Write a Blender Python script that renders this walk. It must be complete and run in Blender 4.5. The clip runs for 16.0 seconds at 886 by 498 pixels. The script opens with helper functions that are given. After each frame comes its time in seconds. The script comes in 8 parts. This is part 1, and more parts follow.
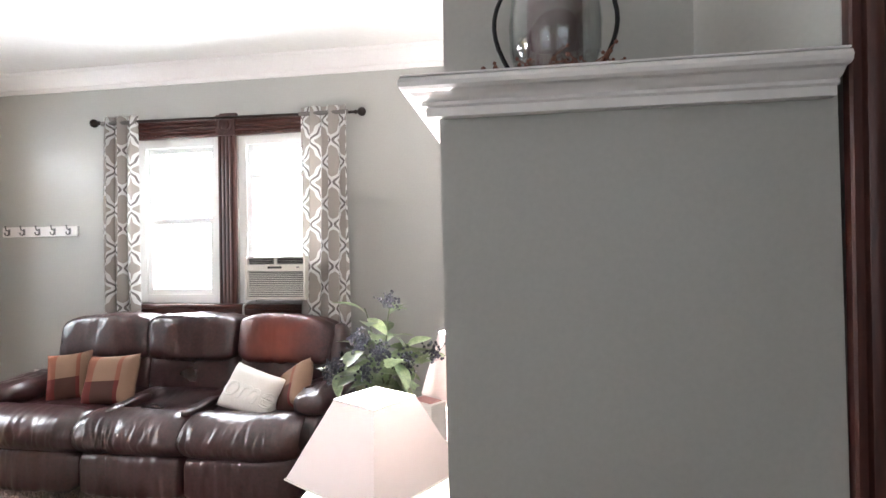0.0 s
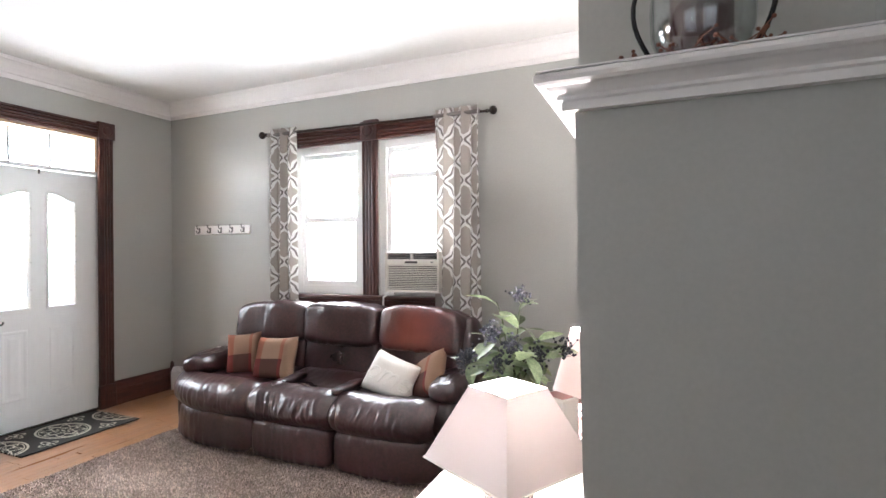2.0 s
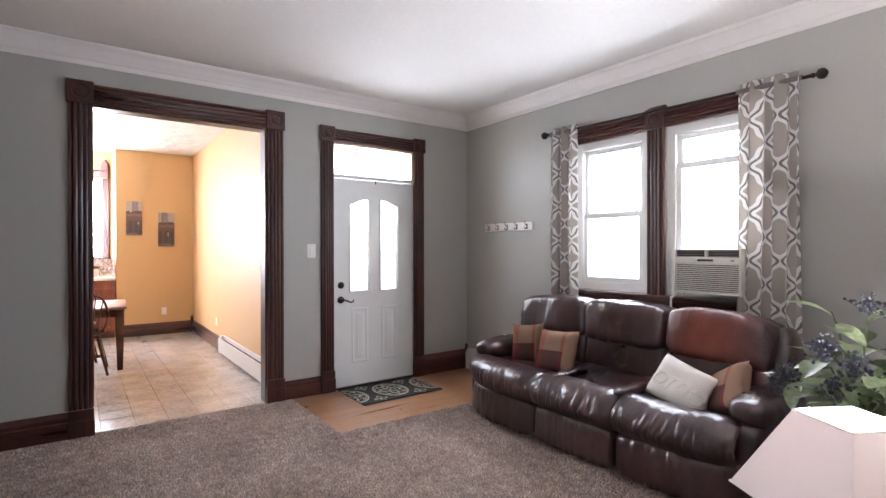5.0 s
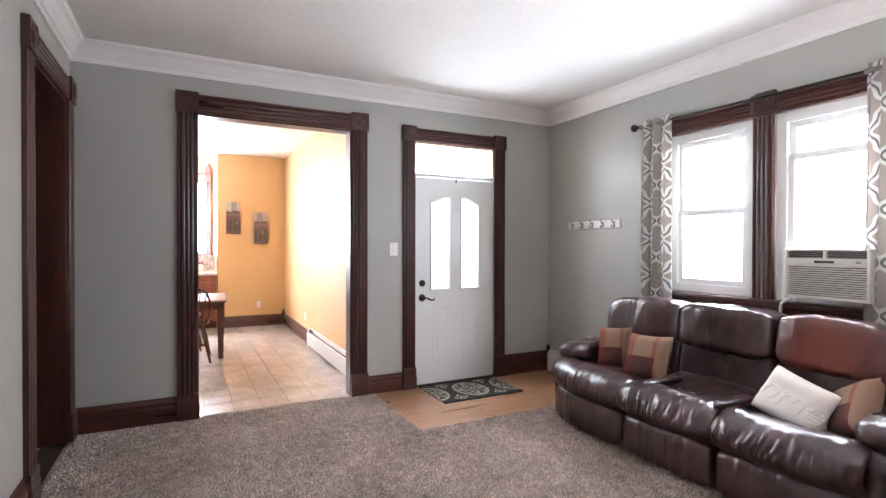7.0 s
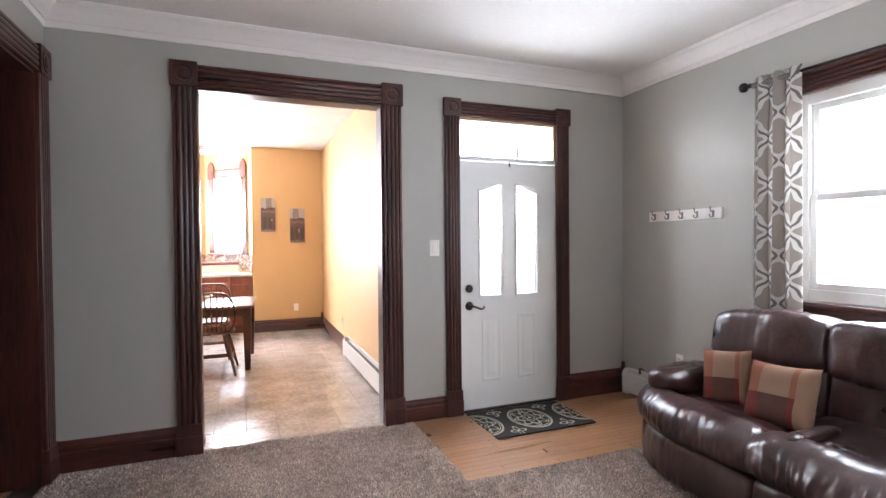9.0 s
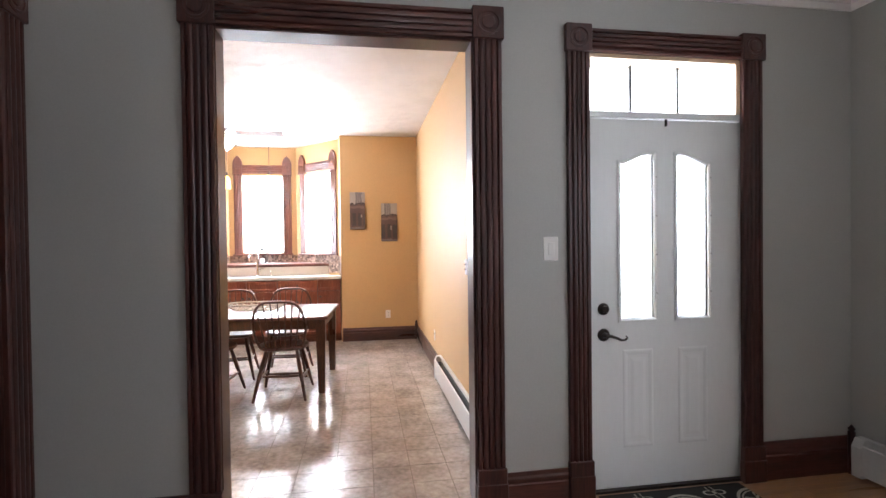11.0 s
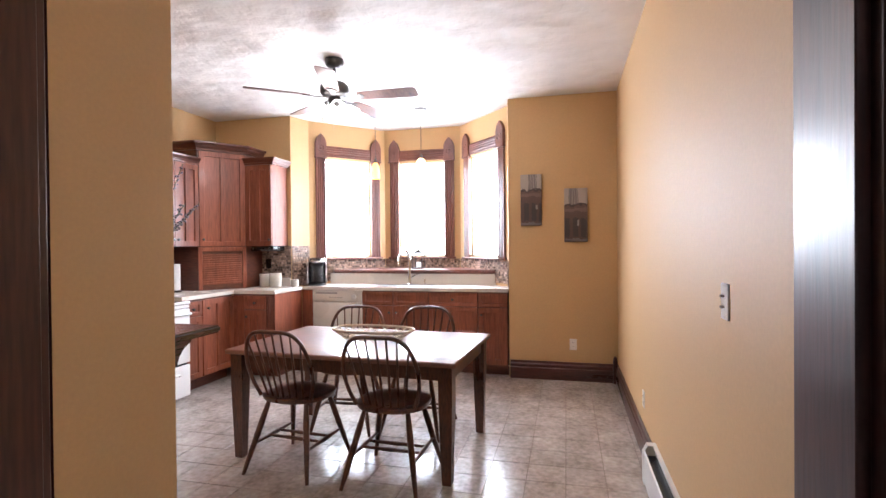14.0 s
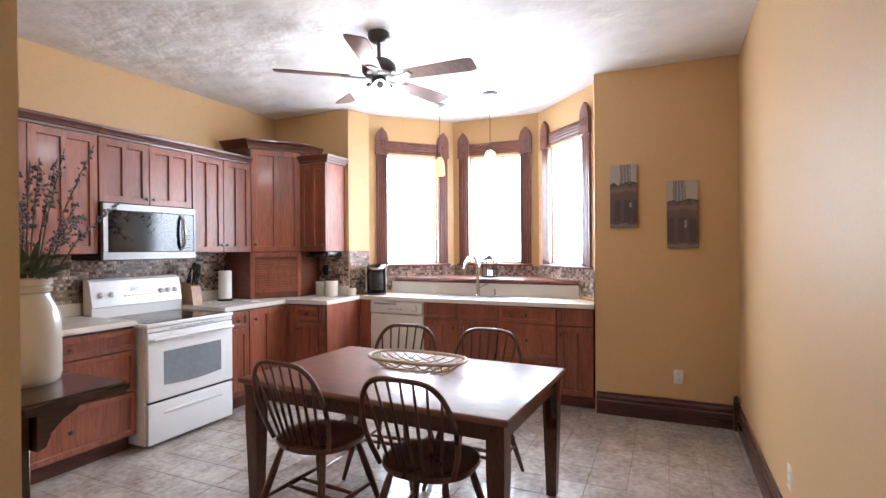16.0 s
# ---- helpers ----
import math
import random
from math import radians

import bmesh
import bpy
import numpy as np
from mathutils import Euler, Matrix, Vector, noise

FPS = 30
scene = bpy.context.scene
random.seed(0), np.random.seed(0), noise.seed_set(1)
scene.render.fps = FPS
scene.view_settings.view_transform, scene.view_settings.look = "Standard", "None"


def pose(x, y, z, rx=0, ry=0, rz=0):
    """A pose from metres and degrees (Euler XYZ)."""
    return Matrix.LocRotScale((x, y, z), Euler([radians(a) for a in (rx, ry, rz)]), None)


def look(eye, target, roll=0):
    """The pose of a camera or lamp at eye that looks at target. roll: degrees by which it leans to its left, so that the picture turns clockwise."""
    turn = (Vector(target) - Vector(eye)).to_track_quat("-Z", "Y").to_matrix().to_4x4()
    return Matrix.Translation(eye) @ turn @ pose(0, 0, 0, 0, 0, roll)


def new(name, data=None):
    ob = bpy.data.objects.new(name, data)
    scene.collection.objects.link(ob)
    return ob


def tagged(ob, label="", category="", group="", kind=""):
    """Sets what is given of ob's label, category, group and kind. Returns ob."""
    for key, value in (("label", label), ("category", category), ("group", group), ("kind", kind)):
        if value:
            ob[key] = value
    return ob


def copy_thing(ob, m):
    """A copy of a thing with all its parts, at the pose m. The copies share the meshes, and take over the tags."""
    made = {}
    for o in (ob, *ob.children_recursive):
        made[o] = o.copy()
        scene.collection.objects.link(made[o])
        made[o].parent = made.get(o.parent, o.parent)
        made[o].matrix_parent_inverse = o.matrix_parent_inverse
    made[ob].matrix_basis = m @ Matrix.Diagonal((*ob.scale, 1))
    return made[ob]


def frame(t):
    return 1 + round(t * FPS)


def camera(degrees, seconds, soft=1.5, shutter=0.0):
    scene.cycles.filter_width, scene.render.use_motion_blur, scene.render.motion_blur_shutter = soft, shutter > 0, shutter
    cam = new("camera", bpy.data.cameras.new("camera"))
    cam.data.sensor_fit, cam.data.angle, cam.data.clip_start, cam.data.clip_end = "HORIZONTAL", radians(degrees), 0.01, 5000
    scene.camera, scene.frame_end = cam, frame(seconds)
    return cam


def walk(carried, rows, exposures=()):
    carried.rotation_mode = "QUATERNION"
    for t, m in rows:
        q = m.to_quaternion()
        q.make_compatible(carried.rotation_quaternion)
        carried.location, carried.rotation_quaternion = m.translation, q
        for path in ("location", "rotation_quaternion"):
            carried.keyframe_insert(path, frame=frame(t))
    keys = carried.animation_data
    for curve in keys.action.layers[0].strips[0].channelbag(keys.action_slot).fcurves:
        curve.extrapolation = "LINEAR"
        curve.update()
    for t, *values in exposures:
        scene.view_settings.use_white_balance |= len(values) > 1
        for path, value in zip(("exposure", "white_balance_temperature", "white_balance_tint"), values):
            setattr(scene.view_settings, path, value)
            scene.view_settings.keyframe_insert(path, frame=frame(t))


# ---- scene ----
cam = camera(83.0, 16.0)
PATH = [
    (0, (0.241, 0.032, 1.421), (-0.056, 2.009, 1.428), -0.8),
    (0.5, (0.250, -0.004, 1.414), (-0.135, 1.959, 1.422), -0.8),
    (1, (0.254, 0.001, 1.419), (-0.253, 1.936, 1.423), -0.8),
    (1.5, (0.242, 0.024, 1.421), (-0.410, 1.914, 1.424), -0.6),
    (2, (0.239, -0.012, 1.409), (-0.548, 1.827, 1.413), -0.5),
    (2.5, (0.237, -0.011, 1.409), (-0.703, 1.754, 1.411), -0.5),
    (3, (0.232, -0.021, 1.404), (-0.866, 1.650, 1.407), -0.4),
    (3.5, (0.225, -0.062, 1.394), (-1.019, 1.504, 1.397), -0.4),
    (4, (0.222, -0.034, 1.409), (-1.174, 1.398, 1.405), -0.1),
    (4.5, (0.217, -0.039, 1.410), (-1.300, 1.264, 1.404), -0.0),
    (5, (0.210, -0.048, 1.406), (-1.405, 1.131, 1.401), -0.1),
    (5.2, (0.201, -0.043, 1.406), (-1.444, 1.093, 1.397), 0.1),
    (7.5, (0.111, -0.041, 1.419), (-1.685, 0.838, 1.403), -0.2),
    (8, (-0.087, 0.07, 1.422), (-1.901, 0.912, 1.4), -0.4),
    (10.5, (-1.47, 0.645, 1.438), (-3.419, 1.092, 1.407), -0.6),
    (11, (-1.798, 0.745, 1.422), (-3.772, 1.062, 1.393), -0.7),
    (11.5, (-2.145, 0.845, 1.437), (-4.136, 1.036, 1.410), -0.7),
    (12, (-2.496, 0.91, 1.439), (-4.496, 0.954, 1.409), -0.6),
    (12.5, (-2.845, 0.962, 1.428), (-4.843, 0.861, 1.399), -0.6),
    (13, (-3.178, 0.977, 1.427), (-5.166, 0.761, 1.404), -0.6),
    (13.5, (-3.491, 1.003, 1.425), (-5.459, 0.649, 1.402), -0.6),
    (14, (-3.793, 1.033, 1.418), (-5.735, 0.556, 1.402), -0.5),
    (14.5, (-4.068, 1.042, 1.426), (-5.984, 0.465, 1.415), -0.4),
    (15, (-4.261, 1.043, 1.443), (-6.144, 0.369, 1.43), -0.4),
    (15.5, (-4.451, 1.025, 1.464), (-6.302, 0.268, 1.448), -0.5),
    (16, (-4.592, 1.012, 1.458), (-6.419, 0.1975, 1.451), -0.4),
]
walk(cam, [(t, look(eye, target, roll)) for t, eye, target, roll in PATH],
     exposures=[(0.0, 0.6, 6180, 12), (2.0, 0.45, 6150, 13), (3.5, 0.22, 6050, 15), (5.0, -0.04, 6050, 17), (7.3, 0.3, 6020, 15), (8.2, 0.3, 6020, 15), (10.5, -0.27, 6020, 14), (11.5, -0.62, 6000, 15), (13.0, -0.98, 5950, 17), (14.5, -1.15, 5800, 16), (16.0, -1.34, 5700, 12)])

SKY_GLOW, BAY_GLOW, SOUTH_FILL = 34.0, 92.0, 0.95           # overcast sky to the north and past the bay; fill light added to the south
LAMP_W, FAN_W = 75.0, 46.0                                 # table lamp and fan lamp

# ---- world, sun, large lights ----
world = bpy.data.worlds.new("world")
scene.world = world
world.use_nodes = True
sky = world.node_tree.nodes.new("ShaderNodeTexSky")
sky.sky_type, sky.sun_disc = "NISHITA", False
sky.sun_elevation, sky.sun_rotation = radians(48), radians(150)
world.node_tree.links.new(sky.outputs[0], world.node_tree.nodes["Background"].inputs[0])
world.node_tree.nodes["Background"].inputs[1].default_value = 0.12
sun = new("sun", bpy.data.lights.new("sun", "SUN"))
sun.data.energy, sun.data.angle, sun.data.color = 1.0, radians(12), (1.0, 0.96, 0.9)
sun.matrix_basis = look((0, 0, 0), (-0.34, 0.58, -0.74))


def bulb(x, y, z, watts, r, col):
    d = bpy.data.lights.new("bulb", "POINT")
    d.energy, d.shadow_soft_size, d.color = watts, r, col
    ob = new("bulb_light", d)
    ob.location = (x, y, z)
    return ob


N_Y, W_X, S_Y = 3.665, -4.40, -0.80          # living room walls
LZ, KZ = 2.925, 2.965                        # ceilings
KW_X, KN_Y, KS_Y = -9.15, 1.54, -3.165       # kitchen walls

# ---- materials ----


def pm(name, col, rough=0.5, var=0.1, big=1.5, fine=40.0, bump=0.1, metal=0.0, stretch=(1, 1, 1), rnd=0.0, coat=0.0,
       col2=None, spec=0.5, dist=0.002, mottled=0.0, emit=0.0, island=0.0, rvar=0.08, world_place=False):
    """A surface with broad and fine variation of its colour and gloss, and a fine relief."""
    m = bpy.data.materials.new(name)
    m.use_nodes = True
    nt = m.node_tree
    n, l = nt.nodes, nt.links
    b = n["Principled BSDF"]
    tc = n.new("ShaderNodeTexCoord")
    mp = n.new("ShaderNodeMapping")
    mp.inputs["Scale"].default_value = stretch
    if world_place:                                          # one grain running over all the pieces
        l.new(n.new("ShaderNodeNewGeometry").outputs["Position"], mp.inputs[0])
    else:
        l.new(tc.outputs["Object"], mp.inputs[0])
    n1, n2 = n.new("ShaderNodeTexNoise"), n.new("ShaderNodeTexNoise")
    n1.inputs["Scale"].default_value, n2.inputs["Scale"].default_value = big, fine
    n1.inputs["Detail"].default_value, n2.inputs["Detail"].default_value = 4, 5
    for q in (n1, n2):
        l.new(mp.outputs[0], q.inputs["Vector"])
    add = n.new("ShaderNodeMath")
    add.operation = "ADD"
    l.new(n1.outputs[0], add.inputs[0])
    l.new(n2.outputs[0], add.inputs[1])
    half = n.new("ShaderNodeMath")
    half.operation = "MULTIPLY_ADD"
    half.inputs[1].default_value, half.inputs[2].default_value = 1.6, -1.1
    half.use_clamp = True
    l.new(add.outputs[0], half.inputs[0])
    ramp = n.new("ShaderNodeMix")
    ramp.data_type = "RGBA"
    lo = [c * (1 - var) for c in col]
    hi = [min(1, c * (1 + var)) for c in (col2 or col)]
    ramp.inputs[6].default_value, ramp.inputs[7].default_value = (*lo, 1), (*hi, 1)
    l.new(half.outputs[0], ramp.inputs[0])
    out = ramp.outputs[2]
    if rnd or island:
        if island:
            g = n.new("ShaderNodeNewGeometry")
            src = g.outputs["Random Per Island"]
        else:
            g = n.new("ShaderNodeObjectInfo")
            src = g.outputs["Random"]
        v = n.new("ShaderNodeMapRange")
        k = rnd or island
        v.inputs[3].default_value, v.inputs[4].default_value = 1 - k, 1 + k
        l.new(src, v.inputs[0])
        hs = n.new("ShaderNodeHueSaturation")
        l.new(v.outputs[0], hs.inputs["Value"])
        l.new(out, hs.inputs["Color"])
        out = hs.outputs[0]
    l.new(out, b.inputs["Base Color"])
    rr = n.new("ShaderNodeMapRange")
    rr.inputs[3].default_value, rr.inputs[4].default_value = max(0.02, rough - rvar), min(1, rough + rvar)
    l.new(n1.outputs[0], rr.inputs[0])
    l.new(rr.outputs[0], b.inputs["Roughness"])
    b.inputs["Metallic"].default_value = metal
    b.inputs["Specular IOR Level"].default_value = spec
    if coat:
        b.inputs["Coat Weight"].default_value, b.inputs["Coat Roughness"].default_value = coat, 0.12
    if bump:
        bp = n.new("ShaderNodeBump")
        bp.inputs["Strength"].default_value, bp.inputs["Distance"].default_value = bump, dist
        src = n2.outputs[0]
        if mottled:
            vo = n.new("ShaderNodeTexVoronoi")
            vo.feature = "SMOOTH_F1"
            vo.inputs["Scale"].default_value = mottled
            l.new(mp.outputs[0], vo.inputs["Vector"])
            ad = n.new("ShaderNodeMath")
            ad.operation = "ADD"
            l.new(vo.outputs[0], ad.inputs[0])
            l.new(n2.outputs[0], ad.inputs[1])
            src = ad.outputs[0]
        l.new(src, bp.inputs["Height"])
        l.new(bp.outputs[0], b.inputs["Normal"])
    if emit:
        b.inputs["Emission Color"].default_value, b.inputs["Emission Strength"].default_value = (*col, 1), emit
    return m


def nodes_of(m):
    return m.node_tree.nodes, m.node_tree.links, m.node_tree.nodes["Principled BSDF"]


def calc(nt, op, a, b=None, clamp=False):
    q = nt.nodes.new("ShaderNodeMath")
    q.operation, q.use_clamp = op, clamp
    for i, v in enumerate((a, b)):
        if v is None:
            continue
        if isinstance(v, (int, float)):
            q.inputs[i].default_value = v
        else:
            nt.links.new(v, q.inputs[i])
    return q.outputs[0]


grey_paint = pm("grey_paint", (0.405, 0.40, 0.372), 0.40, 0.04, 0.8, 90, 0.12, dist=0.001)
orange_paint = pm("orange_paint", (0.58, 0.375, 0.17), 0.56, 0.05, 0.9, 70, 0.14, dist=0.001, spec=0.6)
white_ceiling = pm("white_ceiling", (0.80, 0.78, 0.75), 0.8, 0.03, 1.2, 30, 0.25, dist=0.004)
stomped_ceiling = pm("stomped_ceiling", (0.80, 0.77, 0.73), 0.7, 0.04, 2.0, 6, 0.75, dist=0.03, mottled=4.5)
white_trim = pm("white_trim", (0.80, 0.77, 0.75), 0.35, 0.03, 3, 60, 0.06)
white_door = pm("white_door", (0.78, 0.79, 0.78), 0.35, 0.02, 2, 60, 0.06, stretch=(1, 1, 0.15))
vinyl_white = pm("vinyl_white", (0.82, 0.82, 0.80), 0.35, 0.02, 3, 60, 0.03)
dark_wood = pm("dark_wood", (0.040, 0.0125, 0.010), 0.36, 0.45, 3, 26, 0.18, stretch=(4, 4, 0.35), col2=(0.058, 0.018, 0.013), coat=0.1)
dark_wood_h = pm("dark_wood_h", (0.045, 0.014, 0.010), 0.3, 0.45, 3, 26, 0.18, stretch=(0.35, 0.35, 4), col2=(0.068, 0.020, 0.014), coat=0.18)
cherry = pm("cherry", (0.175, 0.047, 0.024), 0.38, 0.18, 2.0, 16, 0.05, stretch=(5, 5, 0.5), col2=(0.265, 0.082, 0.042), rnd=0.15, coat=0.1)
# Dark crown wood; on carcasses it colours in the shade of the joints.
dark_cherry_and_gap_shade = pm("dark_cherry_and_gap_shade", (0.08, 0.024, 0.014), 0.35, 0.3, 2.0, 18, 0.08, stretch=(0.6, 0.6, 5), col2=(0.13, 0.04, 0.022), coat=0.2)
bay_wood = pm("bay_wood", (0.10, 0.035, 0.026), 0.35, 0.35, 3, 24, 0.12, stretch=(4, 4, 0.35), col2=(0.15, 0.055, 0.038), coat=0.2)
table_wood = pm("table_wood", (0.12, 0.040, 0.022), 0.42, 0.3, 2, 20, 0.05, stretch=(4, 0.4, 4), col2=(0.19, 0.07, 0.04), spec=1.0, coat=0.5)
chair_wood = pm("chair_wood", (0.055, 0.020, 0.013), 0.3, 0.35, 4, 30, 0.08, stretch=(3, 3, 0.8), col2=(0.10, 0.036, 0.02), coat=0.2)
console_wood = pm("console_wood", (0.045, 0.018, 0.014), 0.25, 0.3, 3, 30, 0.06, stretch=(0.5, 4, 4), coat=0.3)
leather = pm("leather", (0.018, 0.0066, 0.0070), 0.30, 0.3, 2.5, 55, 0.3, col2=(0.050, 0.0180, 0.0180), dist=0.003, rvar=0.08, spec=0.9)
worn_leather = pm("worn_leather", (0.025, 0.0095, 0.0105), 0.32, 0.3, 2.5, 55, 0.2, col2=(0.070, 0.026, 0.027), dist=0.003, rvar=0.08, spec=0.8)
counter_top = pm("counter_top", (0.74, 0.69, 0.62), 0.25, 0.06, 5, 160, 0.02)
appliance = pm("appliance_white", (0.78, 0.78, 0.77), 0.22, 0.02, 2, 50, 0.01)
bisque = pm("bisque_white", (0.72, 0.69, 0.63), 0.3, 0.02, 2, 50, 0.01)
steel = pm("brushed_steel", (0.25, 0.245, 0.24), 0.42, 0.1, 4, 60, 0.04, metal=1.0, stretch=(0.4, 1, 9))
chrome = pm("chrome", (0.85, 0.85, 0.85), 0.16, 0.05, 4, 60, 0, metal=1.0)
dark_nickel = pm("dark_nickel", (0.10, 0.095, 0.09), 0.3, 0.2, 6, 60, 0.02, metal=1.0)
bronze = pm("oil_bronze", (0.03, 0.022, 0.018), 0.38, 0.3, 8, 60, 0.05, metal=0.8)
black_plastic = pm("black_plastic", (0.012, 0.012, 0.013), 0.25, 0.2, 6, 80, 0.03)
black_glass = pm("black_glass", (0.010, 0.011, 0.012), 0.09, 0.1, 3, 30, 0, spec=0.35)
oven_glass = pm("oven_glass", (0.20, 0.22, 0.24), 0.1, 0.1, 3, 30, 0)
heater_white = pm("heater_white", (0.70, 0.69, 0.66), 0.38, 0.05, 3, 40, 0.03)
plate_white = pm("plate_white", (0.78, 0.76, 0.72), 0.35, 0.02, 4, 60, 0)
ceramic = pm("ceramic", (0.72, 0.68, 0.60), 0.14, 0.04, 4, 30, 0.03, coat=0.4)
paper = pm("paper_white", (0.80, 0.79, 0.77), 0.85, 0.03, 6, 90, 0.1)
cream_cloth = pm("cream_cloth", (0.78, 0.74, 0.69), 0.9, 0.06, 4, 180, 0.4)
stitched = pm("stitching", (0.80, 0.77, 0.72), 0.85, 0.05, 6, 120, 0.3)
basket_cane = pm("basket_cane", (0.55, 0.45, 0.34), 0.5, 0.15, 5, 60, 0.15)
leaf_green = pm("leaf_green", (0.13, 0.19, 0.085), 0.36, 0.3, 6, 40, 0.1, col2=(0.24, 0.29, 0.16), rnd=0.3)
stem_green = pm("stem_green", (0.08, 0.10, 0.045), 0.6, 0.2, 6, 60, 0.1)
berry_dark = pm("berry_dark", (0.015, 0.015, 0.028), 0.35, 0.3, 9, 60, 0.05, island=0.3)
lavender = pm("lavender_buds", (0.17, 0.135, 0.17), 0.8, 0.3, 8, 60, 0.1, island=0.3)
dry_green = pm("dry_green", (0.10, 0.12, 0.065), 0.75, 0.25, 8, 60, 0.1)
rust_twig = pm("rust_twig", (0.13, 0.045, 0.025), 0.7, 0.3, 8, 60, 0.1)
wax = pm("candle_wax", (0.12, 0.055, 0.058), 0.5, 0.15, 6, 50, 0.05)
oak_strip = pm("oak_strip", (0.31, 0.15, 0.07), 0.3, 0.14, 2.5, 30, 0.05, stretch=(6, 0.5, 1), col2=(0.37, 0.185, 0.09), rnd=0.07, coat=0.3, world_place=True)
subfloor = pm("subfloor", (0.06, 0.045, 0.035), 0.9, 0.2, 3, 40, 0.1)
grout = pm("grout", (0.22, 0.18, 0.15), 0.75, 0.12, 3, 70, 0.1)
floor_tile = pm("floor_tile", (0.33, 0.29, 0.262), 0.22, 0.18, 5.0, 26, 0.07, col2=(0.47, 0.42, 0.385), rnd=0.06, rvar=0.04, dist=0.0015, spec=1.0, coat=0.25, world_place=True)
mosaic = pm("mosaic", (0.14, 0.075, 0.05), 0.22, 0.2, 9, 50, 0.02, col2=(0.42, 0.31, 0.24), island=0.75)
box_card = pm("box_card", (0.70, 0.66, 0.62), 0.5, 0.04, 5, 40, 0.02)
red_print = pm("red_print", (0.46, 0.22, 0.20), 0.5, 0.1, 5, 40, 0)
bar_grey = pm("bar_grey", (0.30, 0.29, 0.28), 0.5, 0.1, 5, 40, 0)
beige_paint = pm("beige_paint", (0.50, 0.40, 0.35), 0.5, 0.04, 1, 60, 0.08)
outside_lawn = pm("outside_lawn", (0.14, 0.17, 0.10), 0.9, 0.3, 0.3, 5, 0.1)
wood_block = pm("knife_block_wood", (0.38, 0.22, 0.11), 0.45, 0.2, 3, 30, 0.05, stretch=(1, 1, 5))
brown_cloth = pm("brown_cloth", (0.20, 0.14, 0.10), 0.9, 0.1, 4, 150, 0.3)
light_top = pm("light_top", (0.62, 0.58, 0.53), 0.35, 0.1, 3, 30, 0.04, stretch=(0.5, 4, 1))


def glass_mat(name, col, rough, gloss):
    m = bpy.data.materials.new(name)
    m.use_nodes = True
    nt = m.node_tree
    nt.nodes.remove(nt.nodes["Principled BSDF"])
    t, g, x = nt.nodes.new("ShaderNodeBsdfTransparent"), nt.nodes.new("ShaderNodeBsdfGlossy"), nt.nodes.new("ShaderNodeMixShader")
    t.inputs[0].default_value, g.inputs["Roughness"].default_value = (*col, 1), rough
    x.inputs[0].default_value = gloss
    nt.links.new(t.outputs[0], x.inputs[1])
    nt.links.new(g.outputs[0], x.inputs[2])
    nt.links.new(x.outputs[0], nt.nodes["Material Output"].inputs[0])
    return m


pane_glass = glass_mat("pane_glass", (0.97, 0.98, 0.98), 0.02, 0.05)
jar_glass = glass_mat("jar_glass", (0.86, 0.88, 0.88), 0.03, 0.14)


def shade_mat(name, col, through_col, mix, emit=0.0):
    """Cloth or glass that lets a bulb's light through."""
    m = bpy.data.materials.new(name)
    m.use_nodes = True
    nt = m.node_tree
    b = nt.nodes["Principled BSDF"]
    b.inputs["Base Color"].default_value, b.inputs["Roughness"].default_value = (*col, 1), 0.75
    t, x = nt.nodes.new("ShaderNodeBsdfTranslucent"), nt.nodes.new("ShaderNodeMixShader")
    t.inputs[0].default_value, x.inputs[0].default_value = (*through_col, 1), mix
    w = nt.nodes.new("ShaderNodeTexNoise")
    w.inputs["Scale"].default_value = 220
    bp = nt.nodes.new("ShaderNodeBump")
    bp.inputs["Strength"].default_value, bp.inputs["Distance"].default_value = 0.2, 0.001
    nt.links.new(w.outputs[0], bp.inputs["Height"])
    nt.links.new(bp.outputs[0], b.inputs["Normal"])
    nt.links.new(b.outputs[0], x.inputs[1])
    nt.links.new(t.outputs[0], x.inputs[2])
    nt.links.new(x.outputs[0], nt.nodes["Material Output"].inputs[0])
    if emit:
        b.inputs["Emission Color"].default_value, b.inputs["Emission Strength"].default_value = (*through_col, 1), emit
    return m


lamp_shade = shade_mat("lamp_shade_cloth", (0.74, 0.67, 0.65), (0.80, 0.70, 0.68), 0.085)
frosted = shade_mat("frosted_glass", (0.85, 0.83, 0.80), (1.0, 0.93, 0.85), 0.5, 30.0)
amber = shade_mat("amber_glass", (0.80, 0.50, 0.18), (1.0, 0.55, 0.12), 0.25, 3.0)
amber_pale = shade_mat("pale_amber_glass", (0.82, 0.70, 0.50), (1.0, 0.74, 0.38), 0.3, 3.0)


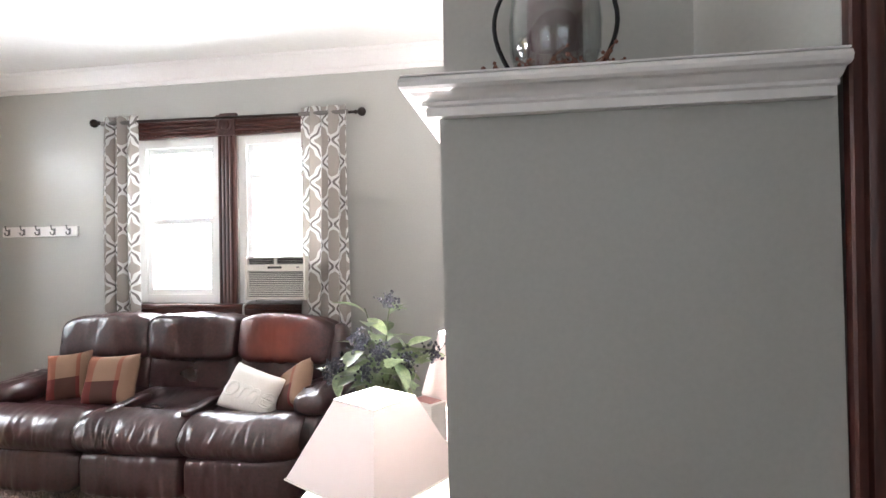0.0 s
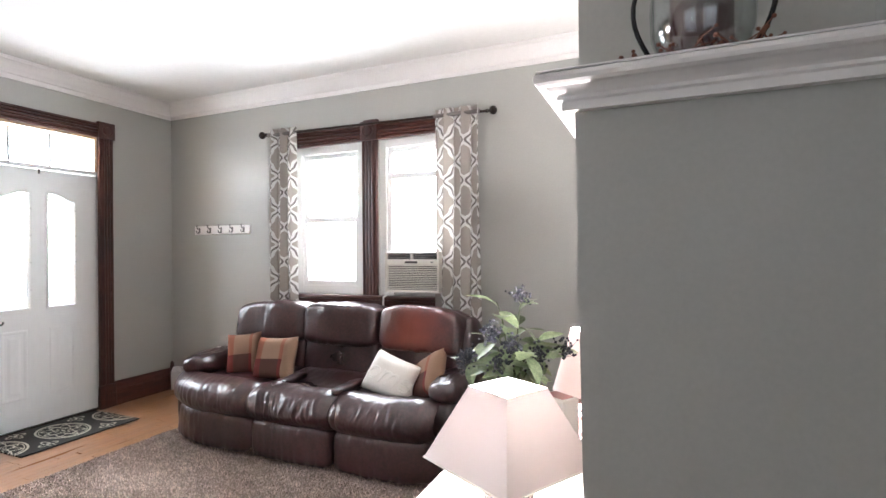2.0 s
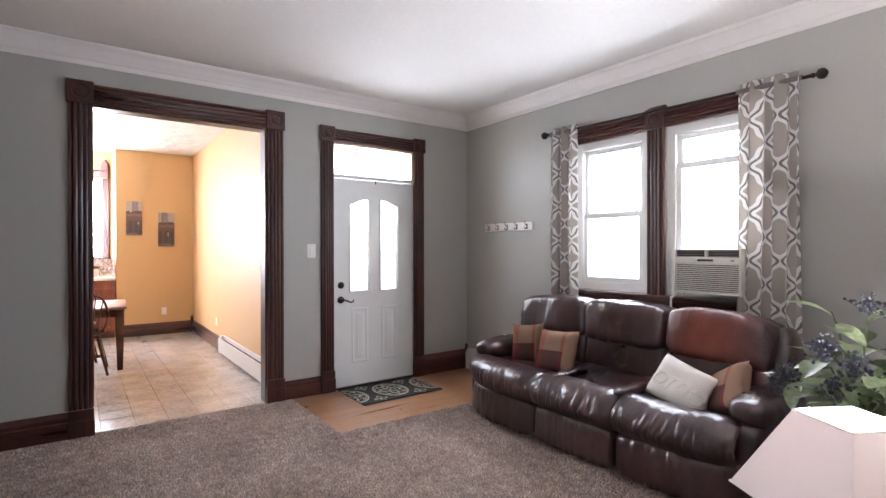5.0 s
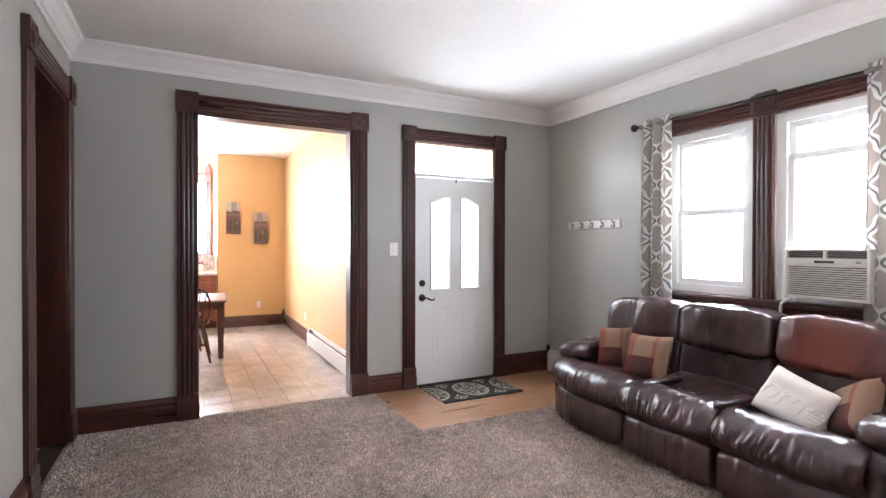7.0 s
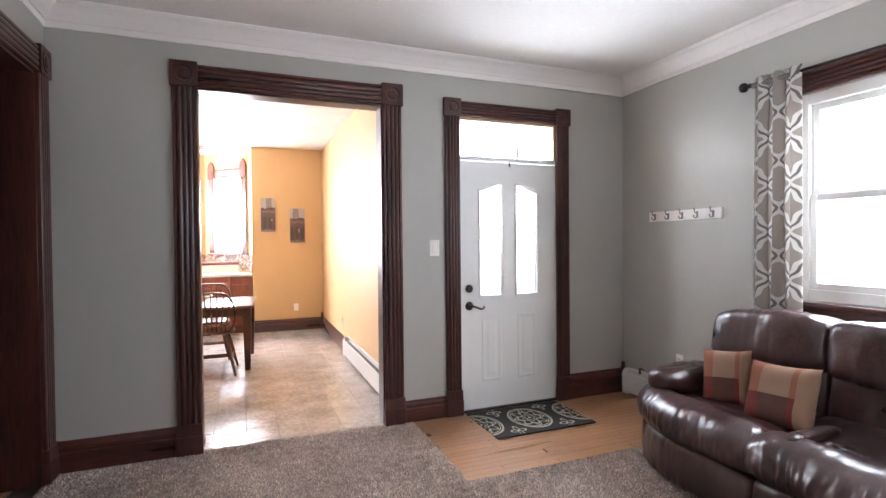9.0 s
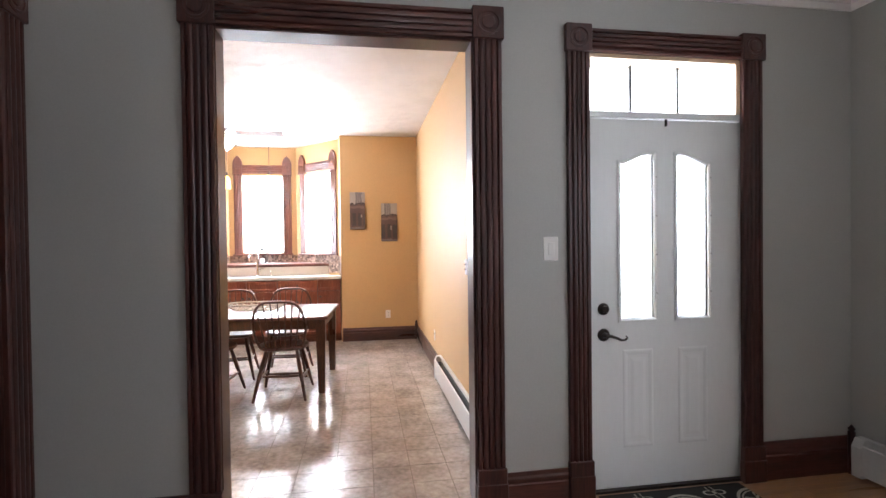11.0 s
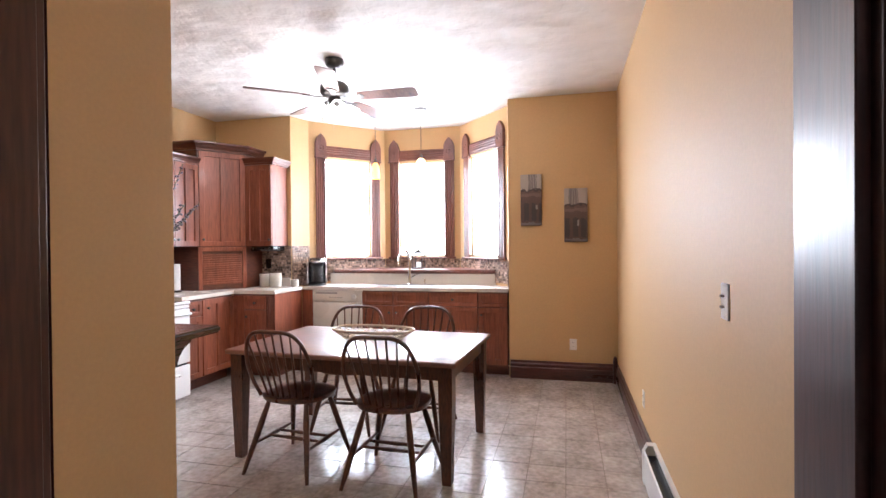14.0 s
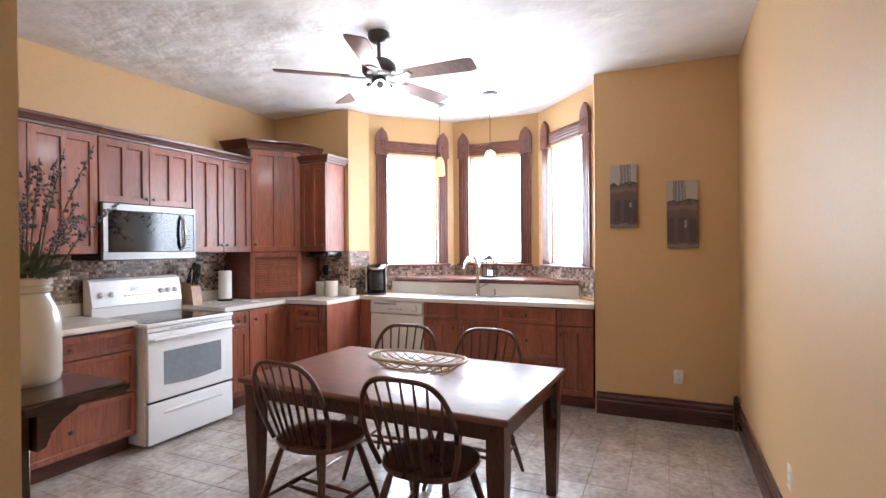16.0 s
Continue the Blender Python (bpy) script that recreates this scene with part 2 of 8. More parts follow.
def carpet_mat():
    m = pm("carpet_pile", (0.34, 0.265, 0.225), 0.95, 0.22, 1.2, 14, 0, col2=(0.50, 0.41, 0.36), spec=0.1)
    n, l, b = nodes_of(m)
    tc = n.new("ShaderNodeTexCoord")
    a, c = n.new("ShaderNodeTexNoise"), n.new("ShaderNodeTexVoronoi")
    a.inputs["Scale"].default_value, a.inputs["Detail"].default_value, c.inputs["Scale"].default_value = 70, 6, 130
    l.new(tc.outputs["Object"], a.inputs["Vector"])
    l.new(tc.outputs["Object"], c.inputs["Vector"])
    s = calc(m.node_tree, "ADD", a.outputs[0], c.outputs[0])
    bp = n.new("ShaderNodeBump")
    bp.inputs["Strength"].default_value, bp.inputs["Distance"].default_value = 0.9, 0.012
    l.new(s, bp.inputs["Height"])
    l.new(bp.outputs[0], b.inputs["Normal"])
    old = b.inputs["Base Color"].links[0].from_socket
    mx = n.new("ShaderNodeMix")
    mx.data_type, mx.blend_type = "RGBA", "MULTIPLY"
    mx.inputs[0].default_value = 1.0
    v = n.new("ShaderNodeMapRange")
    v.inputs[1].default_value, v.inputs[2].default_value, v.inputs[3].default_value, v.inputs[4].default_value = 0.35, 0.75, 0.5, 1.35
    l.new(a.outputs[0], v.inputs[0])
    l.new(old, mx.inputs[6])
    l.new(v.outputs[0], mx.inputs[7])
    l.new(mx.outputs[2], b.inputs["Base Color"])
    return m


carpet_pile = carpet_mat()


def uv_sockets(m):
    n, l, b = nodes_of(m)
    uv = n.new("ShaderNodeUVMap")
    sp = n.new("ShaderNodeSeparateXYZ")
    l.new(uv.outputs[0], sp.inputs[0])
    return sp.outputs[0], sp.outputs[1]


def mixed(m, fac, c1, c2):
    n, l, b = nodes_of(m)
    mx = n.new("ShaderNodeMix")
    mx.data_type = "RGBA"
    l.new(fac, mx.inputs[0])
    for i, c in ((6, c1), (7, c2)):
        if isinstance(c, tuple):
            mx.inputs[i].default_value = (*c, 1)
        else:
            l.new(c, mx.inputs[i])
    return mx.outputs[2]


def trellis_mat():
    """Curtain cloth printed with white-edged quatrefoils on taupe."""
    m = pm("trellis_cloth", (0.3, 0.28, 0.26), 0.9, 0.05, 3, 200, 0.25, spec=0.1)
    nt = m.node_tree
    n, l, b = nodes_of(m)
    u, v = uv_sockets(m)

    tau = 2 * math.pi

    def wave(kind, amp):
        return calc(nt, "ADD", calc(nt, kind, calc(nt, "MULTIPLY", v, tau)), calc(nt, "MULTIPLY", calc(nt, kind, calc(nt, "MULTIPLY", v, 3 * tau)), amp))
    w = calc(nt, "MULTIPLY", wave("SINE", -0.24), 0.172)      # one wavy line and its mirror image close round each figure
    sl = calc(nt, "MULTIPLY", wave("COSINE", -0.72), 0.172 * tau * 0.24 / 0.31)
    sl = calc(nt, "SQRT", calc(nt, "ADD", calc(nt, "MULTIPLY", sl, sl), 1.0))
    d1 = calc(nt, "ABSOLUTE", calc(nt, "SUBTRACT", calc(nt, "FRACT", calc(nt, "ADD", calc(nt, "SUBTRACT", u, w), 0.5)), 0.5))
    d2 = calc(nt, "ABSOLUTE", calc(nt, "SUBTRACT", calc(nt, "FRACT", calc(nt, "ADD", u, w)), 0.5))
    g = calc(nt, "DIVIDE", calc(nt, "MINIMUM", d1, d2), sl)
    c = mixed(m, calc(nt, "LESS_THAN", g, 0.108), (0.46, 0.415, 0.375), (0.84, 0.83, 0.81))
    c = mixed(m, calc(nt, "LESS_THAN", g, 0.026), c, (0.26, 0.24, 0.225))
    l.new(c, b.inputs["Base Color"])
    t, x = n.new("ShaderNodeBsdfTranslucent"), n.new("ShaderNodeMixShader")
    l.new(c, t.inputs[0])
    x.inputs[0].default_value = 0.42
    l.new(b.outputs[0], x.inputs[1])
    l.new(t.outputs[0], x.inputs[2])
    l.new(x.outputs[0], n["Material Output"].inputs[0])
    return m


def medallion_mat():
    """Flat-woven mat with cream scrolls and rings on charcoal."""
    m = pm("medallion_weave", (0.05, 0.05, 0.05), 0.95, 0.2, 5, 160, 0.4, spec=0.1)
    nt = m.node_tree
    n, l, b = nodes_of(m)
    u, v = uv_sockets(m)          # u in units of the mat's width, v from -0.5 to 0.5 of it
    du = calc(nt, "SUBTRACT", calc(nt, "FRACT", calc(nt, "ADD", calc(nt, "MULTIPLY", u, 1.32), 0.5)), 0.5)
    r = calc(nt, "SQRT", calc(nt, "ADD", calc(nt, "MULTIPLY", du, du), calc(nt, "MULTIPLY", v, v)))
    ang = calc(nt, "ARCTAN2", v, du)

    def between(q, lo, hi):
        return calc(nt, "MULTIPLY", calc(nt, "GREATER_THAN", q, lo), calc(nt, "LESS_THAN", q, hi))

    def petals(rad, ang, mean, swing, count, half):
        """A wavy closed line round a centre."""
        k = calc(nt, "ADD", mean, calc(nt, "MULTIPLY", calc(nt, "COSINE", calc(nt, "MULTIPLY", ang, float(count))), swing))
        return calc(nt, "LESS_THAN", calc(nt, "ABSOLUTE", calc(nt, "SUBTRACT", rad, k)), half)
    f = calc(nt, "ADD", between(r, 0.352, 0.385), between(r, 0.318, 0.333))
    for mean, swing, count, half in ((0.245, 0.05, 8, 0.016), (0.175, 0.055, 4, 0.014), (0.10, 0.03, 8, 0.013)):
        f = calc(nt, "ADD", f, petals(r, ang, mean, swing, count, half))
    f = calc(nt, "ADD", f, calc(nt, "LESS_THAN", r, 0.03))
    dv = calc(nt, "SUBTRACT", calc(nt, "ABSOLUTE", v), 0.36)
    du2 = calc(nt, "SUBTRACT", calc(nt, "ABSOLUTE", du), 0.5)
    r2 = calc(nt, "SQRT", calc(nt, "ADD", calc(nt, "MULTIPLY", du2, du2), calc(nt, "MULTIPLY", dv, dv)))
    a2 = calc(nt, "ARCTAN2", dv, du2)
    f = calc(nt, "ADD", f, calc(nt, "MULTIPLY", calc(nt, "GREATER_THAN", r, 0.40), calc(nt, "ADD", petals(r2, a2, 0.095, 0.045, 4, 0.016), calc(nt, "LESS_THAN", r2, 0.03))))
    c = mixed(m, calc(nt, "GREATER_THAN", f, 0.5), (0.04, 0.038, 0.036), (0.46, 0.43, 0.36))
    edge = calc(nt, "GREATER_THAN", calc(nt, "ABSOLUTE", v), 0.47)
    c = mixed(m, edge, c, (0.03, 0.03, 0.03))
    l.new(c, b.inputs["Base Color"])
    return m


def plaid_mat():
    m = pm("plaid_cloth", (0.3, 0.2, 0.1), 0.9, 0.05, 3, 200, 0.35, spec=0.1)
    nt = m.node_tree
    n, l, b = nodes_of(m)
    u, v = uv_sockets(m)

    def band(s, a, w):
        return calc(nt, "LESS_THAN", calc(nt, "ABSOLUTE", calc(nt, "SUBTRACT", s, a)), w)
    rust, tan, brown, red = (0.24, 0.10, 0.065), (0.26, 0.165, 0.115), (0.085, 0.042, 0.034), (0.14, 0.034, 0.03)
    c = mixed(m, band(u, 0.5, 0.22), rust, tan)
    low = calc(nt, "LESS_THAN", v, 0.48)
    c2 = mixed(m, band(u, 0.5, 0.22), red, brown)
    c = mixed(m, low, c, c2)
    c = mixed(m, band(u, 0.9, 0.1), c, tan)
    l.new(c, b.inputs["Base Color"])
    return m


def wear_patch(m, centre, radius, col):
    """A patch rubbed to another colour, with a soft uneven edge."""
    nt = m.node_tree
    n, l, b = nodes_of(m)
    tc, sub, ln, no = n.new("ShaderNodeTexCoord"), n.new("ShaderNodeVectorMath"), n.new("ShaderNodeVectorMath"), n.new("ShaderNodeTexNoise")
    sub.operation, ln.operation = "SUBTRACT", "LENGTH"
    sub.inputs[1].default_value = centre
    no.inputs["Scale"].default_value = 9
    l.new(tc.outputs["Object"], sub.inputs[0])
    l.new(tc.outputs["Object"], no.inputs["Vector"])
    l.new(sub.outputs[0], ln.inputs[0])
    d = calc(nt, "ADD", ln.outputs["Value"], calc(nt, "MULTIPLY", calc(nt, "SUBTRACT", no.outputs[0], 0.5), 0.22))
    mr = n.new("ShaderNodeMapRange")
    mr.inputs[1].default_value, mr.inputs[2].default_value, mr.inputs[3].default_value, mr.inputs[4].default_value = radius * 0.3, radius, 0.9, 0.0
    l.new(d, mr.inputs[0])
    old = b.inputs["Base Color"].links[0].from_socket
    l.new(mixed(m, mr.outputs[0], old, col), b.inputs["Base Color"])


wear_patch(worn_leather, (0.66, 0.14, 0.82), 0.32, (0.17, 0.032, 0.016))
trellis_cloth, medallion_weave, plaid_cloth = trellis_mat(), medallion_mat(), plaid_mat()


def painting_mat():
    """Muted painted street front in greys, browns and dull red."""
    m = pm("painted_canvas", (0.3, 0.28, 0.26), 0.6, 0.1, 3, 60, 0.2)
    nt = m.node_tree
    n, l, b = nodes_of(m)
    u, v = uv_sockets(m)
    tc = n.new("ShaderNodeTexCoord")
    no = n.new("ShaderNodeTexNoise")
    no.inputs["Scale"].default_value, no.inputs["Detail"].default_value = 16, 5
    l.new(tc.outputs["Object"], no.inputs["Vector"])
    wob = calc(nt, "MULTIPLY", calc(nt, "SUBTRACT", no.outputs[0], 0.5), 0.16)
    w = calc(nt, "ADD", v, wob)
    uu = calc(nt, "ADD", u, wob)
    grade = n.new("ShaderNodeMapRange")
    grade.inputs[1].default_value, grade.inputs[2].default_value = 0.35, 0.85
    l.new(w, grade.inputs[0])
    oi = n.new("ShaderNodeObjectInfo")
    side = calc(nt, "MULTIPLY", calc(nt, "SUBTRACT", oi.outputs["Random"], 0.5), 0.4)

    def within(q, mid, half):
        return calc(nt, "LESS_THAN", calc(nt, "ABSOLUTE", calc(nt, "SUBTRACT", q, mid)), half)

    def both(p, q):
        return calc(nt, "MULTIPLY", p, q)
    us = calc(nt, "ADD", uu, side)
    upper = calc(nt, "GREATER_THAN", w, 0.69)
    c = mixed(m, grade.outputs[0], (0.10, 0.062, 0.052), (0.15, 0.095, 0.08))
    c = mixed(m, upper, c, (0.40, 0.35, 0.31))
    c = mixed(m, both(both(upper, within(us, 0.42, 0.2)), 0.75), c, (0.12, 0.11, 0.115))
    bars = calc(nt, "LESS_THAN", calc(nt, "FRACT", calc(nt, "MULTIPLY", us, 9.0)), 0.35)
    c = mixed(m, both(both(both(upper, within(us, 0.42, 0.17)), bars), 0.7), c, (0.36, 0.33, 0.31))
    c = mixed(m, both(within(w, 0.685, 0.014), 0.8), c, (0.05, 0.04, 0.04))
    c = mixed(m, both(within(w, 0.60, 0.03), 0.5), c, (0.24, 0.155, 0.13))
    for mid in (0.14, 0.5, 0.84):
        c = mixed(m, both(both(within(us, mid, 0.11), within(w, 0.27, 0.17)), 0.75), c, (0.045, 0.04, 0.042))
    c = mixed(m, both(both(within(us, 0.62, 0.045), within(w, 0.36, 0.05)), 0.7), c, (0.36, 0.32, 0.28))
    c = mixed(m, both(calc(nt, "LESS_THAN", w, 0.07), 0.6), c, (0.22, 0.20, 0.19))
    l.new(c, b.inputs["Base Color"])
    return m


painted_canvas = painting_mat()

# ---- mesh helpers ----
BASE = {}


def thing(name, x, y, z, label, category, group="", kind=""):
    """A thing: an Empty at its base that parents its parts."""
    ob = new(name)
    ob.empty_display_size = 0.05
    ob.location = (x, y, z)
    BASE[ob.name] = Vector((x, y, z))
    return tagged(ob, label, category, group, kind)


def mesh_of(name, bm, material, smooth, base):
    me = bpy.data.meshes.new(name)
    bmesh.ops.recalc_face_normals(bm, faces=bm.faces)
    bm.to_mesh(me)
    bm.free()
    if base is not None:
        me.transform(Matrix.Translation(-base))
    me.materials.append(material)
    if smooth:
        for p in me.polygons:
            p.use_smooth = True
        me.set_sharp_from_angle(angle=radians(smooth))
    return me


def part(name, bm, material, parent, label="", smooth=40):
    """Links bm, in world coordinates, as one mesh under parent."""
    base = BASE[parent.name]
    ob = new(name, mesh_of(name, bm, material, smooth, base))
    ob.parent = parent
    BASE[ob.name] = base
    return tagged(ob, label)


def single(name, bm, material, label="", category="", kind="", group="", smooth=40, base=None):
    """One mesh as a top-level object."""
    base = Vector(base) if base else Vector((0, 0, 0))
    ob = new(name, mesh_of(name, bm, material, smooth, base))
    ob.location = base
    BASE[ob.name] = base
    return tagged(ob, label, category, group, kind)


def B():
    return bmesh.new()


def box(bm, a, b, M=None, bev=0.0, seg=1):
    vs = []
    for z in (a[2], b[2]):
        for x, y in ((a[0], a[1]), (b[0], a[1]), (b[0], b[1]), (a[0], b[1])):
            p = Vector((x, y, z))
            vs.append(bm.verts.new(M @ p if M else p))
    fs = [bm.faces.new([vs[i] for i in q]) for q in
          ((3, 2, 1, 0), (4, 5, 6, 7), (0, 1, 5, 4), (1, 2, 6, 5), (2, 3, 7, 6), (3, 0, 4, 7))]
    if bev:
        es = list({e for f in fs for e in f.edges})
        bmesh.ops.bevel(bm, geom=es, offset=bev, segments=seg, affect="EDGES", profile=0.5)
    return bm


def prism(bm, pts, vec, M=None):
    """A polygon drawn along vec."""
    vec = Vector(vec)
    a = [bm.verts.new(M @ Vector(p) if M else Vector(p)) for p in pts]
    b = [bm.verts.new(M @ (Vector(p) + vec) if M else Vector(p) + vec) for p in pts]
    bm.faces.new(a[::-1])
    bm.faces.new(b)
    for i in range(len(a)):
        j = (i + 1) % len(a)
        bm.faces.new((a[i], a[j], b[j], b[i]))
    return bm


def rings(bm, loops, cap=True, closed=True):
    """Skins a row of loops of equal length."""
    rows = [[bm.verts.new(p) for p in lp] for lp in loops]
    n = len(rows[0])
    for r, s in zip(rows, rows[1:]):
        for i in range(n if closed else n - 1):
            j = (i + 1) % n
            bm.faces.new((r[i], r[j], s[j], s[i]))
    if cap:
        bm.faces.new(rows[0][::-1])
        bm.faces.new(rows[-1])
    return bm


def lathe(bm, prof, c=(0, 0, 0), seg=20, M=None):
    M = M or Matrix.Identity(4)
    c = Vector(c)
    loops = [[M @ (c + Vector((max(r, 1e-4) * math.cos(2 * math.pi * i / seg), max(r, 1e-4) * math.sin(2 * math.pi * i / seg), z)))
              for i in range(seg)] for r, z in prof]
    return rings(bm, loops)


def tube(bm, pts, rad, seg=8):
    """A round bar along points; rad is one radius or one for each point."""
    pts = [Vector(p) for p in pts]
    rads = rad if isinstance(rad, (list, tuple)) else [rad] * len(pts)
    loops = []
    side = None
    for i, p in enumerate(pts):
        d = (pts[min(i + 1, len(pts) - 1)] - pts[max(i - 1, 0)]).normalized()
        if side is None:
            side = d.orthogonal().normalized()
        side = (side - d * side.dot(d)).normalized()
        up = d.cross(side)
        loops.append([p + rads[i] * (math.cos(2 * math.pi * k / seg) * side + math.sin(2 * math.pi * k / seg) * up) for k in range(seg)])
    return rings(bm, loops)


def cushion(bm, c, size, e=0.45, M=None, nu=28, nv=18, wrinkle=0.0, freq=6.0, seed=0.0, sag=0.0, pucker=0.0):
    """A stuffed, rounded block; e near 0 is boxy, 1 is an ellipsoid."""
    c = Vector(c)
    sx, sy, sz = (s / 2 for s in size)

    k = 2 / e

    def around(an):                                          # evenly spaced along a squared circle
        ca, sa = math.cos(an), math.sin(an)
        q = (abs(ca) ** k + abs(sa) ** k) ** (1 / k)
        return ca / q, sa / q
    loops = []
    for j in range(1, nv):
        ph = -math.pi / 2 + math.pi * j / nv
        lp = []
        for i in range(nu):
            th = 2 * math.pi * i / nu
            (cp, s_p), (ct, st) = around(ph), around(th)
            g = (cp * ct, cp * st, s_p)
            p = Vector((sx * g[0], sy * g[1], sz * g[2]))
            if wrinkle:
                q = Vector((p.x * freq + seed, p.y * freq, p.z * freq * 0.6))
                out = Vector([math.copysign(abs(a) ** (k - 1), a) / s for a, s in zip(g, (sx, sy, sz))]).normalized()
                d = wrinkle * (noise.noise(q) + 0.5 * noise.noise(q * 2.7))
                if pucker:                                   # gathers drawn in from the seams
                    d += pucker * (0.35 + 0.65 * g[2] ** 2) * noise.noise(Vector((p.x * 46 + seed, p.y * 5, p.z * 7 + 2.5 * noise.noise(q))))
                p += out * d
            p.z -= sag * max(0.0, p.z / sz) * (1 - min(1, (p.x / sx) ** 2)) if sag else 0
            p = c + p
            lp.append(M @ p if M else p)
        loops.append(lp)
    return rings(bm, loops)


def uv_box(me, f):
    """Writes a UV map from a function of the vertex."""
    lay = me.uv_layers.new(name="UVMap")
    for lp in me.loops:
        lay.data[lp.index].uv = f(me.vertices[lp.vertex_index].co)


def frame_on(o, u, w):
    """Local axes on a wall: x along u, y up, z out along w."""
    u, w = Vector(u).normalized(), Vector(w).normalized()
    m = Matrix.Identity(4)
    for i, a in enumerate((u, Vector((0, 0, 1)), w)):
        for k in range(3):
            m[k][i] = a[k]
    m.translation = Vector(o)
    return m


# ---- the large structure ----
def wall(name, M, u0, u1, z0, z1, thick, holes, material, label):
    """A wall in local axes, from 0 back to -thick, with openings through it."""
    bm = B()
    us = sorted({u0, u1, *(h[0] for h in holes), *(h[1] for h in holes)})
    for a, b in zip(us, us[1:]):
        cuts = sorted((h[2], h[3]) for h in holes if h[0] < (a + b) / 2 < h[1])
        z = z0
        for c, d in cuts:
            if c > z:
                box(bm, (a, z, -thick), (b, c, 0), M)
            z = d
        if z1 > z:
            box(bm, (a, z, -thick), (b, z1, 0), M)
    return single(name, bm, material, label, "wall", "structure", smooth=0)


MW = frame_on((W_X, 0, 0), (0, 1, 0), (1, 0, 0))            # west wall of the living room
MN = frame_on((0, N_Y, 0), (1, 0, 0), (0, -1, 0))           # north wall with the windows
MS = frame_on((0, S_Y, 0), (1, 0, 0), (0, 1, 0))            # south wall
MKN = frame_on((0, KN_Y, 0), (1, 0, 0), (0, -1, 0))         # kitchen north
MKW = frame_on((KW_X, 0, 0), (0, 1, 0), (1, 0, 0))          # kitchen west
MKS = frame_on((0, KS_Y, 0), (1, 0, 0), (0, 1, 0))          # kitchen south
OP = (0.045, 1.338, 0.0, 2.49)                              # cased opening to the kitchen
DO = (1.985, 2.945, 0.0, 2.45)                              # front door with transom
WL, WR = (-2.80, -2.07, 1.035, 2.345), (-1.925, -1.20, 1.035, 2.345)
SO = (-4.232, -3.31, 0.0, 2.45)
SW = ((-1.3, -0.2, 0.95, 2.2), (0.3, 1.4, 0.95, 2.2))   # unseen windows added behind the walk to light the chimney

wall("wall_west", MW, S_Y - 0.15, N_Y + 0.15, 0, LZ + 0.04, 0.07, [OP, DO], grey_paint, "sage grey painted plaster wall with two cased openings")
wall("wall_west_kitchen_side", frame_on((W_X - 0.07, 0, 0), (0, 1, 0), (1, 0, 0)), KS_Y, KN_Y + 0.12, 0, KZ, 0.07, [OP], orange_paint, "ochre orange painted kitchen side of the dividing wall")
wall("wall_west_outer", frame_on((W_X - 0.07, 0, 0), (0, 1, 0), (1, 0, 0)), KN_Y + 0.12, N_Y + 0.15, 0, KZ, 0.09, [DO], white_trim, "outer face of the wall beside the porch")
wall("wall_north", MN, W_X, 2.4, 0, LZ + 0.04, 0.16, [WL, WR], grey_paint, "sage grey painted wall with a double window")
wall("wall_south", MS, W_X, 2.4, 0, LZ + 0.04, 0.16, [SO, *SW], grey_paint, "sage grey painted wall with a doorway and two added windows")
wall("wall_east", frame_on((2.4, 0, 0), (0, 1, 0), (-1, 0, 0)), S_Y, N_Y, 0, LZ + 0.04, 0.12, [], grey_paint, "sage grey painted end wall")
wall("wall_kitchen_north", MKN, -9.27, W_X - 0.14, 0, KZ, 0.12, [], orange_paint, "ochre orange painted long kitchen wall")
wall("wall_kitchen_south", MKS, -9.27, W_X - 0.14, 0, KZ, 0.12, [], orange_paint, "ochre orange painted wall behind the cabinets")
wall("wall_kitchen_west_a", MKW, 0.44, KN_Y, 0, KZ, 0.12, [], orange_paint, "ochre orange painted wall with two small paintings")
wall("wall_kitchen_west_b", MKW, KS_Y, -2.14, 0, KZ, 0.12, [], orange_paint, "ochre orange painted corner wall")
bm = B()
box(bm, (-5.19, -0.37, 0), (W_X - 0.14, -0.228, KZ))
single("wall_kitchen_stub", bm, orange_paint, "ochre orange stub wall beside the cased opening", "wall", "structure", smooth=0)

# the bay: five flats, three with windows
BAY = [(-9.15, 0.44), (-9.42, 0.40), (-10.19, -0.30), (-10.19, -1.34), (-9.42, -2.05), (-9.15, -2.14)]
BAYZ = (1.275, 2.52)
bay_frames = []
for i in range(5):
    (x0, y0), (x1, y1) = BAY[i], BAY[i + 1]
    d = Vector((x1 - x0, y1 - y0, 0))
    L = d.length
    out = Vector((0, 0, 1)).cross(d).normalized()            # into the room
    if out.x < 0:
        out = -out
    M = frame_on((x0, y0, 0), d, out)
    holes = []
    if i in (1, 2, 3):
        h = 0.315
        c = L / 2 - (0.04 if i == 1 else 0.0)
        holes = [(c - h, c + h, *BAYZ)]
        bay_frames.append((M, 2 * c, h))
    wall("wall_bay", M, -0.04 if i else 0, L + (0.04 if i < 4 else 0), 0, KZ, 0.10, holes, orange_paint, "ochre orange painted flat of the bay")

